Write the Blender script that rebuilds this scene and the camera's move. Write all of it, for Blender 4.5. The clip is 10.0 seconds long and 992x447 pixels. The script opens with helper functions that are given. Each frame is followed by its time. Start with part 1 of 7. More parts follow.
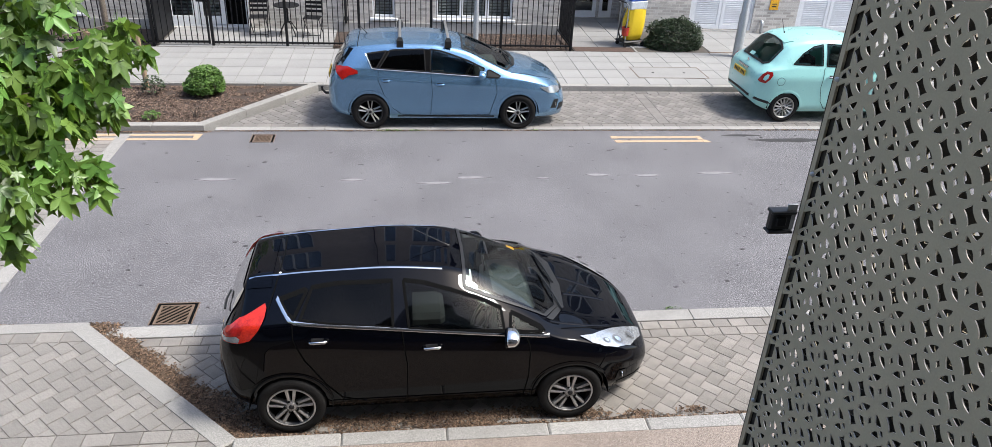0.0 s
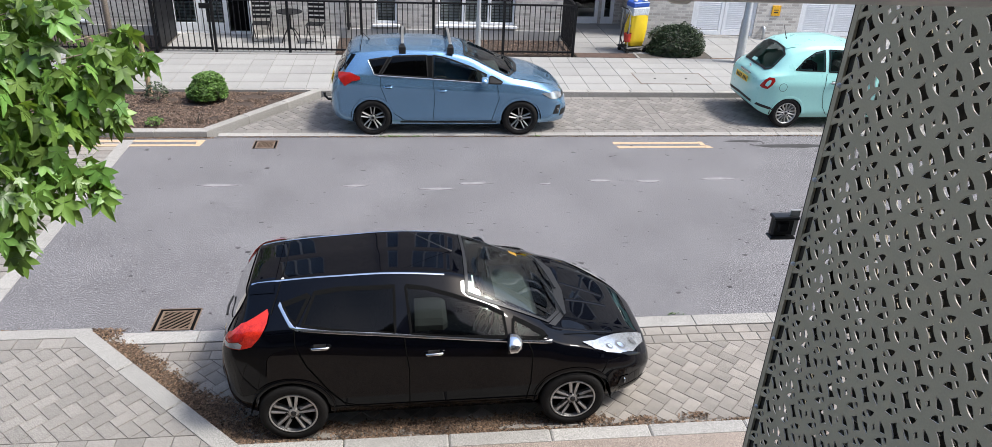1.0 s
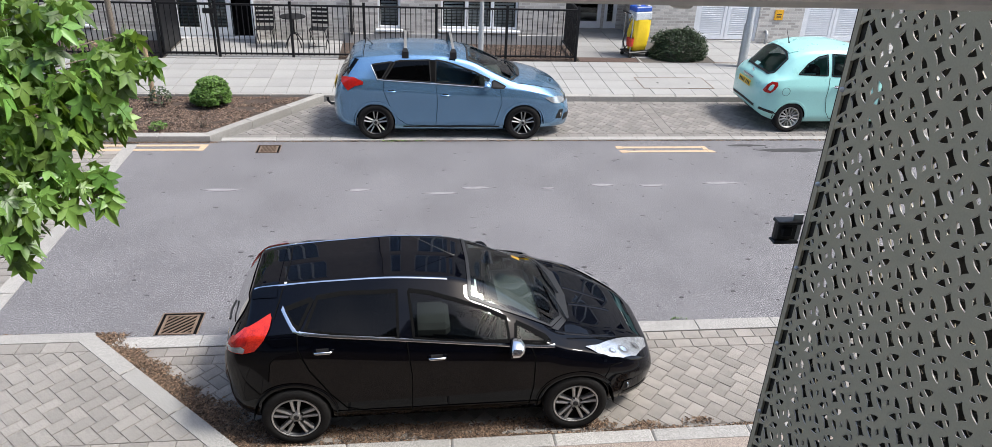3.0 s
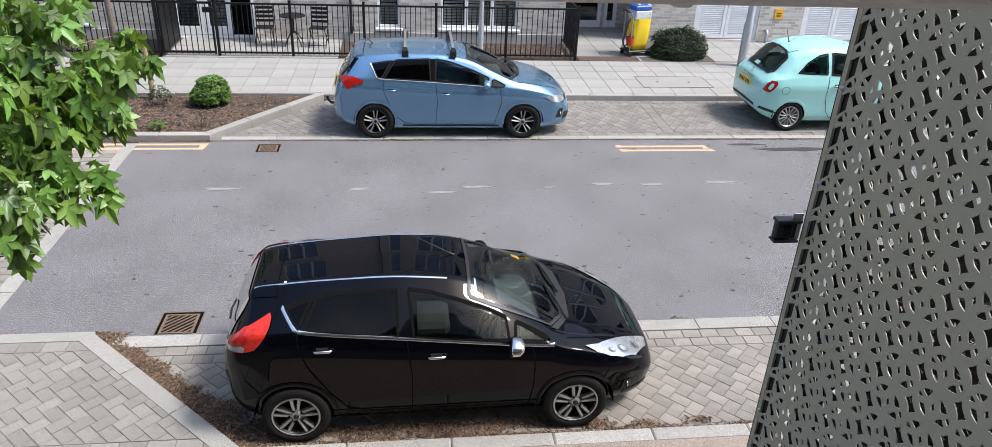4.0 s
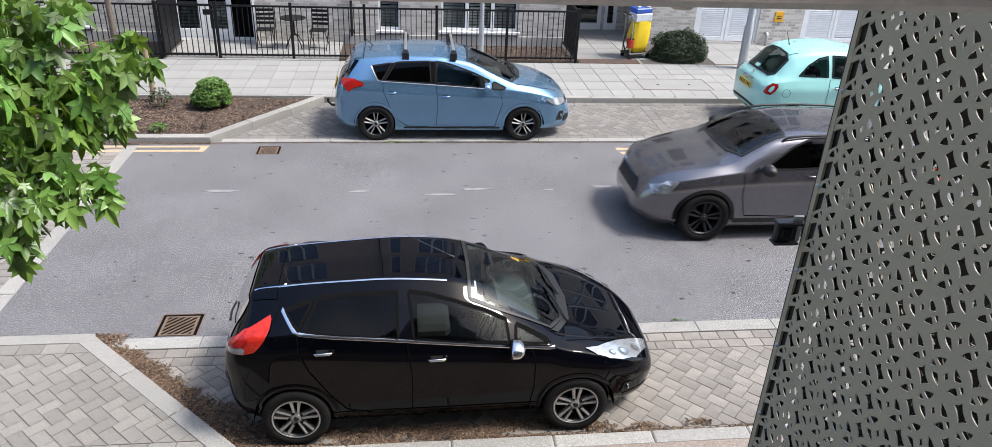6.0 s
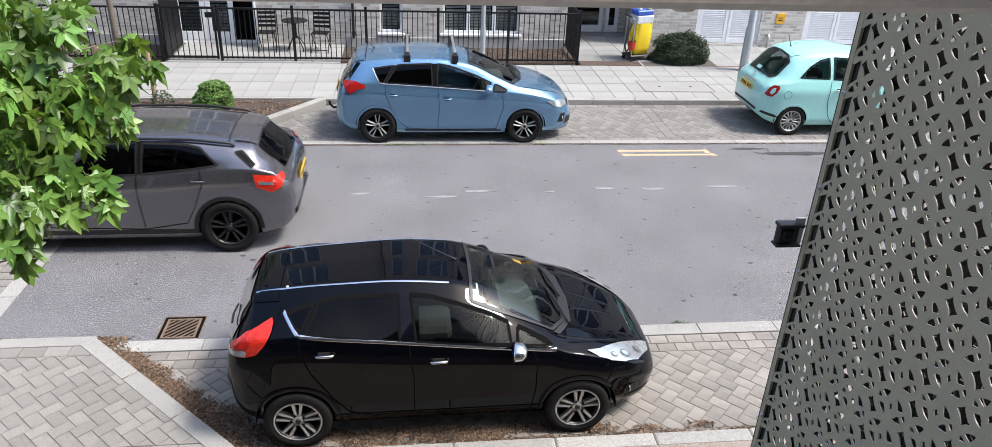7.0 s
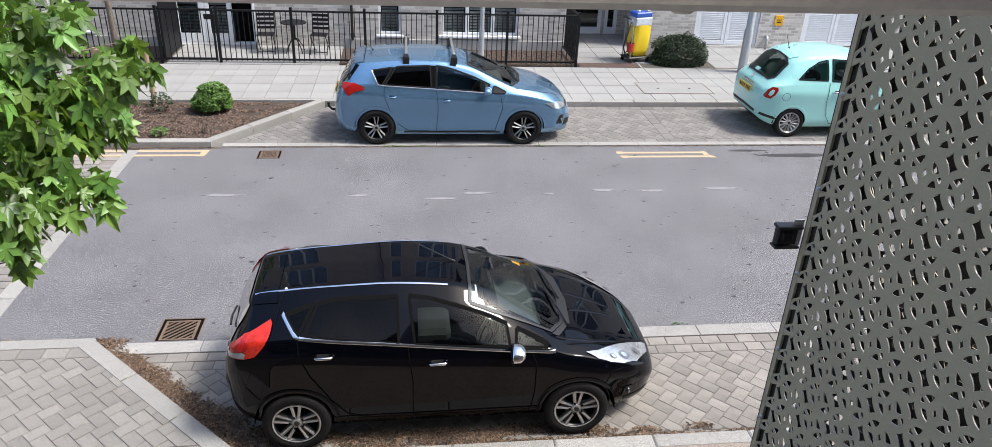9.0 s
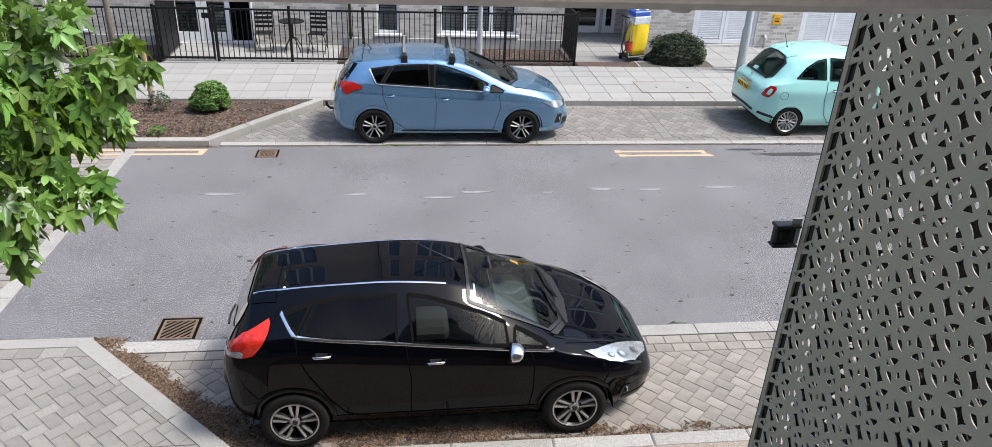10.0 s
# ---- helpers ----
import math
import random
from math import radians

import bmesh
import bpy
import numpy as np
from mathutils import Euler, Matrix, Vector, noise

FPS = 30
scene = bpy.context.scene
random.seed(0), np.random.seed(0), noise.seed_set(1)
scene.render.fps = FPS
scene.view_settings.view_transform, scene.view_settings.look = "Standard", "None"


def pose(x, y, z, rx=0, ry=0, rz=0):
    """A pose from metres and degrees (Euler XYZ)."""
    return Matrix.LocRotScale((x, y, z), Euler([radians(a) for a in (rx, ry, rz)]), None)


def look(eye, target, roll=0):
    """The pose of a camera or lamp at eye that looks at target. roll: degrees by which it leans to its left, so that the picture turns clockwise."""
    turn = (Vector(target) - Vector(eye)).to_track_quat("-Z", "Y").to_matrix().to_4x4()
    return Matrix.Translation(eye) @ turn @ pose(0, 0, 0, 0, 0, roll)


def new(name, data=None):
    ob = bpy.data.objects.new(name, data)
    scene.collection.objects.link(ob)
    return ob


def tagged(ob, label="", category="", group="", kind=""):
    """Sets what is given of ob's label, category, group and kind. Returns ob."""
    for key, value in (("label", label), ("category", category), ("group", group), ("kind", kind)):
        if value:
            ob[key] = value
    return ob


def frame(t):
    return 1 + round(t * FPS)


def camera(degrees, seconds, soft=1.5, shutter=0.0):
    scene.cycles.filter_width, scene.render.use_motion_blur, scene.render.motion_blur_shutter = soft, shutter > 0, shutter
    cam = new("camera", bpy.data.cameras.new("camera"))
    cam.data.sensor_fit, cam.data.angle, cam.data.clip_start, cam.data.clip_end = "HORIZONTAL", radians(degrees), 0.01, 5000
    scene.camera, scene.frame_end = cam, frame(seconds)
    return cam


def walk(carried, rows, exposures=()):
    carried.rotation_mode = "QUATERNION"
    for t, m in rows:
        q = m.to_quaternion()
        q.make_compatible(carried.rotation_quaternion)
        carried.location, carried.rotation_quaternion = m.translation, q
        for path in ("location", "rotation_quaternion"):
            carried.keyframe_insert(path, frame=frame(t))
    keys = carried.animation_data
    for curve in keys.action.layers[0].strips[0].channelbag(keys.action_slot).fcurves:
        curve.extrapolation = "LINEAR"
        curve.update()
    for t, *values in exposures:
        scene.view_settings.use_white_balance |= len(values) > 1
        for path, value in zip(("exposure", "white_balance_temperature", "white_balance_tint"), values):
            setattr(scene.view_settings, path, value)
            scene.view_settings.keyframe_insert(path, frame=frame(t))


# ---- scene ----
cam = camera(66.354, 10.0, soft=0.5, shutter=0.1)
PATH = [
    (0.0, pose(0, 0, 4.897, 62.029, -2.493, -6.755)),
    (0.5, pose(0, 0, 4.897, 62.381, -2.426, -6.729)),
    (1.0, pose(0, 0, 4.897, 62.464, -2.397, -6.613)),
    (1.5, pose(0, 0, 4.897, 62.596, -2.302, -6.459)),
    (2.0, pose(0, 0, 4.897, 62.371, -2.304, -6.305)),
    (2.5, pose(0, 0, 4.897, 62.786, -2.291, -6.398)),
    (4.0, pose(0, 0, 4.897, 62.714, -2.306, -6.435)),
    (4.5, pose(0, 0, 4.897, 62.653, -2.332, -6.356)),
    (5.0, pose(0, 0, 4.897, 62.670, -2.339, -6.358)),
    (5.5, pose(0, 0, 4.897, 62.797, -2.349, -6.402)),
    (7.0, pose(0, 0, 4.897, 63.049, -2.218, -6.314)),
    (7.5, pose(0, 0, 4.897, 63.177, -2.154, -6.251)),
    (8.0, pose(0, 0, 4.897, 63.036, -2.207, -6.364)),
    (8.5, pose(0, 0, 4.897, 63.157, -2.232, -6.457)),
    (9.0, pose(0, 0, 4.897, 63.185, -2.244, -6.399)),
    (9.5, pose(0, 0, 4.897, 63.108, -2.319, -6.584)),
    (10.0, pose(0, 0, 4.897, 63.108, -2.286, -6.524)),
]
walk(cam, PATH, exposures=[(0.0, 1.46, 6250, 8), (5.7, 1.47, 6250, 8), (6.8, 1.60, 6250, 8), (7.2, 1.59, 6250, 8), (8.0, 1.52, 6250, 8), (10.0, 1.47, 6250, 8)])

# ---- world and sun: bright day, the sun behind thin cloud ----
SUN_EL, SUN_AZ = radians(58), radians(102)
world = bpy.data.worlds.new("sky")
scene.world = world
world.use_nodes = True
wn = world.node_tree.nodes
sky = wn.new("ShaderNodeTexSky")
sky.sky_type = "NISHITA"
sky.sun_disc = False
sky.sun_elevation, sky.sun_rotation = SUN_EL, SUN_AZ
sky.air_density, sky.dust_density, sky.ozone_density = 1.0, 3.0, 1.0
wn["Background"].inputs["Strength"].default_value = 0.125
world.node_tree.links.new(sky.outputs[0], wn["Background"].inputs["Color"])
sun = new("sun", bpy.data.lights.new("sun", "SUN"))
sun.data.energy, sun.data.angle, sun.data.color = 1.65, radians(11), (1.0, 0.95, 0.88)
sdir = Vector((math.sin(SUN_AZ) * math.cos(SUN_EL), math.cos(SUN_AZ) * math.cos(SUN_EL), math.sin(SUN_EL)))
sun.matrix_world = look(sdir * 60, (0, 0, 0))

# ---- materials ----
from mathutils.bvhtree import BVHTree


def mat(name, base, rough=0.6, metal=0.0, second=None, scale=6.0, fine=60.0, amount=0.5, grain=0.25, bump=0.0, bump_scale=None,
        rand=0.0, coat=0.0, spec=0.5, rough_var=0.08, island=False, speck=None):
    m = bpy.data.materials.new(name)
    m.use_nodes = True
    nt = m.node_tree
    N, L = nt.nodes, nt.links
    b = N["Principled BSDF"]
    tc = N.new("ShaderNodeTexCoord")
    n1 = N.new("ShaderNodeTexNoise")
    n1.inputs["Scale"].default_value, n1.inputs["Detail"].default_value = scale, 5
    n2 = N.new("ShaderNodeTexNoise")
    n2.inputs["Scale"].default_value, n2.inputs["Detail"].default_value = fine, 3
    for n in (n1, n2):
        L.new(tc.outputs["Object"], n.inputs["Vector"])
    second = second or tuple(c * 0.6 for c in base)
    r1 = N.new("ShaderNodeMapRange")
    r1.inputs[1].default_value, r1.inputs[2].default_value, r1.inputs[4].default_value = 0.35, 0.68, amount
    L.new(n1.outputs["Fac"], r1.inputs[0])
    mx = N.new("ShaderNodeMix")
    mx.data_type = "RGBA"
    mx.inputs[6].default_value, mx.inputs[7].default_value = (*base, 1), (*second, 1)
    L.new(r1.outputs[0], mx.inputs[0])
    hsv = N.new("ShaderNodeHueSaturation")
    L.new(mx.outputs[2], hsv.inputs["Color"])
    r2 = N.new("ShaderNodeMapRange")
    r2.inputs[1].default_value, r2.inputs[2].default_value = 0.3, 0.7
    r2.inputs[3].default_value, r2.inputs[4].default_value = 1 - grain, 1 + grain
    L.new(n2.outputs["Fac"], r2.inputs[0])
    val = r2.outputs[0]
    if rand:
        src = N.new("ShaderNodeNewGeometry").outputs["Random Per Island"] if island else N.new("ShaderNodeObjectInfo").outputs["Random"]
        r3 = N.new("ShaderNodeMapRange")
        r3.inputs[3].default_value, r3.inputs[4].default_value = 1 - rand, 1 + rand
        L.new(src, r3.inputs[0])
        mul = N.new("ShaderNodeMath")
        mul.operation = "MULTIPLY"
        L.new(val, mul.inputs[0]), L.new(r3.outputs[0], mul.inputs[1])
        val = mul.outputs[0]
    L.new(val, hsv.inputs["Value"])
    col = hsv.outputs[0]
    if speck:
        vo = N.new("ShaderNodeTexVoronoi")
        vo.inputs["Scale"].default_value = speck[0]
        L.new(tc.outputs["Object"], vo.inputs["Vector"])
        rs = N.new("ShaderNodeMapRange")
        rs.inputs[1].default_value, rs.inputs[2].default_value = speck[1], speck[1] * 0.8
        L.new(vo.outputs["Distance"], rs.inputs[0])
        ms = N.new("ShaderNodeMix")
        ms.data_type = "RGBA"
        ms.inputs[7].default_value = (*speck[2], 1)
        L.new(rs.outputs[0], ms.inputs[0]), L.new(col, ms.inputs[6])
        col = ms.outputs[2]
    L.new(col, b.inputs["Base Color"])
    rr = N.new("ShaderNodeMapRange")
    rr.inputs[3].default_value, rr.inputs[4].default_value = max(rough - rough_var, 0.02), min(rough + rough_var, 1)
    L.new(n1.outputs["Fac"], rr.inputs[0])
    L.new(rr.outputs[0], b.inputs["Roughness"])
    b.inputs["Metallic"].default_value = metal
    b.inputs["Specular IOR Level"].default_value = spec
    b.inputs["Coat Weight"].default_value = coat
    b.inputs["Coat Roughness"].default_value = 0.03
    if bump:
        bp = N.new("ShaderNodeBump")
        bp.inputs["Strength"].default_value, bp.inputs["Distance"].default_value = 0.6, bump
        n3 = n2
        if bump_scale:
            n3 = N.new("ShaderNodeTexNoise")
            n3.inputs["Scale"].default_value, n3.inputs["Detail"].default_value = bump_scale, 4
            L.new(tc.outputs["Object"], n3.inputs["Vector"])
        L.new(n3.outputs["Fac"], bp.inputs["Height"])
        L.new(bp.outputs[0], b.inputs["Normal"])
    return m


def glass(name, tint, rough=0.0, ior=1.42):
    """Thin tinted pane: passes tinted light, mirrors by Fresnel."""
    m = bpy.data.materials.new(name)
    m.use_nodes = True
    N, L = m.node_tree.nodes, m.node_tree.links
    N.remove(N["Principled BSDF"])
    tr, gl, mx, fr = (N.new("ShaderNode" + k) for k in ("BsdfTransparent", "BsdfGlossy", "MixShader", "Fresnel"))
    tr.inputs[0].default_value = (*tint, 1)
    gl.inputs["Roughness"].default_value = rough
    fr.inputs["IOR"].default_value = ior
    L.new(fr.outputs[0], mx.inputs[0]), L.new(tr.outputs[0], mx.inputs[1]), L.new(gl.outputs[0], mx.inputs[2])
    L.new(mx.outputs[0], N["Material Output"].inputs[0])
    return m


def brick_mat(name, c1, c2, mortar, width=0.215, row=0.065, mortar_size=0.006):
    m = mat(name, c1, 0.85, bump=0.003, fine=90)
    N, L = m.node_tree.nodes, m.node_tree.links
    tc = N["Texture Coordinate"]
    sep, com = N.new("ShaderNodeSeparateXYZ"), N.new("ShaderNodeCombineXYZ")
    add = N.new("ShaderNodeMath")
    L.new(tc.outputs["Object"], sep.inputs[0])
    L.new(sep.outputs[0], add.inputs[0]), L.new(sep.outputs[1], add.inputs[1])
    L.new(add.outputs[0], com.inputs[0]), L.new(sep.outputs[2], com.inputs[1])
    bt = N.new("ShaderNodeTexBrick")
    bt.inputs["Scale"].default_value = 1
    bt.inputs["Brick Width"].default_value, bt.inputs["Row Height"].default_value = width + 0.01, row + 0.01
    bt.inputs["Mortar Size"].default_value, bt.inputs["Mortar Smooth"].default_value = mortar_size, 0.2
    for i, c in ((1, c1), (2, c2), (3, mortar)):
        bt.inputs[i].default_value = (*c, 1)
    L.new(com.outputs[0], bt.inputs["Vector"])
    hsv = N["Hue/Saturation/Value"]
    L.new(bt.outputs["Color"], hsv.inputs["Color"])
    bp = N["Bump"]
    inv = N.new("ShaderNodeMath")
    inv.operation = "MULTIPLY_ADD"
    inv.inputs[1].default_value, inv.inputs[2].default_value = -2.0, 1.0
    L.new(bt.outputs["Fac"], inv.inputs[0])
    ad = N.new("ShaderNodeMath")
    L.new(inv.outputs[0], ad.inputs[0]), L.new(N["Noise Texture.001"].outputs["Fac"], ad.inputs[1])
    L.new(ad.outputs[0], bp.inputs["Height"])
    return m


ASPHALT = mat("asphalt", (0.142, 0.137, 0.143), 0.9, second=(0.106, 0.102, 0.107), scale=0.8, fine=62, amount=0.85, grain=0.8, bump=0.005, speck=(45, 0.24, (0.36, 0.35, 0.35)))
GRANITE = mat("granite", (0.31, 0.297, 0.275), 0.8, second=(0.25, 0.24, 0.222), scale=4, fine=90, grain=0.35, bump=0.002, rand=0.1, speck=(85, 0.25, (0.17, 0.165, 0.16)))
PAVER = mat("paver", (0.235, 0.218, 0.197), 0.85, second=(0.165, 0.152, 0.138), scale=4, fine=110, amount=0.8, grain=0.35, bump=0.003, rand=0.13)
PAVER_FAR = mat("paver_joined", (0.25, 0.225, 0.20), 0.85, second=(0.195, 0.175, 0.155), scale=5, fine=160, grain=0.2, bump=0.0015, rand=0.16, island=True)
PAVER_GREY = mat("paver_bay", (0.245, 0.222, 0.196), 0.85, second=(0.172, 0.156, 0.138), scale=4, fine=110, amount=0.8, grain=0.3, bump=0.003, rand=0.15)
PAVER_GREY_FAR = mat("paver_bay_joined", (0.24, 0.217, 0.193), 0.85, second=(0.17, 0.155, 0.14), scale=4, fine=160, grain=0.2, bump=0.0015, rand=0.15, island=True)
PAVER_DARK = mat("paver_far_bay", (0.20, 0.185, 0.17), 0.85, second=(0.145, 0.135, 0.125), scale=3, fine=120, grain=0.25, bump=0.002, rand=0.18)
PAVER_DARK_J = mat("paver_far_bay_joined", (0.20, 0.185, 0.17), 0.85, second=(0.145, 0.135, 0.125), scale=3, fine=120, grain=0.25, bump=0.002, rand=0.18, island=True)
JOINT = mat("joint_sand", (0.10, 0.088, 0.075), 0.95, fine=200, grain=0.4)
SLAB = mat("paving_slab", (0.30, 0.294, 0.283), 0.8, second=(0.25, 0.244, 0.235), scale=2.5, fine=120, grain=0.12, bump=0.001, rand=0.06)
# pavement slab darkened: shade of the entrance recess put into its colour
SLAB_SHADED = mat("recess_shade_slab", (0.27, 0.264, 0.255), 0.8, second=(0.22, 0.215, 0.208), scale=2.5, fine=120, grain=0.12, bump=0.001, rand=0.08)
RESIN = mat("resin_gravel", (0.245, 0.20, 0.168), 0.9, second=(0.175, 0.142, 0.118), scale=3, fine=110, grain=0.5, bump=0.004, speck=(80, 0.28, (0.36, 0.32, 0.28)))
SOIL = mat("soil", (0.07, 0.05, 0.04), 0.95, fine=70, grain=0.5, bump=0.02)
MULCH = mat("bark_chip", (0.17, 0.118, 0.088), 0.9, second=(0.085, 0.06, 0.046), scale=30, fine=90, rand=0.85, island=True)
LITTER = mat("dry_leaf_litter", (0.17, 0.11, 0.07), 0.9, second=(0.06, 0.045, 0.035), scale=30, fine=90, rand=0.8, island=True)
YELLOW_LINE = mat("yellow_road_paint", (0.52, 0.375, 0.23), 0.8, second=(0.36, 0.275, 0.19), scale=14, fine=110, amount=0.85, grain=0.25)
WHITE_WORN = mat("worn_white_paint", (0.27, 0.262, 0.262), 0.85, second=(0.16, 0.154, 0.162), scale=12, fine=110, amount=1.0, grain=0.25)
TAR = mat("road_stain", (0.035, 0.033, 0.034), 0.8, fine=100)
IRON = mat("cast_iron", (0.17, 0.115, 0.08), 0.8, metal=0.1, second=(0.085, 0.06, 0.045), fine=120, bump=0.002)
# near-black: painted shade of gaps, pits and unlit rooms, also real black trim
DARK = mat("shade_and_trim_black", (0.004, 0.004, 0.004), 0.9, spec=0.1)
BRICK = brick_mat("pale_brick", (0.60, 0.565, 0.52), (0.33, 0.305, 0.28), (0.53, 0.51, 0.475), mortar_size=0.009)
BRICK_BROWN = brick_mat("brown_brick", (0.50, 0.43, 0.38), (0.40, 0.34, 0.30), (0.47, 0.43, 0.40))
BRICK_WARM = brick_mat("buff_brick", (0.24, 0.20, 0.165), (0.18, 0.15, 0.125), (0.23, 0.21, 0.19))
RENDER_GREY = mat("grey_cladding", (0.19, 0.183, 0.168), 0.7, scale=0.6, fine=40, grain=0.12)
CONCRETE = mat("concrete", (0.42, 0.41, 0.39), 0.85, scale=1.5, fine=80, grain=0.12, bump=0.002)
WHITE_PVC = mat("white_frame", (0.78, 0.79, 0.80), 0.4, second=(0.70, 0.71, 0.72), fine=40, grain=0.04)
LOUVRE = mat("white_louvre", (0.74, 0.75, 0.77), 0.5, second=(0.64, 0.65, 0.67), fine=30, grain=0.05)
BLACK_STEEL = mat("black_steel", (0.008, 0.008, 0.0095), 0.55, spec=0.25, fine=60, grain=0.2)
GALV = mat("galvanised_steel", (0.47, 0.48, 0.49), 0.5, metal=0.7, second=(0.38, 0.39, 0.4), scale=9, fine=50, grain=0.12)
WINDOW_GLASS = glass("window_glass", (0.82, 0.86, 0.87))
DOUBLE_GLASS = glass("double_glazing", (0.9, 0.93, 0.95), ior=1.7)
CAR_GLASS = glass("car_glass", (0.46, 0.50, 0.48), ior=1.3)
PRIVACY = glass("privacy_glass", (0.03, 0.032, 0.034), ior=1.3)
SCREEN_GLASS = glass("windscreen_glass", (0.74, 0.82, 0.79), ior=1.6)
CLEAR_GLASS = glass("pale_car_glass", (0.42, 0.47, 0.47))
LENS = glass("clear_lens", (0.85, 0.87, 0.88))
PAINT_BLACK = mat("black_paint", (0.001, 0.0013, 0.003), 0.02, spec=0.2, second=(0.0015, 0.0017, 0.003), scale=3, fine=40, grain=0.2, rough_var=0.01)
PAINT_BLUE = mat("blue_metallic_paint", (0.168, 0.315, 0.485), 0.27, metal=0.74, coat=1.0, second=(0.163, 0.305, 0.47), fine=40, grain=0.01, rough_var=0.005)
PAINT_MINT = mat("mint_paint", (0.36, 0.70, 0.65), 0.3, coat=1.0, second=(0.34, 0.67, 0.62), fine=30, grain=0.02)
PAINT_GREY = mat("grey_metallic_paint", (0.175, 0.17, 0.185), 0.24, metal=0.85, coat=1.0, second=(0.165, 0.16, 0.175), fine=40, grain=0.01, rough_var=0.005)
CHROME = mat("chrome", (0.82, 0.83, 0.84), 0.1, metal=1.0, fine=30, grain=0.03)
ALLOY = mat("alloy_rim", (0.50, 0.49, 0.47), 0.35, metal=0.8, second=(0.38, 0.37, 0.35), fine=60, grain=0.1)
ALLOY_MID = mat("machined_rim", (0.27, 0.265, 0.26), 0.45, metal=0.6, fine=60)
ALLOY_DARK = mat("dark_alloy_rim", (0.02, 0.02, 0.021), 0.4, metal=0.3, fine=60)
RUBBER = mat("tyre_rubber", (0.011, 0.0105, 0.0105), 0.85, second=(0.018, 0.017, 0.016), fine=70, spec=0.2)
PLASTIC = mat("black_plastic", (0.012, 0.012, 0.0125), 0.5, fine=60, grain=0.15)
DASH = mat("dash_plastic", (0.09, 0.095, 0.095), 0.6, fine=90, grain=0.15)
SEATM = mat("seat_fabric", (0.05, 0.05, 0.053), 0.9, fine=150, grain=0.3)
RED_LENS = mat("red_lamp_lens", (0.42, 0.012, 0.008), 0.15, coat=0.25, second=(0.16, 0.006, 0.005), scale=25, fine=60)
WHITE_LENS = mat("lamp_reflector", (0.48, 0.50, 0.52), 0.15, metal=0.6, coat=1.0, second=(0.16, 0.165, 0.17), amount=0.6, scale=7, fine=60)
BRIGHT_RED = mat("bright_red_lens", (0.62, 0.03, 0.012), 0.12, coat=0.3, second=(0.36, 0.012, 0.008), amount=0.8, scale=22, fine=90)
LAMP_BEZEL = mat("lamp_bezel_grey", (0.22, 0.222, 0.225), 0.25, metal=0.5, fine=60)
ALLOY_GREY = mat("grey_alloy_rim", (0.52, 0.51, 0.495), 0.4, metal=0.75, second=(0.42, 0.41, 0.40), fine=60, grain=0.1)
PLATE_Y = mat("yellow_plate", (0.72, 0.48, 0.05), 0.5, fine=30, grain=0.05)
INK = mat("black_ink", (0.02, 0.02, 0.02), 0.6)
WHITE_PAPER = mat("white_sticker", (0.75, 0.75, 0.74), 0.6)
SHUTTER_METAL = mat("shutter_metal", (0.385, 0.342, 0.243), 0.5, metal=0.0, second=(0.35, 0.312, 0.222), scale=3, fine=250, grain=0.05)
# darker copy of the shutter paint: shade between the leaves put into colour
SHUTTER_SHADED = mat("shaded_shutter_metal", (0.05, 0.046, 0.039), 0.7, fine=120, spec=0.2)
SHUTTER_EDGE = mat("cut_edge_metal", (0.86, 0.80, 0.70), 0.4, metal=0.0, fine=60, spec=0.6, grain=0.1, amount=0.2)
RAIL_METAL = mat("handrail_metal", (0.72, 0.64, 0.54), 0.6, metal=0.0, fine=80, grain=0.08)
LEAF = mat("leaf_green", (0.115, 0.215, 0.045), 0.42, second=(0.15, 0.24, 0.045), scale=9, fine=60, grain=0.15, rand=0.6, spec=0.6)
LEAF_J = mat("leaf_green_joined", (0.105, 0.20, 0.042), 0.42, second=(0.14, 0.225, 0.042), scale=9, fine=60, grain=0.15, rand=0.65, island=True, spec=0.6)
SHRUB = mat("shrub_leaf", (0.10, 0.19, 0.03), 0.55, second=(0.055, 0.12, 0.02), scale=6, fine=60, rand=0.45, island=True)
SHRUB_DARK = mat("dark_shrub_leaf", (0.035, 0.06, 0.022), 0.55, second=(0.02, 0.035, 0.014), scale=6, fine=60, rand=0.5, island=True)
BARK = mat("bark", (0.17, 0.14, 0.11), 0.9, second=(0.10, 0.085, 0.07), scale=14, fine=60, grain=0.3, bump=0.006)
TIMBER = mat("stake_timber", (0.34, 0.24, 0.15), 0.8, second=(0.22, 0.16, 0.11), scale=8, fine=60, grain=0.2)
YELLOW_BAG = mat("yellow_vinyl", (0.85, 0.60, 0.02), 0.45, second=(0.74, 0.50, 0.015), scale=8, fine=40, grain=0.06, bump=0.006, bump_scale=9)
BLUE_PLASTIC = mat("blue_plastic", (0.03, 0.10, 0.45), 0.4, fine=40)
GREY_PLASTIC = mat("pale_grey_plastic", (0.6, 0.63, 0.66), 0.5, fine=40)
RED_PLASTIC = mat("red_plastic", (0.5, 0.04, 0.02), 0.5, fine=40)
SIGN_YELLOW = mat("sign_yellow", (0.8, 0.42, 0.02), 0.5, fine=40)
MAT_BROWN = mat("brown_coir", (0.10, 0.065, 0.05), 0.95, fine=120, grain=0.4)
# sky reflection of the upper panes put into a pale blue colour
PANE_SKY = mat("pane_sky_blue", (0.66, 0.75, 0.88), 0.8, fine=40, grain=0.06)
BLIND = mat("white_blind", (0.68, 0.69, 0.70), 0.6, fine=30, grain=0.03)
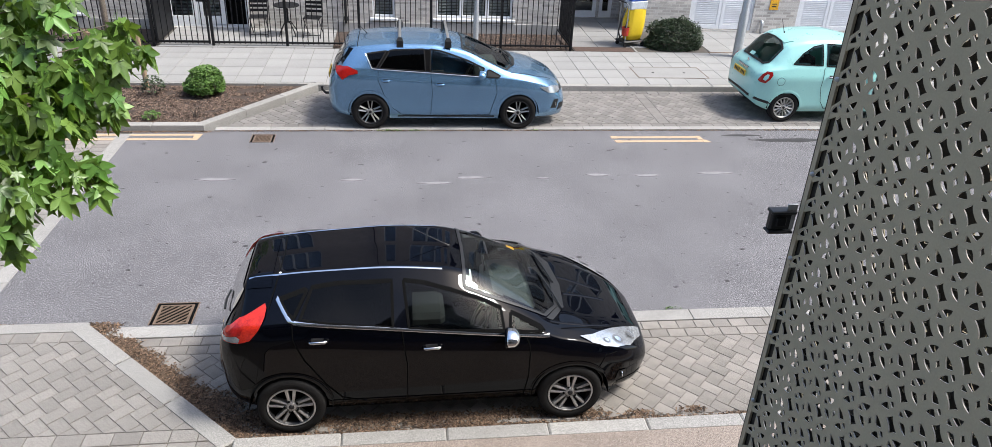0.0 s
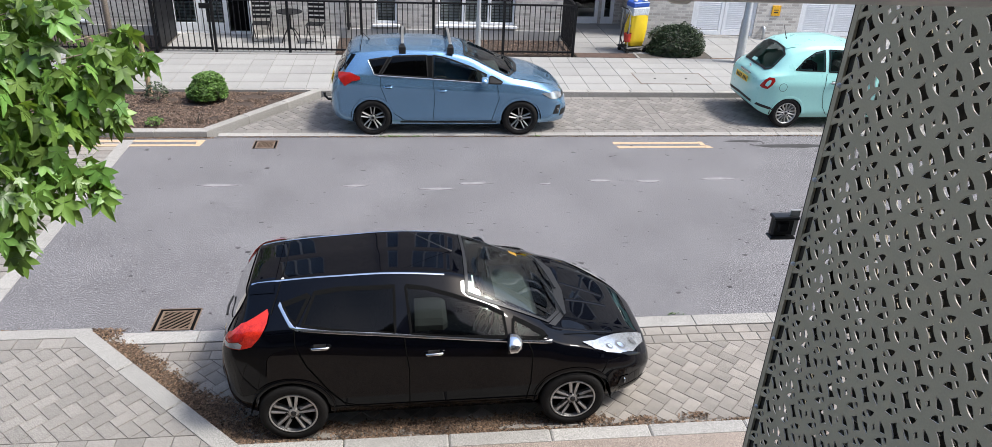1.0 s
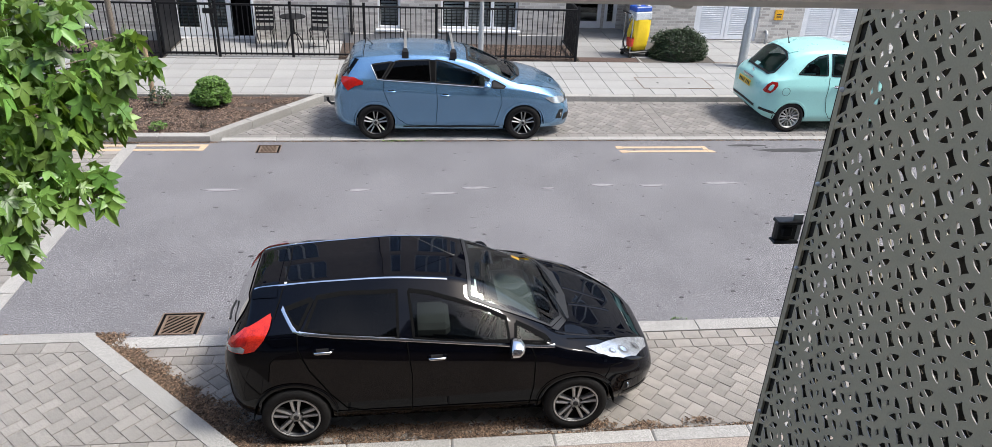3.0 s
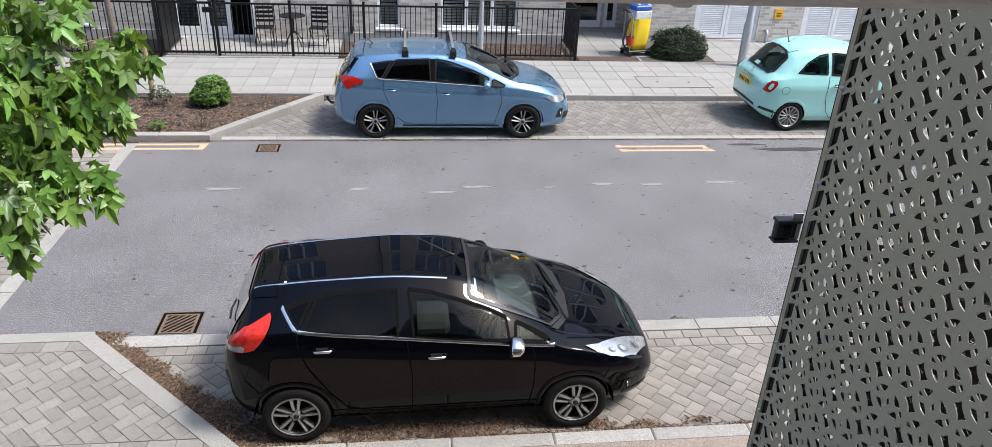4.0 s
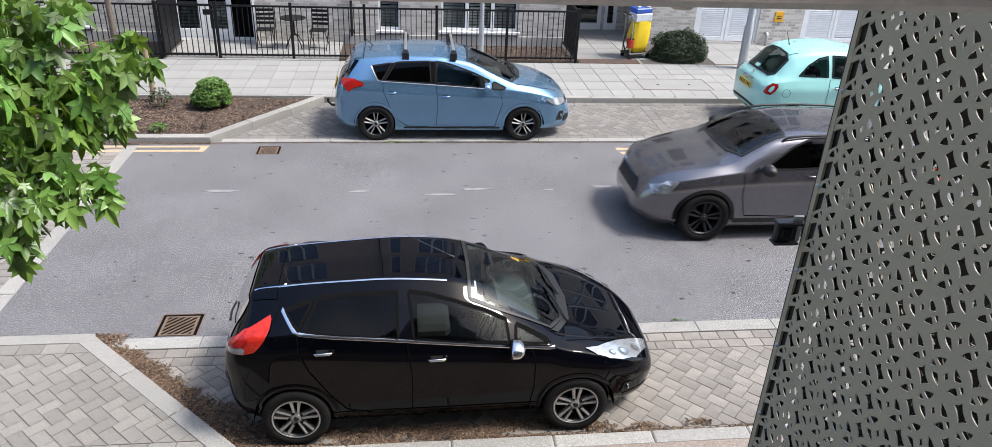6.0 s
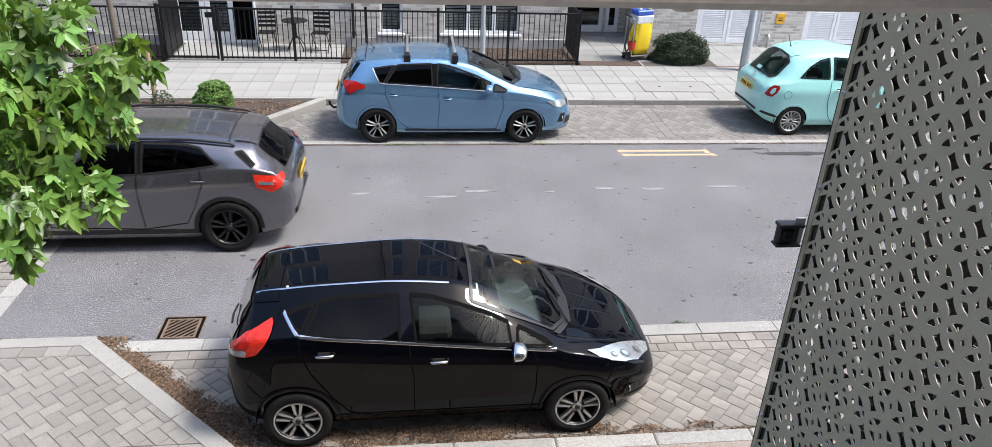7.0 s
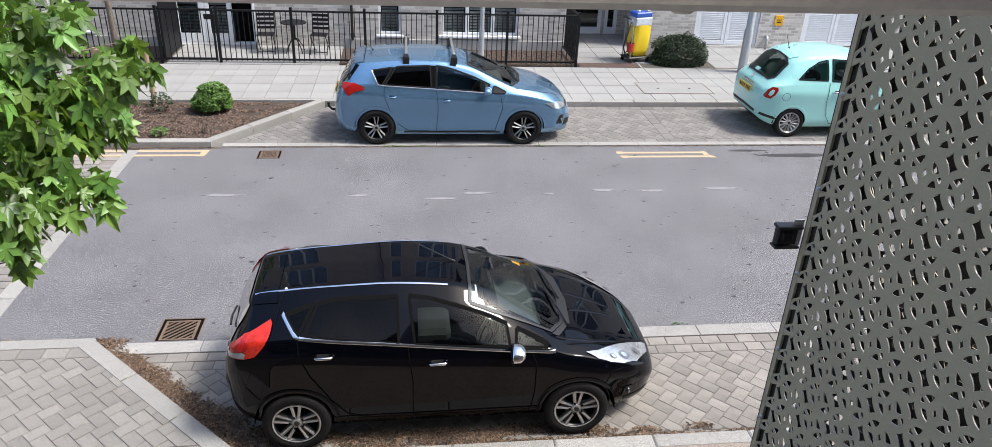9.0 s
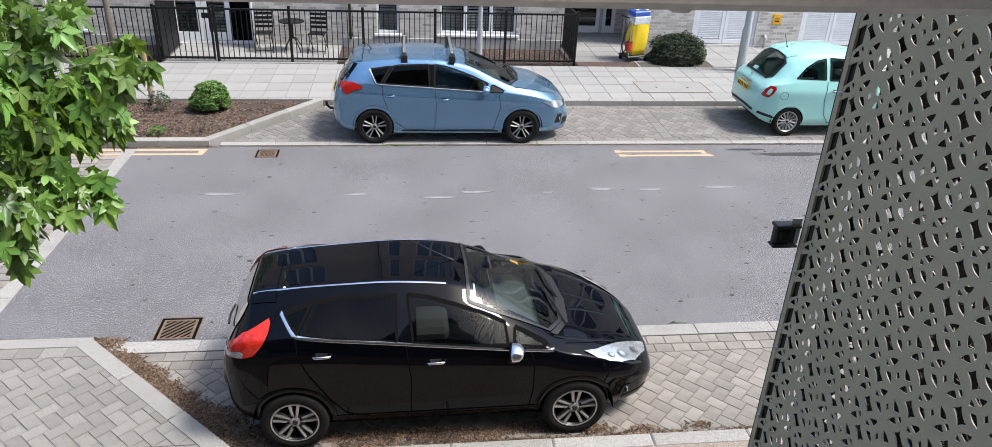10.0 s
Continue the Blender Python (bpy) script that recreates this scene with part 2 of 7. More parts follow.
for leafmat in (LEAF, LEAF_J):
    # light passes through thin leaves
    LN, LL = leafmat.node_tree.nodes, leafmat.node_tree.links
    tl, mixs = LN.new("ShaderNodeBsdfTranslucent"), LN.new("ShaderNodeMixShader")
    tl.inputs[0].default_value = (0.32, 0.48, 0.05, 1)
    mixs.inputs[0].default_value = 0.24
    LL.new(LN["Principled BSDF"].outputs[0], mixs.inputs[1]), LL.new(tl.outputs[0], mixs.inputs[2])
    LL.new(mixs.outputs[0], LN["Material Output"].inputs[0])
    # some leaves younger and yellower
    src = LN["Object Info"].outputs["Random"] if leafmat is LEAF else LN["Geometry"].outputs["Random Per Island"]
    mul, frac, hue = LN.new("ShaderNodeMath"), LN.new("ShaderNodeMath"), LN.new("ShaderNodeMapRange")
    mul.operation, frac.operation = "MULTIPLY", "FRACT"
    mul.inputs[1].default_value = 7.31
    hue.inputs[3].default_value, hue.inputs[4].default_value = 0.483, 0.518
    LL.new(src, mul.inputs[0]), LL.new(mul.outputs[0], frac.inputs[0]), LL.new(frac.outputs[0], hue.inputs[0])
    LL.new(hue.outputs[0], LN["Hue/Saturation/Value"].inputs["Hue"])


# ---- mesh helpers ----
class Geo:
    """Vertices and faces gathered into one mesh."""

    def __init__(self):
        self.v, self.f = [], []

    def add(self, v, f):
        o = len(self.v)
        self.v += [tuple(p) for p in v]
        self.f += [tuple(i + o for i in q) for q in f]
        return self

    def box(self, x0, y0, z0, x1, y1, z1, c=0.0):
        x0, x1, y0, y1, z0, z1 = min(x0, x1), max(x0, x1), min(y0, y1), max(y0, y1), min(z0, z1), max(z0, z1)
        c = min(c, (x1 - x0) * 0.45, (y1 - y0) * 0.45, (z1 - z0) * 0.45)
        if c <= 0:
            v = [(x, y, z) for z in (z0, z1) for x, y in ((x0, y0), (x1, y0), (x1, y1), (x0, y1))]
            f = [(3, 2, 1, 0), (4, 5, 6, 7), (0, 1, 5, 4), (1, 2, 6, 5), (2, 3, 7, 6), (3, 0, 4, 7)]
            return self.add(v, f)
        v = []
        for z, k in ((z0, c), (z0 + c, 0), (z1 - c, 0), (z1, c)):
            a = c - k * 0
            if k:
                ring = [(x0 + c, y0 + c), (x1 - c, y0 + c), (x1 - c, y1 - c), (x0 + c, y1 - c)]
                ring = [q for q in ring for _ in (0, 1)]
            else:
                ring = [(x0, y0 + c), (x0 + c, y0), (x1 - c, y0), (x1, y0 + c), (x1, y1 - c), (x1 - c, y1), (x0 + c, y1), (x0, y1 - c)]
                ring = ring[0:2] + ring[2:4] + ring[4:6] + ring[6:8]
            v += [(x, y, z) for x, y in ring]
        # rings of eight; the top and bottom rings are doubled corners
        b, m0, m1, t = (lambda i: i % 8), (lambda i: 8 + i % 8), (lambda i: 16 + i % 8), (lambda i: 24 + i % 8)
        f = [(6, 4, 2, 0), (24, 26, 28, 30)]
        for i in range(8):
            f.append((m0(i), m0(i + 1), m1(i + 1), m1(i)))
        for i in range(4):
            f.append((2 * i, m0(2 * i + 1), m0(2 * i)))
            f.append((m1(2 * i), m1(2 * i + 1), 24 + 2 * i))
            j = (2 * i + 2) % 8
            f.append((2 * i, j, m0(j), m0(2 * i + 1)))
            f.append((m1(2 * i + 1), m1(j), 24 + j, 24 + 2 * i))
        keep = {k: n for n, k in enumerate(k for k in range(32) if not (k < 8 and k % 2) and not (k >= 24 and k % 2))}
        return self.add([v[k] for k in keep], [tuple(keep[i] for i in q) for q in f])

    def prism(self, poly, z0, z1, chamfer=0.0):
        """Upright prism of a counter-clockwise outline."""
        n = len(poly)
        rings = [[(x, y, z0) for x, y in poly]]
        if chamfer:
            cx, cy = sum(p[0] for p in poly) / n, sum(p[1] for p in poly) / n
            rings.append([(x, y, z1 - chamfer) for x, y in poly])
            rr = []
            for x, y in poly:
                d = math.hypot(x - cx, y - cy) or 1
                k = 1 - min(chamfer * 1.4 / d, 0.4)
                rr.append((cx + (x - cx) * k, cy + (y - cy) * k, z1))
            rings.append(rr)
        else:
            rings.append([(x, y, z1) for x, y in poly])
        v = [p for r in rings for p in r]
        f = [tuple(range(n - 1, -1, -1)), tuple(range((len(rings) - 1) * n, len(rings) * n))]
        for k in range(len(rings) - 1):
            f += [(k * n + i, k * n + (i + 1) % n, (k + 1) * n + (i + 1) % n, (k + 1) * n + i) for i in range(n)]
        return self.add(v, f)

    def tube(self, path, r, n=8, cap=True):
        path = [Vector(p) for p in path]
        rs = r if isinstance(r, (list, tuple)) else [r] * len(path)
        v, f = [], []
        for k, p in enumerate(path):
            d = (path[min(k + 1, len(path) - 1)] - path[max(k - 1, 0)]).normalized()
            a = d.orthogonal().normalized() if k == 0 else (a - d * a.dot(d)).normalized()
            b = d.cross(a)
            v += [p + (a * math.cos(t) + b * math.sin(t)) * rs[k] for t in (2 * math.pi * i / n for i in range(n))]
        for k in range(len(path) - 1):
            f += [(k * n + i, k * n + (i + 1) % n, (k + 1) * n + (i + 1) % n, (k + 1) * n + i) for i in range(n)]
        if cap:
            f += [tuple(range(n - 1, -1, -1)), tuple(range((len(path) - 1) * n, len(path) * n))]
        return self.add(v, f)

    def lathe(self, prof, n=32, axis="y", centre=(0, 0, 0)):
        """prof: (radius, along) turned about an axis through centre."""
        v, f = [], []
        for r, h in prof:
            for i in range(n):
                c, s = r * math.cos(2 * math.pi * i / n), r * math.sin(2 * math.pi * i / n)
                p = (c, h, s) if axis == "y" else (c, s, h) if axis == "z" else (h, c, s)
                v.append(tuple(p[k] + centre[k] for k in range(3)))
        for k in range(len(prof) - 1):
            f += [(k * n + i, k * n + (i + 1) % n, (k + 1) * n + (i + 1) % n, (k + 1) * n + i) for i in range(n)]
        return self.add(v, f)

    def moved(self, m):
        self.v = [tuple(m @ Vector(p)) for p in self.v]
        return self

    def mesh(self, name, smooth=False):
        me = bpy.data.meshes.new(name)
        me.from_pydata(self.v, [], self.f)
        me.validate()
        bm = bmesh.new()
        bm.from_mesh(me)
        bmesh.ops.recalc_face_normals(bm, faces=bm.faces) if len(bm.faces) < 20000 else None
        bm.to_mesh(me)
        bm.free()
        if smooth:
            me.polygons.foreach_set("use_smooth", [True] * len(me.polygons))
        return me


def part(name, geo, material, parent=None, label="", smooth=False, m=None):
    me = geo if isinstance(geo, bpy.types.Mesh) else geo.mesh(name, smooth)
    if not me.materials:
        me.materials.append(material)
    ob = new(name, me)
    if parent is not None:
        ob.parent = parent
    if m is not None:
        ob.matrix_basis = m
    if label:
        ob["label"] = label
    return ob


def thing(name, label, category, m=None, group="", kind=""):
    ob = new(name)
    ob.empty_display_size = 0.1
    if m is not None:
        ob.matrix_basis = m
    return tagged(ob, label, category, group, kind)


def clip(poly, planes):
    """A convex outline cut by half-planes (nx, ny, d): keeps nx*x + ny*y <= d."""
    for nx, ny, d in planes:
        out = []
        for i, p in enumerate(poly):
            q = poly[(i + 1) % len(poly)]
            a, b = nx * p[0] + ny * p[1] - d, nx * q[0] + ny * q[1] - d
            if a <= 0:
                out.append(p)
            if a * b < 0:
                t = a / (a - b)
                out.append((p[0] + (q[0] - p[0]) * t, p[1] + (q[1] - p[1]) * t))
        poly = out
        if len(poly) < 3:
            return []
    return poly


def area(poly):
    return 0.5 * sum(p[0] * q[1] - q[0] * p[1] for p, q in zip(poly, poly[1:] + poly[:1]))


rng = random.Random(7)


# ---- ground, road and kerbs ----
def structure(name, geo, material, label, category, smooth=False):
    return tagged(part(name, geo, material, smooth=smooth), label, category, kind="structure")


G0 = Geo().add([(-600, -600, -0.09), (600, -600, -0.09), (600, 600, -0.09), (-600, 600, -0.09)], [(0, 1, 2, 3)])
structure("ground", G0, CONCRETE, "flat grey ground reaching to the horizon", "ground")
road = structure("road", Geo().box(-4.46, 6.955, -0.08, 90, 12.69, 0.0), ASPHALT, "worn grey asphalt road", "road")
structure("pavement_bed_left", Geo().box(-40, 6.97, -0.08, -4.66, 12.62, -0.008), JOINT, "dark joint bed of the block-paved junction", "pavement")
structure("pavement_bed_near", Geo().prism([(-3.05, 6.75), (-1.50, 5.13), (40, 5.13), (40, 6.75)], -0.08, -0.008), JOINT, "dark joint bed of the near parking bay", "pavement")
structure("pavement_bed_far", Geo().prism([(-3.05, 12.85), (40, 12.85), (40, 14.93), (-1.5, 14.93)], -0.08, -0.008), JOINT, "dark joint bed of the far parking bay", "pavement")
structure("pavement_bed_corner", Geo().prism([(-40, 1.0), (-1.42, 1.0), (-1.45, 5.0), (-3.30, 6.85), (-40, 6.85)], -0.08, 0.071), JOINT, "dark joint bed of the near footway", "pavement")
# unseen ground, added dark so the black car's side mirrors less light
structure("added_ground_near", Geo().box(-1.42, -1.4, -0.08, 40, 4.25, 0.06), SOIL, "unseen dark ground added to keep the black car's side reflection low", "ground")
structure("footway", Geo().box(-1.42, 4.25, -0.08, 40, 4.98, 0.078), RESIN, "tan resin-bound gravel footway", "pavement")
structure("pavement_bed_slabs", Geo().prism([(-40, 15.0), (40, 15.06), (40, 17.62), (-40, 17.62)], -0.08, 0.092), JOINT, "mortar bed under the pavement slabs", "pavement")
structure("planting_bed", Geo().prism([(-40, 12.80), (-3.36, 12.80), (-1.72, 14.98), (-40, 14.98)], -0.08, 0.06), SOIL, "dark soil of the roadside planting bed", "ground")
structure("patio", Geo().box(-5.4, 17.63, -0.08, -1.5, 19.6, 0.098), JOINT, "patio bed behind the railings", "ground")
structure("border_soil", Geo().box(-1.5, 17.66, -0.08, 4.2, 19.4, 0.06), SOIL, "soil border behind the railings", "ground")
structure("border_soil_left", Geo().box(-30, 17.66, -0.08, -5.4, 19.4, 0.06), SOIL, "soil border behind the railings", "ground")
structure("entrance_bed", Geo().box(4.2, 17.63, -0.08, 6.15, 21.4, 0.092), JOINT, "bed under the entrance paving", "ground")
structure("shrub_bed", Geo().box(5.75, 17.64, -0.08, 7.6, 18.75, 0.085), SOIL, "soil bed of the dark shrub", "ground")
structure("forecourt_bed", Geo().box(6.15, 17.63, -0.08, 40, 19.75, 0.092), JOINT, "bed under the forecourt slabs", "ground")
structure("bed_edging", Geo().box(5.70, 17.60, 0.0, 5.76, 18.75, 0.115, 0.008), GRANITE, "pale stone edging of the shrub bed", "edging")
structure("bed_edging_front", Geo().box(7.55, 17.62, 0.0, 12, 17.66, 0.112, 0.008), IRON, "dark metal edging strip", "edging")


# ---- buildings ----
def facade(name, x0, x1, y, depth, z0, z1, openings, material, label):
    """A wall along x with its front at y, pierced by openings (x0, x1, z0, z1)."""
    xs = sorted({x0, x1, *[v for o in openings for v in o[:2] if x0 < v < x1]})
    zs = sorted({z0, z1, *[v for o in openings for v in o[2:4] if z0 < v < z1]})
    g = Geo()
    idx = {}

    def solid(i, k):
        if i < 0 or k < 0 or i >= len(xs) - 1 or k >= len(zs) - 1:
            return False
        cx, cz = (xs[i] + xs[i + 1]) / 2, (zs[k] + zs[k + 1]) / 2
        return not any(o[0] < cx < o[1] and o[2] < cz < o[3] for o in openings)

    def quad(*p):
        g.add(p, [(0, 1, 2, 3)])
    yb = y + depth
    for i in range(len(xs) - 1):
        for k in range(len(zs) - 1):
            if not solid(i, k):
                continue
            a, b, c, d = xs[i], xs[i + 1], zs[k], zs[k + 1]
            quad((a, y, c), (b, y, c), (b, y, d), (a, y, d))
            quad((b, yb, c), (a, yb, c), (a, yb, d), (b, yb, d))
            if not solid(i - 1, k):
                quad((a, yb, c), (a, y, c), (a, y, d), (a, yb, d))
            if not solid(i + 1, k):
                quad((b, y, c), (b, yb, c), (b, yb, d), (b, y, d))
            if not solid(i, k - 1):
                quad((a, yb, c), (b, yb, c), (b, y, c), (a, y, c))
            if not solid(i, k + 1):
                quad((a, y, d), (b, y, d), (b, yb, d), (a, yb, d))
    return structure(name, g, material, label, "wall")


WINDOW_COUNT = [0]


def window(x0, x1, z0, z1, y, panes=2, blind=True, sill=True, out=-1, label="white framed window with closed slatted blinds", added_backing=False):
    """A framed window in a wall; out is the side (in y) that faces the street."""
    WINDOW_COUNT[0] += 1
    w = thing("window_%d" % WINDOW_COUNT[0], label, "window", kind="structure")
    yy = y - out * 0.07
    f = 0.06
    g = Geo().box(x0, yy, z0, x1, yy - out * 0.07, z0 + f, 0.006).box(x0, yy, z1 - f, x1, yy - out * 0.07, z1, 0.006)
    g.box(x0, yy, z0 + f, x0 + f, yy - out * 0.07, z1 - f, 0.006).box(x1 - f, yy, z0 + f, x1, yy - out * 0.07, z1 - f, 0.006)
    part("window_frame", g, WHITE_PVC, w)
    step = (x1 - x0) / panes
    for k in range(panes):
        a, b = x0 + k * step + (f if k == 0 else 0.045), x0 + (k + 1) * step - (f if k == panes - 1 else 0.045)
        if k:
            part("mullion", Geo().box(x0 + k * step - 0.045, yy, z0 + f, x0 + k * step + 0.045, yy - out * 0.07, z1 - f, 0.006), WHITE_PVC, w)
        ob = part("pane", Geo().box(a, yy - out * 0.03, z0 + f, b, yy - out * 0.036, z1 - f), DOUBLE_GLASS if added_backing else WINDOW_GLASS, w)
        ob.visible_shadow = False
        # folded pale sheet added behind the pane to imitate reflected sky
        if added_backing:
            folds = [(a + (b - a) * i / 16, yy - out * (0.10 + 0.02 * (i % 2))) for i in range(17)]
            cu = Geo().add([(x, y_, z) for x, y_ in folds for z in (z0 + f, z1 - f)], [(2 * i, 2 * i + 2, 2 * i + 3, 2 * i + 1) for i in range(16)])
            part("added_backing", cu, PANE_SKY, w)
        elif blind:
            bl = Geo()
            n = int((z1 - z0 - 2 * f) / 0.075)
            for i in range(n):
                zc = z0 + f + 0.04 + i * 0.075
                bl.add([(a + 0.03, yy - out * 0.09, zc - 0.02), (b - 0.03, yy - out * 0.09, zc - 0.02), (b - 0.03, yy - out * 0.13, zc + 0.02), (a + 0.03, yy - out * 0.13, zc + 0.02)], [(0, 1, 2, 3)])
            part("blind", bl, BLIND, w)
    if sill:
        part("window_sill", Geo().box(x0 - 0.06, y - out * 0.02, z0 - 0.07, x1 + 0.06, y + out * 0.07, z0 - 0.004, 0.01), WHITE_PVC, w)
    return w


FAR_Y = 19.4
ground_open = [(-8.35, -7.45, 0.42, 1.95), (-5.62, -3.62, 0.11, 2.25), (-0.62, -0.06, 0.42, 1.95), (0.95, 2.92, 0.42, 1.95),
               (-13.5, -11.6, 0.42, 1.95), (-17.4, -16.5, 0.42, 1.95)]
upper = []
for fl in (3.1, 6.0, 8.9):
    for xx, wd in ((-17.2, 1.0), (-13.4, 1.9), (-8.4, 1.0), (-5.4, 1.9), (-0.7, 0.75), (0.9, 2.0), (3.4, 0.75)):
        upper.append((xx, xx + wd, fl + 0.35, fl + 2.0))
facade("wall_far", -30, 4.35, FAR_Y, 0.3, -0.05, 3.0, ground_open, BRICK, "pale grey brick wall of the flats across the road")
facade("wall_far_upper", -30, 4.35, FAR_Y, 0.3, 3.0, 12.2, upper, BRICK_BROWN, "brown brick upper storeys of the flats across the road")
facade("wall_far_recess", 4.35, 6.2, 21.2, 0.3, -0.05, 3.0, [(4.55, 5.55, 0.1, 2.25), (5.63, 6.0, 0.1, 2.25)], BRICK, "pale brick wall of the recessed entrance")
structure("wall_recess_left", Geo().box(4.05, 19.7, -0.05, 4.35, 21.2, 3.0), BRICK, "pale brick return of the entrance recess", "wall")
structure("wall_recess_right", Geo().box(6.2, 20.0, -0.05, 6.5, 21.2, 3.0), BRICK, "pale brick return of the entrance recess", "wall")
structure("soffit", Geo().box(4.35, 19.4, 2.9, 6.2, 21.2, 3.0), CONCRETE, "plain soffit over the entrance", "ceiling")
right_open = [(7.72, 9.5, 0.16, 2.35), (10.75, 12.6, 0.16, 2.35)]
right_up = [(xx, xx + wd, fl + 0.35, fl + 2.0) for fl in (3.1, 6.0, 8.9) for xx, wd in ((7.2, 0.8), (9.2, 2.0), (12.6, 0.8), (15, 2.0), (19, 1.2), (23, 2.0))]
facade("wall_far_right", 6.2, 30, 19.7, 0.3, -0.05, 12.2, right_open + right_up, BRICK, "pale grey brick wall with white louvred doors")
facade("wall_over_entrance", 4.35, 6.2, 19.42, 0.28, 3.0, 12.2, [(4.7, 5.8, 3.45, 5.1), (4.7, 5.8, 6.35, 8.0), (4.7, 5.8, 9.25, 10.9)], BRICK, "brick wall over the entrance")
structure("roof_far", Geo().box(-30, FAR_Y + 0.05, 12.2, 30, 30, 12.5), CONCRETE, "flat roof of the flats", "roof")
# rear wall is near-black to paint in the shade of the rooms
structure("wall_far_back", Geo().box(-30, 24, -0.05, 30, 24.3, 12.2), DARK, "rear wall inside the flats, the dark of unlit rooms put into its colour", "wall")
for fl in (3.0, 5.9, 8.8):
    structure("floor_far", Geo().box(-30, FAR_Y + 0.32, fl - 0.1, 30, 24, fl), CONCRETE, "floor slab inside the flats", "floor")
for o in ground_open[2:] + ground_open[:1]:
    window(*o, FAR_Y, panes=3 if o[1] - o[0] > 1.5 else 1)
for o in upper:
    window(*o, FAR_Y, panes=3 if o[1] - o[0] > 1.5 else 1, label="white framed upper window, sky reflection added as a pale blue backing", added_backing=True)
for o in right_up:
    window(*o, 19.7, panes=2 if o[1] - o[0] > 1.5 else 1, label="white framed upper window, sky reflection added as a pale blue backing", added_backing=True)
structure("plinth", Geo().box(-1.5, 19.36, 0.0, 4.36, 19.4, 0.30, 0.006), CONCRETE, "pale concrete plinth course", "trim")
structure("plinth_left", Geo().box(-30, 19.36, 0.0, -5.7, 19.4, 0.30, 0.006), CONCRETE, "pale concrete plinth course", "trim")


def french_doors():
    d = thing("french_doors", "white french doors with slatted blinds, one leaf standing open", "door", kind="structure")
    x0, x1, z0, z1, y = -5.62, -3.62, 0.11, 2.25, FAR_Y + 0.06
    part("door_frame", Geo().box(x0, y, z0, x0 + 0.07, y + 0.08, z1).box(x1 - 0.07, y, z0, x1, y + 0.08, z1).box(x0 + 0.07, y, z1 - 0.07, x1 - 0.07, y + 0.08, z1).box(x0 + 0.07, y, z0, x1 - 0.07, y + 0.08, z0 + 0.05), WHITE_PVC, d)

    def leaf(a, b, m=None, blind=True):
        lf = part("door_leaf", Geo().box(a, 0, 0.06, a + 0.12, 0.05, 2.06, 0.006).box(b - 0.12, 0, 0.06, b, 0.05, 2.06, 0.006).box(a + 0.12, 0, 0.06, b - 0.12, 0.05, 0.26, 0.006).box(a + 0.12, 0, 1.94, b - 0.12, 0.05, 2.06, 0.006), WHITE_PVC, d, m=m)
        part("pane", Geo().box(a + 0.12, 0.02, 0.26, b - 0.12, 0.026, 1.94), WINDOW_GLASS, lf)
        if blind:
            bl = Geo()
            for i in range(20):
                zc = 0.32 + i * 0.08
                bl.add([(a + 0.13, 0.07, zc - 0.02), (b - 0.13, 0.07, zc - 0.02), (b - 0.13, 0.12, zc + 0.015), (a + 0.13, 0.12, zc + 0.015)], [(0, 1, 2, 3)])
            part("blind", bl, BLIND, lf)
        return lf
    leaf(0, 0.72, pose(-5.55, y + 0.01, 0.11))
    leaf(0, 0.66, pose(-4.82, y + 0.01, 0.11))
    leaf(0, 0.5, pose(-3.68, y, 0.11, 0, 0, -78), blind=False)
    # near-black sheet added to paint the shade of the open doorway
    part("added_backing", Geo().box(-4.1, y + 0.25, 0.12, -3.7, y + 0.28, 2.2), DARK, d)


french_doors()


def entrance_door():
    d = thing("entrance_door", "glazed white-framed entrance door in a recess", "door", kind="structure")
    for a, b in ((4.55, 5.55), (5.63, 6.0)):
        fr = part("door_frame", Geo().box(a, 21.24, 0.1, a + 0.1, 21.32, 2.25).box(b - 0.1, 21.24, 0.1, b, 21.32, 2.25).box(a + 0.1, 21.24, 0.1, b - 0.1, 21.32, 0.28).box(a + 0.1, 21.24, 2.12, b - 0.1, 21.32, 2.25), WHITE_PVC, d)
        part("pane", Geo().box(a + 0.1, 21.27, 0.28, b - 0.1, 21.276, 2.12), WINDOW_GLASS, fr)


entrance_door()


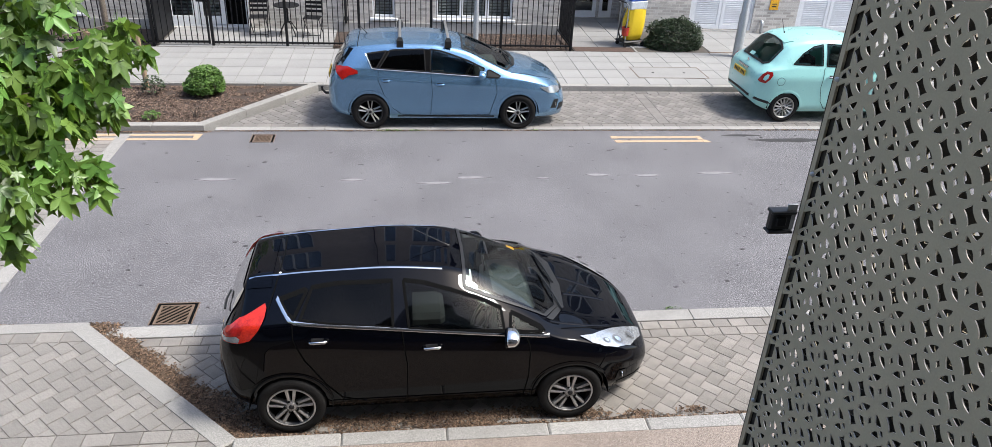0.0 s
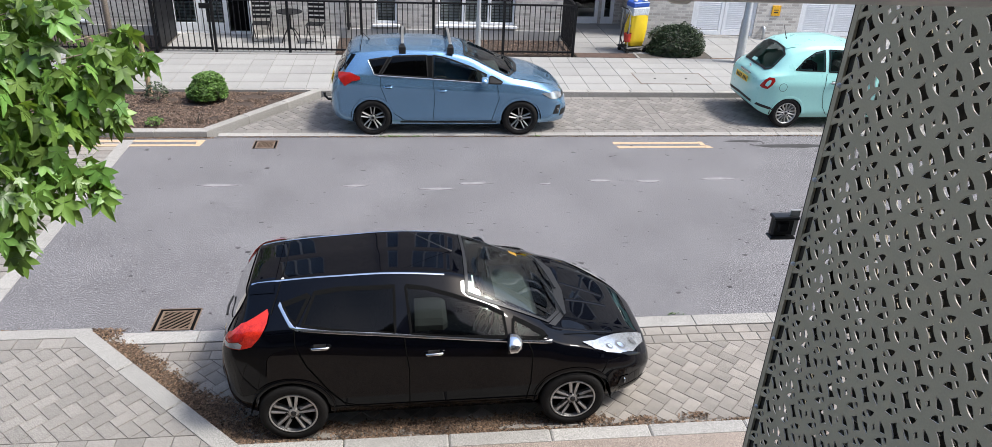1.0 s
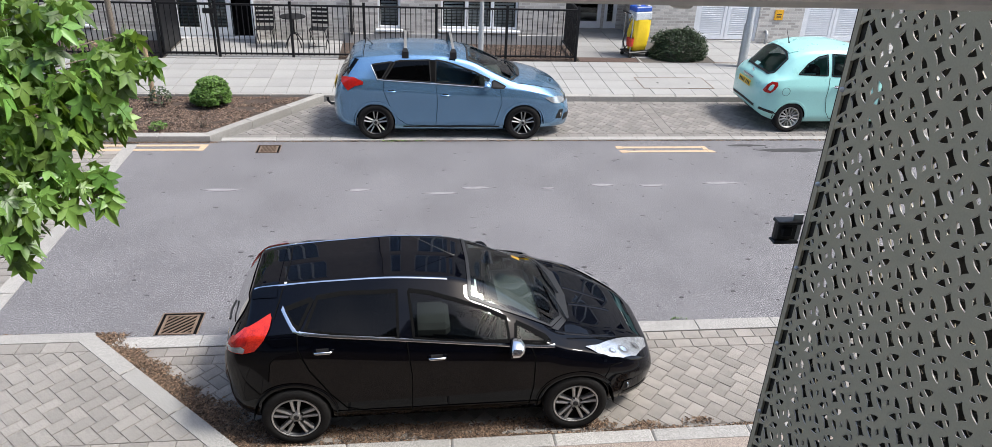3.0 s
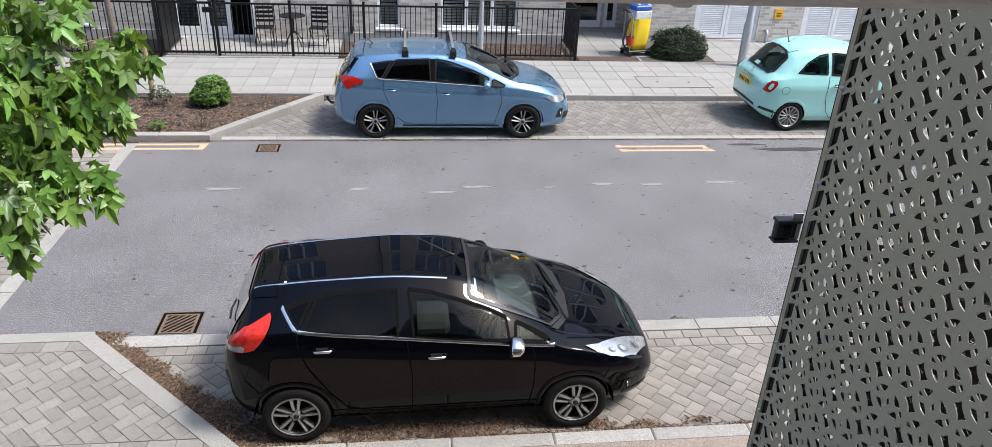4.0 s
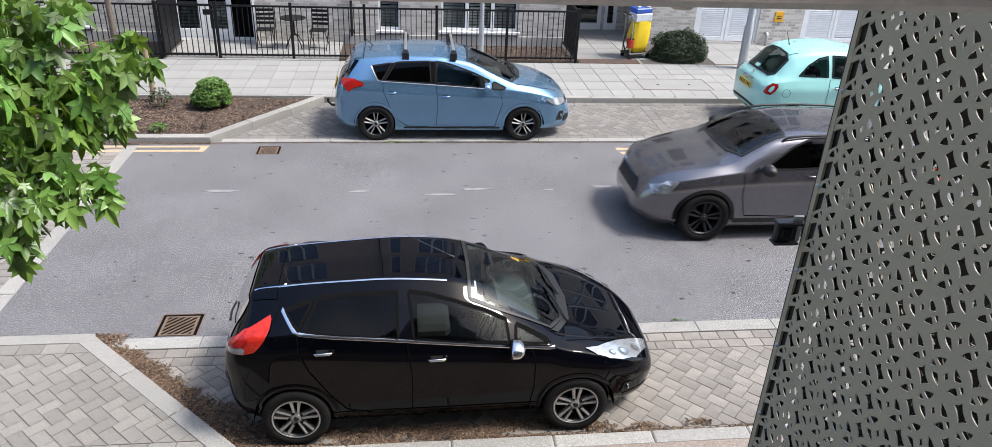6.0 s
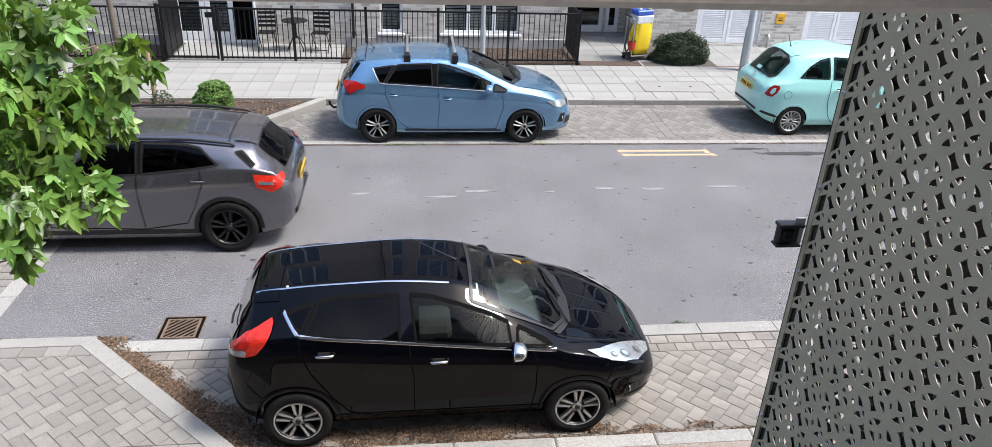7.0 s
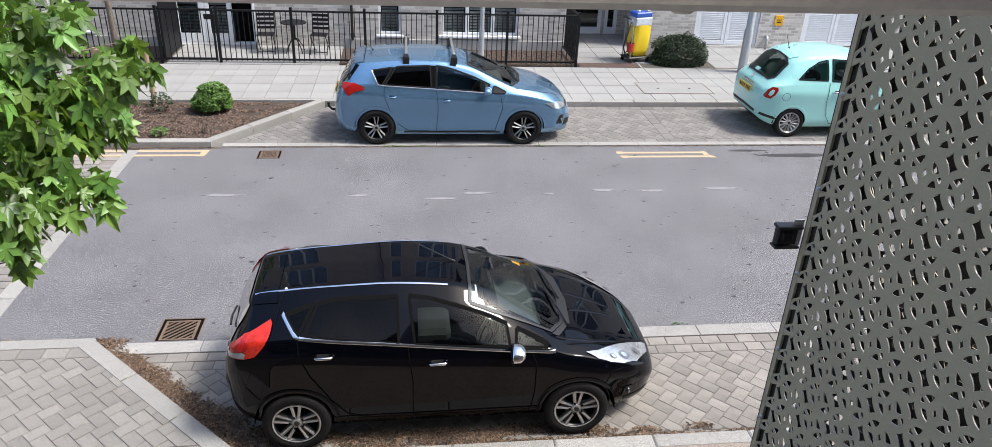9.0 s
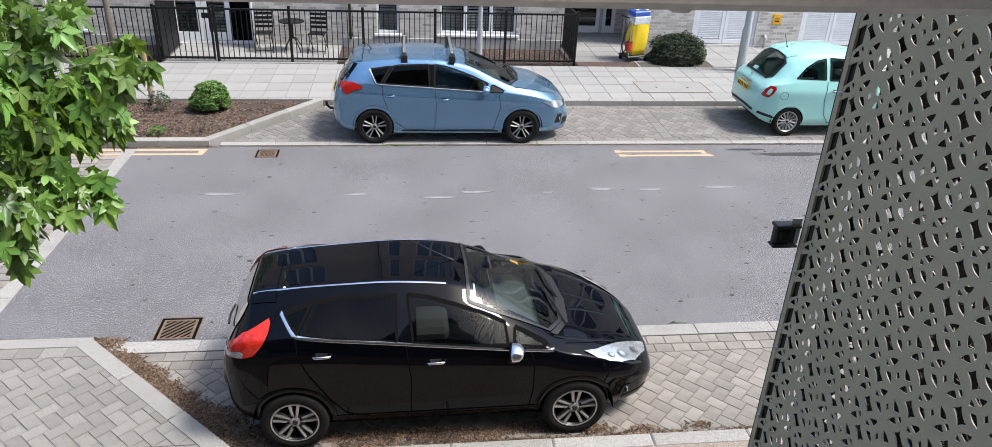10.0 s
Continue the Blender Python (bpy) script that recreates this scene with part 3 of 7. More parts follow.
def louvre_doors(x0, x1, n):
    d = thing("louvre_doors", "white louvred double service doors", "door", group="louvred doors", kind="structure")
    y, z0, z1 = 19.74, 0.16, 2.35
    part("door_frame", Geo().box(x0, y, z0, x0 + 0.07, y + 0.08, z1).box(x1 - 0.07, y, z0, x1, y + 0.08, z1).box(x0 + 0.07, y, z1 - 0.07, x1 - 0.07, y + 0.08, z1), LOUVRE, d)
    w = (x1 - x0 - 0.14) / n
    for k in range(n):
        a, b = x0 + 0.07 + k * w + 0.005, x0 + 0.07 + (k + 1) * w - 0.005
        lf = part("door_leaf", Geo().box(a, y + 0.01, z0 + 0.02, a + 0.09, y + 0.06, z1 - 0.08, 0.005).box(b - 0.09, y + 0.01, z0 + 0.02, b, y + 0.06, z1 - 0.08, 0.005).box(a + 0.09, y + 0.01, z0 + 0.02, b - 0.09, y + 0.06, z0 + 0.14, 0.005).box(a + 0.09, y + 0.055, z0 + 0.14, b - 0.09, y + 0.06, z1 - 0.08), LOUVRE, d)
        sl = Geo()
        zc = z0 + 0.17
        while zc < z1 - 0.12:
            sl.add([(a + 0.09, y + 0.012, zc), (b - 0.09, y + 0.012, zc), (b - 0.09, y + 0.05, zc + 0.045), (a + 0.09, y + 0.05, zc + 0.045), (a + 0.09, y + 0.016, zc - 0.006), (b - 0.09, y + 0.016, zc - 0.006)], [(0, 1, 2, 3), (4, 5, 1, 0)])
            zc += 0.05
        tagged(part("louvre_slats", sl, LOUVRE, lf), kind="stuff")


louvre_doors(7.72, 9.5, 2)
louvre_doors(10.75, 12.6, 2)

# building behind the camera, with its balcony
near_open = [(xx, xx + 1.6, fl, fl + 1.9) for fl in (0.6, 3.75, 6.7, 9.6) for xx in (-27, -22, -17, -12, -7.5, -3.6, 2.6, 6.5, 11, 16, 21, 26)]
facade("wall_near", -30, 30, -1.7, 0.3, -0.05, 12.5, near_open + [(-1.2, 0.6, 3.6, 5.75)], BRICK_WARM, "buff brick wall of the flats behind the balcony")
# near rooms likewise: their shade is the colour of this wall
structure("wall_near_back", Geo().box(-30, -6.3, -0.05, 30, -6.0, 12.5), DARK, "rear wall inside the near flats, the dark of unlit rooms put into its colour", "wall")
structure("roof_near", Geo().box(-30, -6.3, 12.5, 30, -1.4, 12.8), CONCRETE, "flat roof of the near flats", "roof")
for o in near_open:
    window(*o, -1.4, panes=2, blind=False, out=1, label="white framed window of the near flats")
window(-1.2, 0.6, 3.6, 5.75, -1.4, panes=2, blind=False, sill=False, out=1, label="white framed balcony doors")
structure("balcony_floor", Geo().box(-2.6, -1.4, 3.36, 2.2, 1.15, 3.56, 0.01), CONCRETE, "concrete balcony floor slab", "floor")


def handrail():
    h = thing("balcony_handrail", "taupe painted metal balcony handrail with a clamp", "handrail")
    part("rail", Geo().box(-2.4, 0.58, 4.783, 1.6, 0.63, 4.84, 0.006), RAIL_METAL, h)
    part("clamp", Geo().lathe([(0.001, 4.779), (0.008, 4.7792), (0.010, 4.781), (0.010, 4.79)], 16, "z", (0.222, 0.60, 0)), RAIL_METAL, h, smooth=True)
    for x in (-2.38, 1.58):
        part("post", Geo().box(x - 0.02, 0.585, 3.56, x + 0.02, 0.625, 4.783, 0.004), RAIL_METAL, h)


handrail()


# ---- vehicles ----
def curve(pts):
    """Monotone cubic through (x, value) points."""
    xs, ys = np.array([p[0] for p in pts], float), np.array([p[1] for p in pts], float)
    h, d = np.diff(xs), np.diff(ys) / np.diff(xs)
    m = np.zeros(len(xs))
    m[0], m[-1] = d[0], d[-1]
    for i in range(1, len(xs) - 1):
        m[i] = 0 if d[i - 1] * d[i] <= 0 else 2 * d[i - 1] * d[i] / (d[i - 1] + d[i])

    def at(x):
        x = min(max(x, xs[0]), xs[-1])
        i = min(int(np.searchsorted(xs, x, "right")) - 1, len(xs) - 2)
        t = (x - xs[i]) / h[i]
        return float((1 + 2 * t) * (1 - t) ** 2 * ys[i] + t * (1 - t) ** 2 * h[i] * m[i] + t * t * (3 - 2 * t) * ys[i + 1] + t * t * (t - 1) * h[i] * m[i + 1])
    return at


def rounded(poly, radii, nseg=4, nstraight=5):
    """An open outline with its inner corners rounded, in a fixed number of points."""
    P = [np.array(p, float) for p in poly]
    cuts = [(P[0], P[0], P[0])]
    for k in range(1, len(P) - 1):
        a, b = P[k - 1] - P[k], P[k + 1] - P[k]
        la, lb = np.linalg.norm(a), np.linalg.norm(b)
        r = min(radii[k - 1], la * 0.45, lb * 0.45)
        cuts.append((P[k] + a / max(la, 1e-6) * r, P[k], P[k] + b / max(lb, 1e-6) * r))
    cuts.append((P[-1], P[-1], P[-1]))
    out = [P[0]]
    for k in range(1, len(P)):
        s, e = cuts[k - 1][2], cuts[k][0]
        out += [s + (e - s) * i / nstraight for i in range(1, nstraight + 1)]
        if k < len(P) - 1:
            a, c, b = cuts[k]
            out += [a * (1 - t) ** 2 + c * 2 * t * (1 - t) + b * t * t for t in (i / nseg for i in range(1, nseg + 1))]
    return out


class Car:
    """A hatchback lofted from its profile: x from the tail forwards, y to its left, z up."""

    def __init__(self, spec):
        self.s = spec
        self.c = {k: curve(spec[k]) for k in ("top", "bottom", "belt", "wide", "roof")}
        self.holes = []
        length = spec["length"]
        n = 120
        x0 = spec.get("start", 0.0)
        span = length - x0
        xs = sorted({round(x0 + span * (0.5 - 0.5 * math.cos(math.pi * i / n)) * 0.55 + span * i / n * 0.45, 4) for i in range(n + 1)})
        rows = [self.section(x) for x in xs]
        self.xs, k = xs, len(rows[0])
        self.v, self.f = [], []
        for x, r in zip(xs, rows):
            self.v += [(x, p[0], p[1]) for p in r] + [(x, -p[0], p[1]) for p in reversed(r[:-1])]
        w = 2 * k - 1
        for i in range(len(xs) - 1):
            self.f += [(i * w + j, i * w + j + 1, (i + 1) * w + j + 1, (i + 1) * w + j) for j in range(w - 1)]
            self.f.append((i * w + w - 1, i * w, (i + 1) * w, (i + 1) * w + w - 1))
        self.f += [tuple(range(w - 1, -1, -1)), tuple(range((len(xs) - 1) * w, len(xs) * w))]
        self.tree = BVHTree.FromPolygons(self.v, self.f)

    def section(self, x):
        c = self.c
        zt, zb, w, wr = c["top"](x), c["bottom"](x), c["wide"](x), c["roof"](x)
        wr = min(wr, w - 0.03)
        zs = min(c["belt"](x), zt - 0.075)
        zs = max(zs, zb + 0.1)
        e = min(self.s.get("cant", 0.08), (zt - zs) * 0.42)
        lift = self.s.get("crease", 0.012)
        kink = self.s.get("kink", (0.30, 0.2))
        bow = min(self.s.get("bow", 0.022), (zt - e - zs) * 0.08)
        tuck = self.s.get("tuck", 0.0)
        poly = [(w - 0.07 - tuck, zb), (w - 0.012 - tuck, zb + min(0.1, (zs - zb) * 0.3)), (w - lift - tuck * 0.4, zb + (zs - zb) * 0.45), (w, zb + (zs - zb) * 0.8),
                (w - 0.045, zs), ((w - 0.045) * 0.42 + wr * 0.58 + bow, zs * 0.42 + (zt - e) * 0.58), (wr, zt - e), (wr * self.s.get("kink_at", 0.66), zt - e * kink[0]), (0, zt)]
        return rounded(poly, (0.05, 0.12, 0.06, 0.025, 0.15, 0.06, kink[1]))

    def project(self, u, v, side, off):
        """side: 'l', 'r' (u=x, v=z), 't' (u=x, v=y), 'b' and 'f' (u=y, v=z)."""
        o, d = {"l": ((u, 2, v), (0, -1, 0)), "r": ((u, -2, v), (0, 1, 0)), "t": ((u, v, 3), (0, 0, -1)),
                "b": ((-1, u, v), (1, 0, 0)), "f": ((self.s["length"] + 1, u, v), (-1, 0, 0))}[side]
        hit, nrm, _, _ = self.tree.ray_cast(Vector(o), Vector(d))
        if hit is None:
            hit, nrm, _, _ = self.tree.find_nearest(Vector(o) + Vector(d) * 1.3)
        if nrm.dot(Vector(d)) > 0:
            nrm = -nrm
        return hit + nrm * off

    def patch(self, poly, side, off=0.004, step=0.06, thick=0.0):
        bm = bmesh.new()
        bm.faces.new([bm.verts.new((p[0], p[1], 0)) for p in poly])
        for ax in (0, 1):
            lo, hi = min(p[ax] for p in poly), max(p[ax] for p in poly)
            for k in range(1, int((hi - lo) / step) + 1):
                no = Vector((1, 0, 0)) if ax == 0 else Vector((0, 1, 0))
                bmesh.ops.bisect_plane(bm, geom=bm.verts[:] + bm.edges[:] + bm.faces[:], plane_co=no * (lo + k * step), plane_no=no)
        for vt in bm.verts:
            vt.co = self.project(vt.co.x, vt.co.y, side, off)
        if thick:
            r = bmesh.ops.extrude_face_region(bm, geom=bm.faces[:])
            cen = Vector((self.s["length"] / 2, 0, 0.7))
            for vt in [g for g in r["geom"] if isinstance(g, bmesh.types.BMVert)]:
                d = {"l": (0, 1, 0), "r": (0, -1, 0), "t": (0, 0, 1), "b": (-1, 0, 0), "f": (1, 0, 0)}[side]
                vt.co += Vector(d) * thick
        bmesh.ops.recalc_face_normals(bm, faces=bm.faces)
        me = bpy.data.meshes.new("patch")
        bm.to_mesh(me)
        bm.free()
        me.polygons.foreach_set("use_smooth", [not thick] * len(me.polygons))
        return me

    def strip(self, path, width, side, off=0.004, thick=0.0, closed=False):
        """A band along a path on the body."""
        P = [np.array(p, float) for p in path]
        fine = []
        m = len(P) if closed else len(P) - 1
        for k in range(m):
            a, b = P[k], P[(k + 1) % len(P)]
            n = max(1, int(np.linalg.norm(b - a) / 0.03))
            fine += [a + (b - a) * i / n for i in range(n)]
        if not closed:
            fine.append(P[-1])
        n = len(fine)
        g = Geo()
        v = []
        for k in range(n):
            p, q = (fine[(k - 1) % n], fine[(k + 1) % n]) if closed else (fine[max(k - 1, 0)], fine[min(k + 1, n - 1)])
            d = (q - p) / max(np.linalg.norm(q - p), 1e-6)
            nn = np.array((-d[1], d[0])) * width / 2
            a, b = self.project(*(fine[k] + nn), side, off), self.project(*(fine[k] - nn), side, off)
            v += [a, b]
            if thick:
                t = Vector({"l": (0, 1, 0), "r": (0, -1, 0), "t": (0, 0, 1), "b": (-1, 0, 0), "f": (1, 0, 0)}[side]) * thick
                v[-2:] = [a, (a + b) / 2 + t, b]
        r = 3 if thick else 2
        f = []
        for k in range(n if closed else n - 1):
            j = (k + 1) % n
            f += [(k * r + i, k * r + i + 1, j * r + i + 1, j * r + i) for i in range(r - 1)]
        return g.add(v, f).mesh("strip", True)

    def shell(self):
        """The body with its window and arch openings."""
        def inside(px, py, poly):
            k = False
            for (x0, y0), (x1, y1) in zip(poly, poly[1:] + poly[:1]):
                if (y0 > py) != (y1 > py) and px < (x1 - x0) * (py - y0) / (y1 - y0) + x0:
                    k = not k
            return k
        g = Geo()
        keep = []
        ra, zr = self.s["arch"], self.s["wheel_r"]
        for q in self.f:
            c = np.mean([self.v[i] for i in q], axis=0)
            gone = False
            if len(q) == 4:
                for ax in self.s["axles"]:
                    if abs(c[1]) > 0.45 and math.hypot(c[0] - ax, c[2] - zr) < ra - 0.012:
                        gone = True
                for side, poly in self.holes:
                    if side == "s" and abs(c[1]) > 0.4 and inside(c[0], c[2], poly):
                        gone = True
                    if side == "t" and c[2] > 0.9 and inside(c[0], c[1], poly):
                        gone = True
            if not gone:
                keep.append(q)
        return g.add(self.v, keep).mesh("body", True)


def shrink(poly, k=0.03):
    cx, cy = sum(p[0] for p in poly) / len(poly), sum(p[1] for p in poly) / len(poly)
    out = []
    for x, y in poly:
        d = math.hypot(x - cx, y - cy)
        s = max(1 - k / d, 0.2)
        out.append((cx + (x - cx) * s, cy + (y - cy) * s))
    return out


def wheel(parent, x, y, r, width, side, style, rim_mat, accent=None):
    """A wheel about its own y axis; side -1 faces the right of the car."""
    w = new("wheel")
    w.empty_display_size = 0.1
    w.parent = parent
    w.matrix_basis = pose(x, y, r)
    h = width / 2
    rr = r * (0.69 if style != "steel" else 0.66)
    t = Geo().lathe([(rr, -h * 0.8), (rr * 1.06, -h), (r * 0.93, -h), (r * 0.985, -h * 0.82), (r, -h * 0.5), (r, h * 0.5), (r * 0.985, h * 0.82), (r * 0.93, h), (rr * 1.06, h), (rr, h * 0.8)], 48)
    part("tyre", t, RUBBER, w, smooth=True)
    s = side
    rim = Geo().lathe([(rr * 1.02, s * h * 0.9), (rr * 0.99, s * h * 0.98), (rr * 0.93, s * h * 0.93), (rr * 0.90, s * h * 0.5), (rr * 0.85, -s * h * 0.3), (0.03, -s * h * 0.35)], 48)
    # five_y barrel is dark to paint in the shade between its spokes
    rim_ob = part("rim", rim, rim_mat if style == "multi" else ALLOY_DARK, w, smooth=True)
    lip = Geo().lathe([(rr * 1.025, s * h * 0.9), (rr * 1.0, s * h * 0.99), (rr * 0.945, s * h * 0.95), (rr * 0.94, s * h * 0.8)], 48)
    part("rim_lip", lip, rim_mat, w, smooth=True)
    disc = Geo().lathe([(rr * 0.88, -s * h * 0.25), (0.02, -s * h * 0.25)], 32)
    part("brake_disc", disc, DARK, w)
    hub = Geo().lathe([(rr * 0.24, s * h * 0.45), (rr * 0.22, s * h * 0.78), (rr * 0.14, s * h * 0.82), (0.002, s * h * 0.84)], 24)
    part("hub_cap", hub, accent or rim_mat, w, smooth=True)
    part("centre_cap", Geo().lathe([(rr * 0.12, s * h * 0.80), (rr * 0.115, s * h * 0.90), (rr * 0.09, s * h * 0.93), (0.002, s * h * 0.94)], 20), ALLOY_DARK, w, smooth=True)
    count = {"five_y": 5, "dark5": 5, "multi": 14, "black": 5}[style]
    for k in range(count):
        a0 = 2 * math.pi * k / count + 0.3
        arms = ((-0.15, 0.13), (0.15, -0.13)) if style in ("five_y", "dark5", "black") else ((0, 0),)
        for sp, lean in arms:
            g = Geo()
            inner, outer = rr * 0.2, rr * 0.96
            wi, wo = (rr * 0.045, rr * 0.04) if style == "dark5" else (rr * 0.055, rr * 0.07) if count == 5 else (rr * 0.05, rr * 0.065)
            a1, a2 = a0 + sp * 0.75, a0 + sp * 1.25
            p0, p1 = np.array((math.cos(a1), math.sin(a1))) * inner, np.array((math.cos(a2), math.sin(a2))) * outer
            if count == 5:
                p0 = np.array((math.cos(a0 + sp * 2.2), math.sin(a0 + sp * 2.2))) * rr * 0.24
            d = (p1 - p0) / np.linalg.norm(p1 - p0)
            nn = np.array((-d[1], d[0]))
            pts = [p0 + nn * wi, p1 + nn * wo, p1 - nn * wo, p0 - nn * wi]
            v = []
            for i, (q, dep) in enumerate(zip(pts, (0.74, 0.84, 0.84, 0.74))):
                v += [(q[0], s * h * dep, q[1]), (q[0], s * h * (dep - 0.45), q[1])]
            mid0, mid1 = p0, p1
            v += [(mid0[0], s * h * 0.82, mid0[1]), (mid1[0], s * h * 0.91, mid1[1])]
            g.add(v, [(0, 2, 9, 8), (8, 9, 4, 6), (0, 1, 3, 2), (4, 5, 7, 6), (2, 3, 5, 4, 9), (6, 7, 1, 0, 8)])
            part("spoke", g, accent or rim_mat, w)
    for k in range(5):
        a = 2 * math.pi * (k + 0.5) / 5
        part("wheel_nut", Geo().lathe([(0.011, s * h * 0.7), (0.011, s * h * 0.86), (0.001, s * h * 0.87)], 6, centre=(math.cos(a) * rr * 0.30, 0, math.sin(a) * rr * 0.30)), DARK, w)
    return w


def seat_geo():
    g = Geo()
    g.box(-0.25, -0.24, 0.0, 0.25, 0.24, 0.16, 0.05)
    back = Geo().box(-0.07, -0.23, 0.0, 0.07, 0.23, 0.60, 0.05)
    back.box(-0.05, -0.12, 0.64, 0.05, 0.12, 0.82, 0.04)
    back.box(-0.015, -0.07, 0.58, 0.01, -0.05, 0.66)
    back.box(-0.015, 0.05, 0.58, 0.01, 0.07, 0.66)
    back.moved(pose(-0.22, 0, 0.12, 0, -14, 0))
    return g.add(back.v, back.f)


SEAT_MESH = None


def interior(car, c, dash_x, seat_x, floor_z, right_hand=True, rear=True):
    global SEAT_MESH
    if SEAT_MESH is None:
        SEAT_MESH = seat_geo().mesh("seat")
    for y in (-0.36, 0.36):
        part("front_seat", SEAT_MESH, SEATM, car, m=pose(seat_x, y, floor_z + 0.18))
        if rear:
            part("rear_seat", SEAT_MESH, SEATM, car, m=pose(seat_x - 0.72, y, floor_z + 0.10))
    W = c.c["wide"](dash_x) - 0.10
    part("dashboard", Geo().box(dash_x - 0.28, -W, floor_z + 0.35, dash_x + 0.18, W, floor_z + 0.62, 0.07), DASH, car)
    yy = -0.36 if right_hand else 0.36
    ring = [(0.185 * math.cos(t), 0.185 * math.sin(t), 0) for t in (2 * math.pi * i / 20 for i in range(21))]
    g = Geo().tube(ring, 0.015, 6).box(-0.17, -0.02, -0.01, 0.17, 0.02, 0.01).box(-0.06, -0.07, -0.02, 0.06, 0.06, 0.02, 0.01)
    part("steering_wheel", g, PLASTIC, car, m=pose(dash_x - 0.38, yy, floor_z + 0.62, 0, -62, 0))


def car_common(car, c, paint, spec, wheel_style, rim_mat, accent=None, side_glass=None):
    body = part("body", c.shell(), paint, car)
    for ax in spec["axles"]:
        for s in (-1, 1):
            sd = "l" if s > 0 else "r"
            arc = [(ax + spec["arch"] * math.cos(t), spec["wheel_r"] + spec["arch"] * math.sin(t)) for t in np.linspace(radians(-6), radians(186), 26)]
            part("arch_lip", c.strip(arc, 0.052, sd, 0.005, 0.006), spec.get("arch_mat", paint), body)
            liner = Geo()
            n = 20
            v, f = [], []
            for t in np.linspace(radians(-3), radians(183), n):
                for yy in (s * (c.c["wide"](ax) - 0.02), s * (c.c["wide"](ax) - 0.34)):
                    v.append((ax + (spec["arch"] + 0.012) * math.cos(t), yy, spec["wheel_r"] + (spec["arch"] + 0.012) * math.sin(t)))
            f = [(2 * i, 2 * i + 1, 2 * i + 3, 2 * i + 2) for i in range(n - 1)] + [tuple(range(1, 2 * n, 2))]
            part("arch_liner", liner.add(v, f), DARK, car)
            wheel(car, ax, s * (spec["half_track"] - spec["tyre_w"] / 2), spec["wheel_r"], spec["tyre_w"], s, wheel_style, rim_mat, accent)
    return body


def number_plate(parent, m, material, w=0.52, h=0.11, letters=(0.07, 0.13, 0.19, 0.25, 0.35, 0.41, 0.47)):
    """A plate in its own x-z plane, with plain bars for its characters."""
    p = part("number_plate", Geo().box(-w / 2, -0.006, -h / 2, w / 2, 0.006, h / 2, 0.003), material, parent, m=m)
    for a in letters:
        part("character_bar", Geo().box(-w / 2 + a - 0.02, -0.009, -0.032, -w / 2 + a + 0.012, -0.005, 0.032), INK, p)
    return p


def mirror_geo(s):
    g = Geo()
    shell = Geo().lathe([(0.001, -0.07), (0.055, -0.06), (0.085, -0.02), (0.09, 0.04), (0.082, 0.055), (0.001, 0.056)], 16, axis="x")
    shell.v = [(-x, y * 1.35, z * 0.85) for x, y, z in shell.v]
    return shell


def handles(c, body, spots, material, paint):
    for x, z in spots:
        for sd, s in (("r", -1), ("l", 1)):
            p = c.project(x, z, sd, 0.0)
            q = c.project(x + 0.17, z + 0.004, sd, 0.0)
            up = Vector((0, s, 0))
            g = Geo().tube([p + up * 0.004, p + up * 0.03 + Vector((0.025, 0, 0)), q + up * 0.032 - Vector((0.03, 0, 0)), q + up * 0.004], [0.008, 0.013, 0.014, 0.009], 8)
            part("door_handle", g, material, body, smooth=True)
            part("handle_recess", c.patch([(x + 0.03, z - 0.028), (x + 0.13, z - 0.028), (x + 0.13, z + 0.026), (x + 0.03, z + 0.026)], sd, 0.002), PLASTIC, body)


def side_windows(c, body, panes, frame_mat=None):
    for name, poly, gm in panes:
        c.holes.append(("s", shrink(poly, 0.045)))


def add_panes(c, body, panes, seal=0.022, seal_mat=None):
    for name, poly, gm in panes:
        for sd in ("r", "l"):
            p = part("side_window", c.patch(poly, sd, 0.005), gm, body)
            part("window_seal", c.strip(poly + poly[:1], seal, sd, 0.006, 0.002), seal_mat or RUBBER, p)


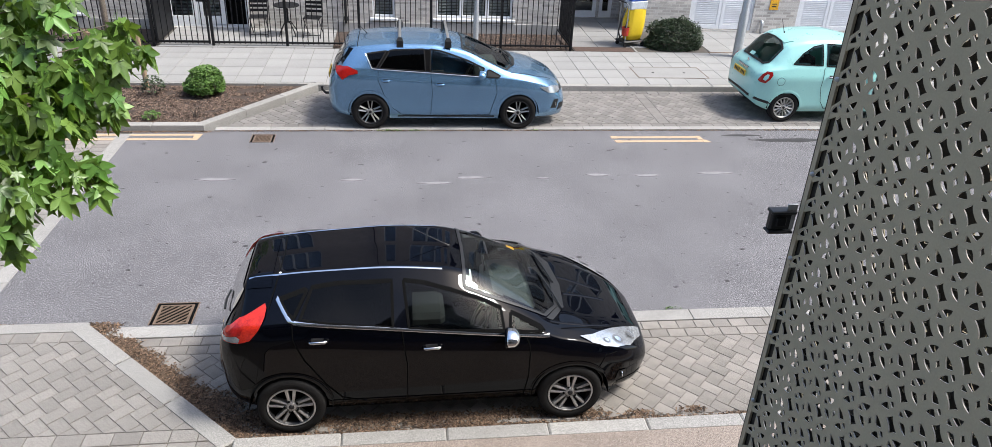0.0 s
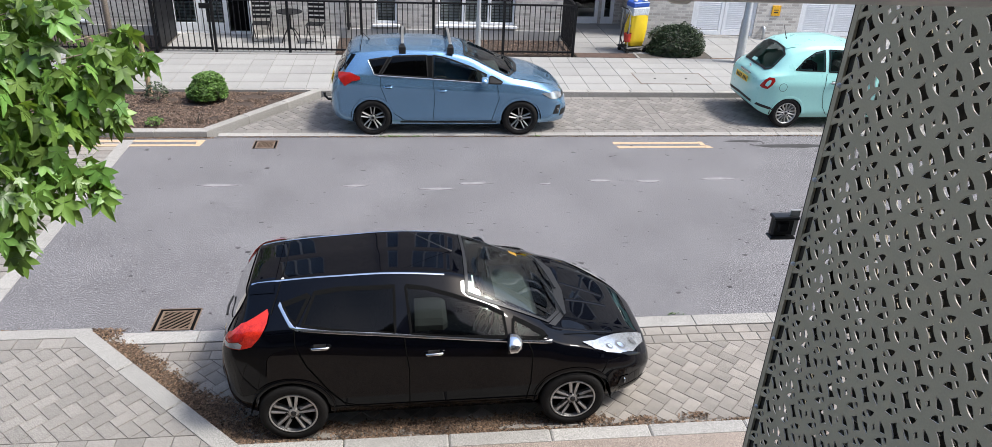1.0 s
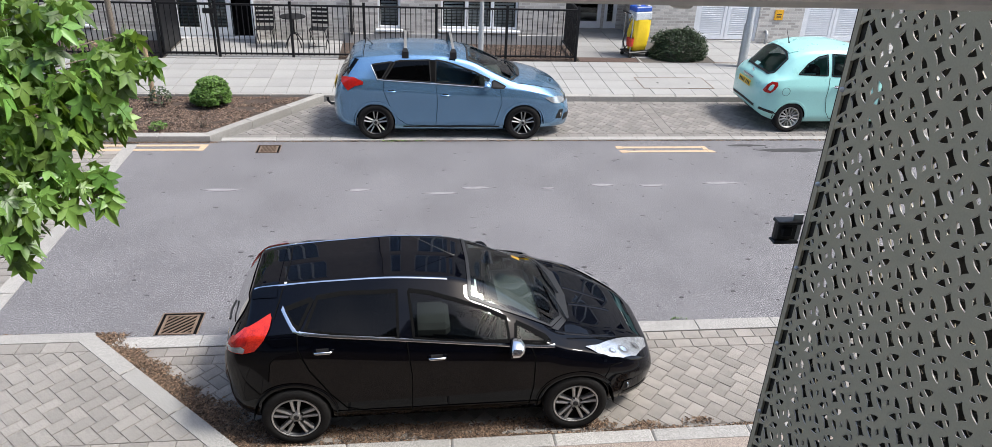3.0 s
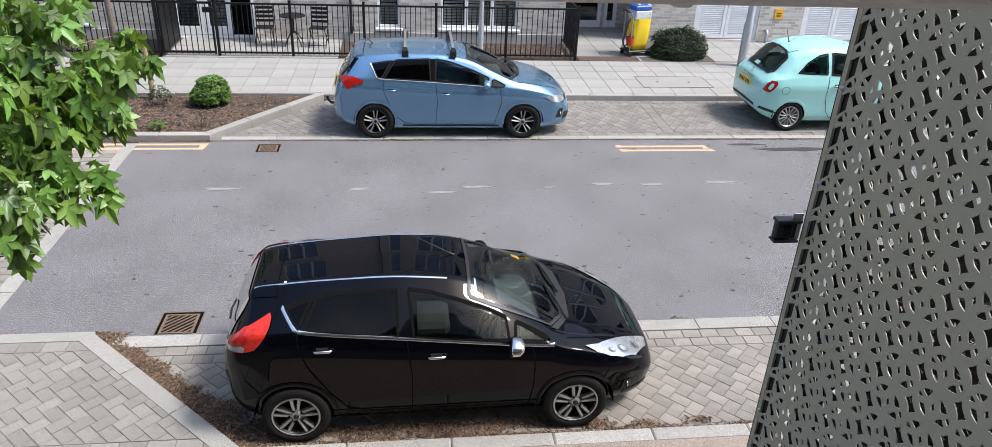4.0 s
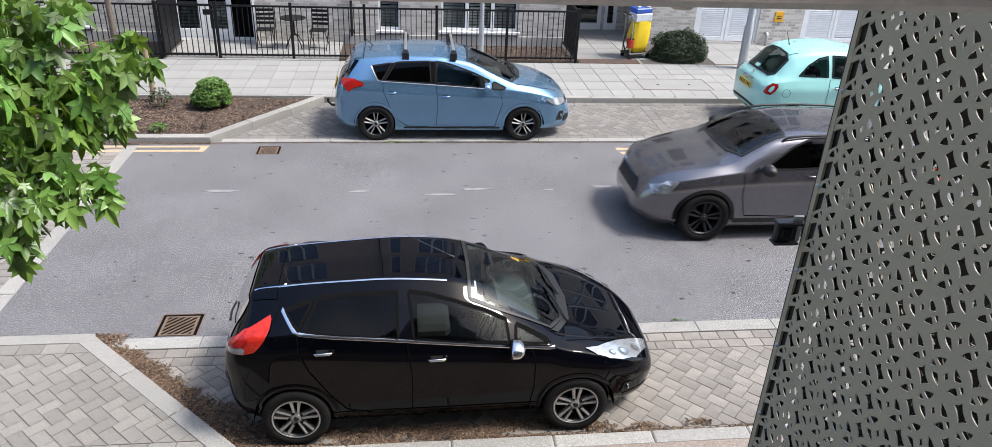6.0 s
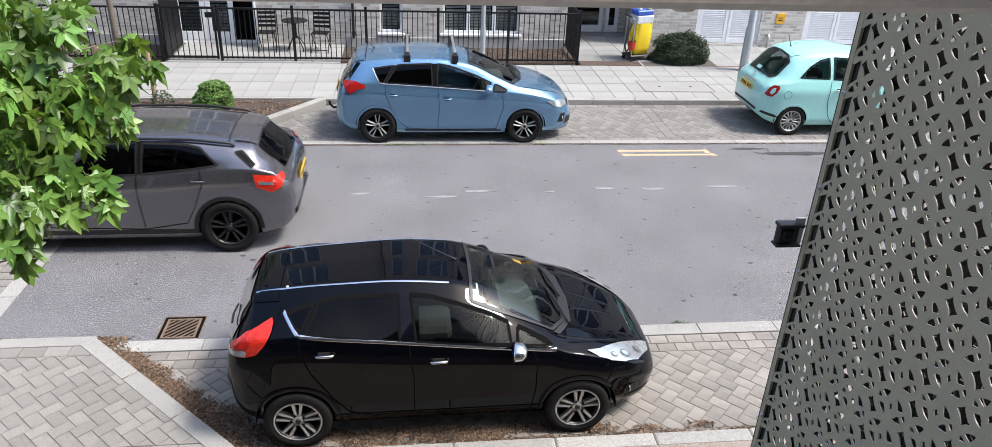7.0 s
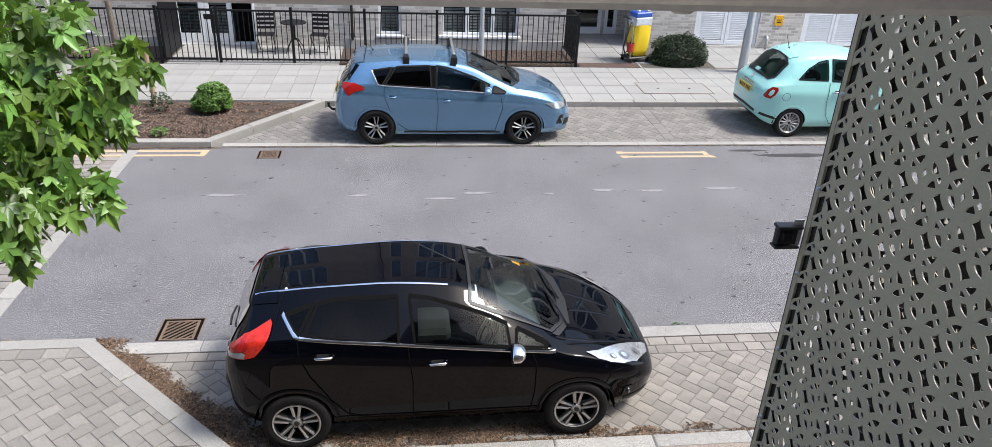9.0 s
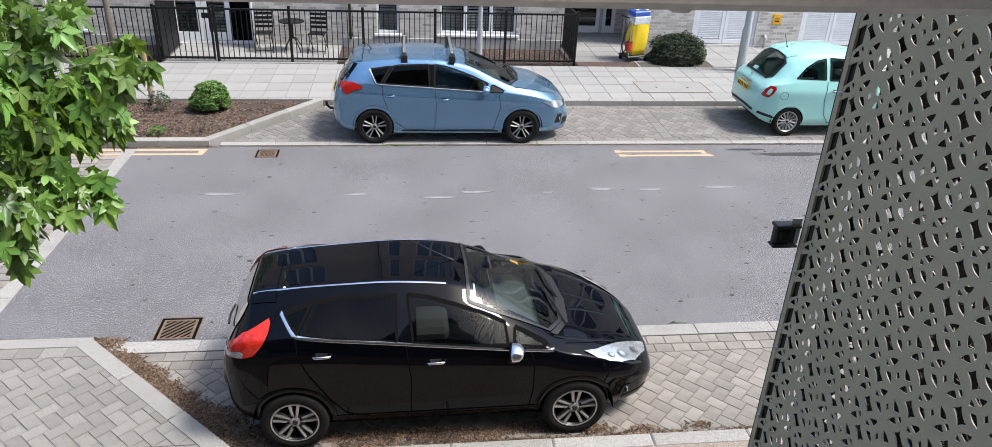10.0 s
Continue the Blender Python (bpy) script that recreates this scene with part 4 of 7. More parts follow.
# black five-door hatchback parked by the near kerb
def black_hatchback():
    spec = dict(length=3.94, start=0.02, wheel_r=0.298, arch=0.345, axles=(0.62, 3.109), half_track=0.845, tyre_w=0.19, crease=0.02, kink=(0.10, 0.035), kink_at=0.70, cant=0.125, bow=0.0, tuck=0.05,
                top=[(0.02, 0.80), (0.05, 0.96), (0.12, 1.08), (0.22, 1.23), (0.29, 1.335), (0.5, 1.372), (1.0, 1.415), (1.5, 1.44), (1.95, 1.42), (2.2, 1.365), (2.6, 1.165), (3.0, 0.965), (3.15, 0.93), (3.45, 0.84), (3.7, 0.735), (3.85, 0.64), (3.91, 0.58), (3.94, 0.50)],
                bottom=[(0, 0.42), (0.1, 0.30), (0.35, 0.23), (1, 0.20), (2.9, 0.20), (3.5, 0.21), (3.85, 0.20), (3.97, 0.27)],
                belt=[(0, 0.95), (0.3, 1.13), (0.7, 1.165), (1.5, 1.085), (2.3, 1.02), (2.9, 0.955), (3.3, 0.86), (3.7, 0.70), (3.94, 0.5)],
                wide=[(0.02, 0.60), (0.08, 0.72), (0.2, 0.80), (0.5, 0.853), (1.0, 0.86), (2.8, 0.86), (3.3, 0.843), (3.55, 0.785), (3.75, 0.69), (3.88, 0.56), (3.94, 0.42)],
                roof=[(0, 0.48), (0.2, 0.50), (0.35, 0.51), (0.8, 0.545), (1.6, 0.56), (2.2, 0.56), (2.6, 0.625), (3.0, 0.69), (3.3, 0.66), (3.6, 0.57), (3.8, 0.46), (3.94, 0.32)])
    c = Car(spec)
    car = thing("hatchback", "glossy black five-door hatchback parked at the near kerb", "car", pose(-1.605, 6.075, 0.0, 0, 0, 0.6), "parked cars")
    panes = [("rear", [(0.75, 1.175), (0.84, 1.322), (1.04, 1.342), (1.51, 1.358), (1.515, 1.085), (1.25, 1.11)], PRIVACY),
             ("quarter", [(0.575, 1.262), (0.78, 1.312), (0.80, 1.31), (0.70, 1.185), (0.65, 1.20)], PRIVACY),
             ("front", [(1.61, 1.358), (1.79, 1.338), (2.01, 1.288), (2.23, 1.215), (2.45, 1.125), (2.47, 1.005), (2.0, 1.037), (1.65, 1.073)], CAR_GLASS),
             ("corner", [(2.54, 1.09), (2.62, 1.06), (2.83, 0.975), (2.79, 0.968), (2.52, 1.0)], CAR_GLASS)]
    side_windows(c, None, panes)
    screen = [(2.14, -0.52), (2.155, 0), (2.14, 0.52), (2.86, 0.60), (3.0, 0.40), (3.04, 0), (3.0, -0.40), (2.86, -0.60)]
    c.holes += [("t", shrink(screen, 0.06))]
    body = car_common(car, c, PAINT_BLACK, spec, "five_y", ALLOY_GREY)
    add_panes(c, body, panes, 0.024, DARK)
    part("windscreen", c.patch(screen, "t", 0.006), SCREEN_GLASS, body)
    part("screen_border", c.strip(screen + screen[:1], 0.03, "t", 0.008, 0.002), PLASTIC, body)
    part("rear_window", c.patch([(-0.57, 0.99), (0.57, 0.99), (0.42, 1.27), (-0.42, 1.27)], "b", 0.008), PRIVACY, body)
    # chrome waist strip with its kick-up behind the rear quarter
    for sd in ("r", "l"):
        part("chrome_strip", c.strip([(0.55, 1.268), (0.61, 1.22), (0.66, 1.182), (0.71, 1.165), (1.15, 1.115), (1.57, 1.07), (2.0, 1.025), (2.43, 0.98), (2.87, 0.94)], 0.022, sd, 0.006, 0.008), CHROME, body)
        for line in ([(1.59, 1.06), (1.63, 0.72), (1.63, 0.30)], [(0.69, 1.16), (0.69, 1.03), (0.77, 0.80), (0.93, 0.52), (1.06, 0.36), (1.3, 0.29), (1.63, 0.285)], [(2.66, 0.95), (2.70, 0.86), (2.71, 0.51), (2.68, 0.29), (1.63, 0.285)], [(0.52, 1.29), (0.49, 1.22)]):
            part("panel_gap", c.strip(line, 0.009, sd, 0.005), DARK, body)
        part("tail_lamp", c.patch([(0.085, 0.97), (0.15, 1.065), (0.26, 1.155), (0.46, 1.238), (0.475, 1.22), (0.465, 1.18), (0.40, 1.09), (0.34, 1.02), (0.24, 0.985), (0.14, 0.975)], sd, 0.014, 0.03), BRIGHT_RED, body, "red tail lamp")
        part("lamp_segment", c.patch([(0.125, 1.025), (0.25, 1.13), (0.295, 1.115), (0.27, 1.06), (0.235, 1.05)], sd, 0.019, 0.03), RED_LENS, body, "darker red lamp segment")
        part("reversing_lens", c.patch([(0.095, 0.98), (0.115, 1.01), (0.235, 1.045), (0.265, 1.03), (0.25, 0.993), (0.16, 0.984)], sd, 0.019, 0.03), WHITE_LENS, body, "clear reversing lens")
        yy = 1 if sd == "l" else -1
        part("headlamp", c.patch([(x, yy * y) for x, y in ((3.16, 0.75), (3.29, 0.70), (3.51, 0.55), (3.71, 0.43), (3.85, 0.33), (3.84, 0.44), (3.67, 0.67), (3.52, 0.75), (3.39, 0.785), (3.27, 0.79))], "t", 0.010, 0.03), WHITE_LENS, body, "clear headlamp")
        for hx, hy, hr in ((3.42, 0.725, 0.026), (3.54, 0.665, 0.04), (3.69, 0.55, 0.036)):
            ring = [(math.cos(t), math.sin(t)) for t in np.linspace(0, 2 * math.pi, 14)[:-1]]
            part("lamp_bezel", c.patch([(hx + hr * a * 1.3, yy * hy + hr * b) for a, b in ring], "t", 0.014, 0.03), LAMP_BEZEL, body, "grey lamp bezel")
            part("lamp_bowl", c.patch([(hx + hr * a * 0.8, yy * hy + hr * b * 0.6) for a, b in ring], "t", 0.018, 0.03), CHROME, body, "bright reflector bowl")
        part("fog_lamp_recess", c.patch([(3.55, 0.35), (3.66, 0.35), (3.65, 0.46), (3.57, 0.46)], sd, 0.006, 0.03), PLASTIC, body)
        part("bumper_grille", c.patch([(3.58, 0.26), (3.86, 0.27), (3.86, 0.33), (3.58, 0.31)], sd, 0.005), PLASTIC, body)
        part("fog_lens", Geo().lathe([(0.032, 0), (0.028, 0.008), (0.001, 0.012)], 14, "x", c.project(3.605, 0.405, sd, 0.006)), CHROME, body)
        part("bumper_gap", c.strip([(3.36, 0.58), (3.40, 0.70), (3.52, 0.70)], 0.008, sd, 0.003), DARK, body)
        # chrome strip paints in the sky highlight on the rounded roof edge
        part("roof_edge_glint", c.strip([(x, y if sd == "l" else -y) for x, y in ((0.30, 0.345), (0.55, 0.36), (1.09, 0.372), (1.63, 0.388), (1.95, 0.395))], 0.018, "t", 0.004, 0.007), CHROME, body, "chrome strip standing in for the sky highlight on the roof edge")
        part("wing_crease", c.strip([(x, y if sd == "l" else -y) for x, y in ((2.90, 0.64), (3.25, 0.60), (3.50, 0.52))], 0.03, "t", 0.001, 0.006), PAINT_BLACK, body)
        s = -1 if sd == "r" else 1
        mm = part("door_mirror", mirror_geo(s), PAINT_BLACK, body, "door mirror with chrome cap", True, m=pose(2.50, s * 0.95, 1.03, 0, 0, s * 6) @ Matrix.Scale(0.9, 4) if s < 0 else pose(2.40, 0.90, 0.99, 0, 0, 20) @ Matrix.Scale(0.8, 4))
        if s > 0:
            continue
        cap = mirror_geo(s)
        cap.v = [(x * 1.05 + 0.006, y * 1.04, z * 1.05) for x, y, z in cap.v]
        part("mirror_cap", cap, CHROME, mm, smooth=True, m=pose(0.012, 0, 0.012))
        part("mirror_arm", Geo().tube([(2.55, s * 0.78, 0.98), (2.52, s * 0.92, 1.01)], 0.03, 8), PLASTIC, body)
    handles(c, body, [(0.81, 1.01), (1.76, 0.905)], CHROME, PAINT_BLACK)
    part("tailgate_gap", c.strip([(0.52, -0.52), (0.55, -0.36), (0.565, 0), (0.55, 0.36), (0.52, 0.52)], 0.01, "t", 0.002), DARK, body)
    part("roof_spoiler", c.patch([(0.285, -0.44), (0.50, -0.47), (0.50, 0.47), (0.285, 0.44)], "t", 0.008, 0.06), PAINT_BLACK, body)
    for s in (-1, 1):
        part("bonnet_crease", c.strip([(3.12, 0.15 * s), (3.3, 0.12 * s), (3.55, 0.08 * s)], 0.05, "t", 0.001, 0.012), PAINT_BLACK, body)
        part("bonnet_gap", c.strip([(3.0, 0.70 * s), (3.38, 0.60 * s), (3.62, 0.46 * s)], 0.008, "t", 0.003), DARK, body)
    part("scuttle", c.patch([(2.93, -0.63), (3.08, -0.40), (3.12, 0), (3.08, 0.40), (2.93, 0.63), (2.87, 0.63), (3.015, 0.41), (3.055, 0), (3.015, -0.41), (2.87, -0.63)], "t", 0.008), PLASTIC, body)
    for y0, y1 in ((-0.45, 0.08), (0.0, 0.52)):
        a, b = c.project(3.05, y0, "t", 0.02), c.project(2.93, y1, "t", 0.02)
        part("wiper", Geo().tube([a, (a + b) / 2 + Vector((0, 0, 0.015)), b], 0.009, 6), PLASTIC, body)
    rw = c.project(-0.05, 1.02, "b", 0.02)
    part("rear_wiper", Geo().tube([rw, rw + Vector((-0.01, -0.16, 0.01)), rw + Vector((0.01, -0.34, 0.03))], 0.01, 6), PLASTIC, body)
    an = c.project(2.04, 0.0, "t", 0)
    part("roof_aerial", Geo().tube([an, an + Vector((-0.05, 0, 0.03)), an + Vector((-0.44, 0, 0.25))], [0.013, 0.004, 0.002], 8), PLASTIC, body)
    for y in (-0.33, 0.45):
        bb = c.project(0.56, y, "t", 0.0)
        part("roof_droplet", Geo().lathe([(0.014, 0), (0.01, 0.004), (0.001, 0.005)], 10, "z", bb), WHITE_PAPER, body)
    part("rear_bumper_lip", c.strip([(-0.5, 0.52), (0, 0.50), (0.5, 0.52)], 0.05, "b", 0.004, 0.02), PLASTIC, body)
    number_plate(car, pose(0.01, 0, 0.78, 0, 0, -90), PLATE_Y)
    part("interior_mirror", Geo().box(2.36, -0.11, 1.18, 2.38, 0.11, 1.24, 0.01), PLASTIC, car)
    part("windscreen_sticker", c.patch([(2.66, 0.44), (2.74, 0.44), (2.74, 0.53), (2.66, 0.53)], "t", -0.004), SIGN_YELLOW, body)
    part("permit_card", c.patch([(2.175, -0.48), (2.215, -0.48), (2.21, -0.33), (2.17, -0.33)], "t", -0.004), WHITE_PAPER, body)
    interior(car, c, 2.70, 1.78, 0.21)
    return car


def blue_hatchback():
    spec = dict(length=4.275, start=0.06, tuck=0.03, wheel_r=0.318, arch=0.365, axles=(0.77, 3.37), half_track=0.865, tyre_w=0.205, crease=0.02,
                top=[(0.06, 0.80), (0.10, 0.93), (0.18, 1.05), (0.30, 1.25), (0.38, 1.41), (0.6, 1.472), (1.3, 1.525), (1.8, 1.52), (2.2, 1.475), (2.42, 1.425), (2.9, 1.22), (3.25, 1.085), (3.4, 1.055), (3.7, 0.99), (4.0, 0.875), (4.15, 0.765), (4.24, 0.64), (4.275, 0.48)],
                bottom=[(0, 0.40), (0.15, 0.28), (0.5, 0.21), (1, 0.18), (3.1, 0.18), (3.8, 0.2), (4.2, 0.19), (4.275, 0.26)],
                belt=[(0, 0.94), (0.4, 1.08), (0.9, 1.07), (1.6, 1.02), (2.4, 0.975), (3.0, 0.945), (3.5, 0.89), (3.9, 0.78), (4.275, 0.48)],
                wide=[(0.06, 0.62), (0.12, 0.74), (0.25, 0.83), (0.6, 0.875), (1.0, 0.88), (3.0, 0.88), (3.5, 0.865), (3.9, 0.79), (4.12, 0.66), (4.23, 0.54), (4.275, 0.42)],
                roof=[(0, 0.50), (0.33, 0.58), (0.8, 0.63), (1.6, 0.645), (2.3, 0.635), (2.8, 0.69), (3.2, 0.73), (3.5, 0.70), (3.9, 0.60), (4.12, 0.5), (4.275, 0.34)])
    c = Car(spec)
    car = thing("hatchback", "light blue metallic hatchback with roof bars parked in a bay", "car", pose(-1.262, 13.605, 0.0, 0, 0, -0.5), "parked cars")
    panes = [("rear", [(0.94, 1.085), (1.13, 1.36), (1.2, 1.372), (1.71, 1.388), (1.73, 1.045)], PRIVACY),
             ("quarter", [(0.73, 1.305), (1.07, 1.355), (0.895, 1.09), (0.83, 1.092)], PRIVACY),
             ("front", [(1.82, 1.388), (2.0, 1.36), (2.15, 1.318), (2.48, 1.207), (2.75, 1.09), (2.70, 0.97), (1.93, 1.025), (1.81, 1.035)], CAR_GLASS),
             ("corner", [(2.81, 1.06), (2.85, 1.06), (3.03, 0.975), (3.0, 0.945), (2.79, 0.955)], PLASTIC)]
    side_windows(c, None, panes[:3])
    screen = [(2.37, -0.57), (2.39, 0), (2.37, 0.57), (3.14, 0.69), (3.28, 0.45), (3.32, 0), (3.28, -0.45), (3.14, -0.69)]
    c.holes += [("t", shrink(screen, 0.06))]
    body = car_common(car, c, PAINT_BLUE, spec, "dark5", ALLOY_DARK, ALLOY)
    add_panes(c, body, panes)
    for sd in ("r", "l"):
        part("pillar_trim", c.patch([(1.72, 1.045), (1.83, 1.035), (1.835, 1.388), (1.70, 1.388)], sd, 0.005), DARK, body)
        part("pillar_trim", c.patch([(0.885, 1.09), (0.95, 1.085), (1.14, 1.36), (1.06, 1.355)], sd, 0.005), DARK, body)
    part("windscreen", c.patch(screen, "t", 0.006), SCREEN_GLASS, body)
    part("screen_border", c.strip(screen + screen[:1], 0.03, "t", 0.008, 0.002), PLASTIC, body)
    part("rear_window", c.patch([(-0.62, 1.03), (0.62, 1.03), (0.50, 1.37), (-0.50, 1.37)], "b", 0.008), PRIVACY, body)
    for sd in ("r", "l"):
        s = -1 if sd == "r" else 1
        part("chrome_strip", c.strip([(0.715, 1.305), (0.82, 1.085), (0.92, 1.07), (1.82, 1.015), (2.72, 0.955)], 0.013, sd, 0.006, 0.006), CHROME, body)
        for line in ([(1.82, 1.01), (1.85, 0.68), (1.82, 0.27)], [(0.93, 1.07), (0.92, 0.90), (1.02, 0.62), (1.16, 0.39), (1.32, 0.27), (1.82, 0.25)], [(2.94, 0.92), (2.98, 0.69), (2.86, 0.27), (1.82, 0.25)]):
            part("panel_gap", c.strip(line, 0.006, sd, 0.005), DARK, body)
        part("sill_trim", c.strip([(1.25, 0.235), (2.95, 0.235)], 0.03, sd, 0.003, 0.006), PLASTIC, body)
        part("rear_window", c.patch([(0.32, 1.13), (0.51, 1.37), (0.44, 1.37), (0.29, 1.16)], sd, 0.005, 0.04), PRIVACY, body)
        part("tail_lamp", c.patch([(0.19, 1.06), (0.30, 1.10), (0.42, 1.11), (0.58, 1.05), (0.58, 1.0), (0.44, 0.97), (0.32, 0.89), (0.25, 0.97)], sd, 0.014, 0.03), RED_LENS, body, "red tail lamp")
        part("headlamp", c.patch([(3.73, 0.775), (3.96, 0.768), (4.12, 0.715), (4.14, 0.65), (4.03, 0.64), (3.90, 0.67)], sd, 0.014, 0.03), WHITE_LENS, body, "clear headlamp")
        part("front_fog_lamp", c.patch([(3.98, 0.36), (4.10, 0.34), (4.12, 0.52), (4.04, 0.52)], sd, 0.005), PLASTIC, body)
        part("fog_lens", Geo().lathe([(0.035, 0), (0.03, 0.01), (0.001, 0.012)], 12, "x", c.project(4.07, 0.43, sd, 0.004)), CHROME, body)
        part("door_mirror", mirror_geo(s), PAINT_BLUE, body, smooth=True, m=pose(2.70, s * 0.985, 1.03, 0, 0, s * 6))
        part("mirror_arm", Geo().tube([(2.74, s * 0.82, 1.0), (2.72, s * 0.94, 1.0)], 0.03, 8), PLASTIC, body)
        part("bumper_grille", c.patch([(4.05, 0.70), (4.2, 0.69), (4.2, 0.64), (4.1, 0.62)], sd, 0.006), PLASTIC, body)
        part("lower_grille", c.patch([(4.12, 0.30), (4.24, 0.32), (4.24, 0.45), (4.15, 0.43)], sd, 0.005), PLASTIC, body)
    handles(c, body, [(0.97, 0.885), (1.90, 0.825)], PAINT_BLUE, PAINT_BLUE)
    part("tailgate_gap", c.strip([(0.58, -0.58), (0.585, 0), (0.58, 0.58)], 0.012, "t", 0.002), DARK, body)
    part("roof_spoiler", c.patch([(0.34, -0.52), (0.56, -0.56), (0.56, 0.56), (0.34, 0.52)], "t", 0.004, 0.08, 0.02), PAINT_BLUE, body)
    part("scuttle", c.patch([(3.16, -0.70), (3.32, -0.40), (3.36, 0), (3.32, 0.40), (3.16, 0.70), (3.11, 0.70), (3.27, 0.41), (3.31, 0), (3.27, -0.41), (3.11, -0.70)], "t", 0.008), PLASTIC, body)
    for y in (-1, 1):
        part("bonnet_gap", c.strip([(3.22, 0.74 * y), (3.7, 0.66 * y), (4.0, 0.5 * y)], 0.01, "t", 0.002), DARK, body)
    for y0, y1 in ((-0.5, 0.1), (0.05, 0.55)):
        a, b = c.project(3.28, y0, "t", 0.02), c.project(3.16, y1, "t", 0.02)
        part("wiper", Geo().tube([a, (a + b) / 2 + Vector((0, 0, 0.015)), b], 0.01, 6), PLASTIC, body)
    for x in (1.30, 2.12):
        bar = part("roof_bar", Geo().box(x - 0.024, -0.62, 1.57, x + 0.024, 0.62, 1.592, 0.009), ALLOY, car, "silver aluminium roof bar")
        for s in (-1, 1):
            part("bar_foot", Geo().prism([(x - 0.058, s * 0.665), (x + 0.058, s * 0.665), (x + 0.03, s * 0.55), (x - 0.03, s * 0.55)][::s], 1.41, 1.572, 0.05), PLASTIC, bar, "black clamp foot")
    an = c.project(0.72, 0, "t", 0)
    part("roof_aerial", Geo().tube([an, an + Vector((-0.02, 0, 0.02)), an + Vector((-0.16, 0, 0.16))], [0.02, 0.008, 0.004], 8), PLASTIC, body)
    part("tow_bar", Geo().tube([(0.15, 0, 0.38), (-0.06, 0, 0.38), (-0.12, 0, 0.44), (-0.12, 0, 0.50)], [0.025, 0.025, 0.02, 0.028], 8), PLASTIC, car)
    part("rear_bumper_lip", c.strip([(-0.5, 0.5), (0, 0.48), (0.5, 0.5)], 0.05, "b", 0.004, 0.02), PLASTIC, body)
    number_plate(car, pose(0.048, 0, 0.80, 0, 0, -90), PLATE_Y)
    interior(car, c, 2.92, 1.9, 0.32)
    return car


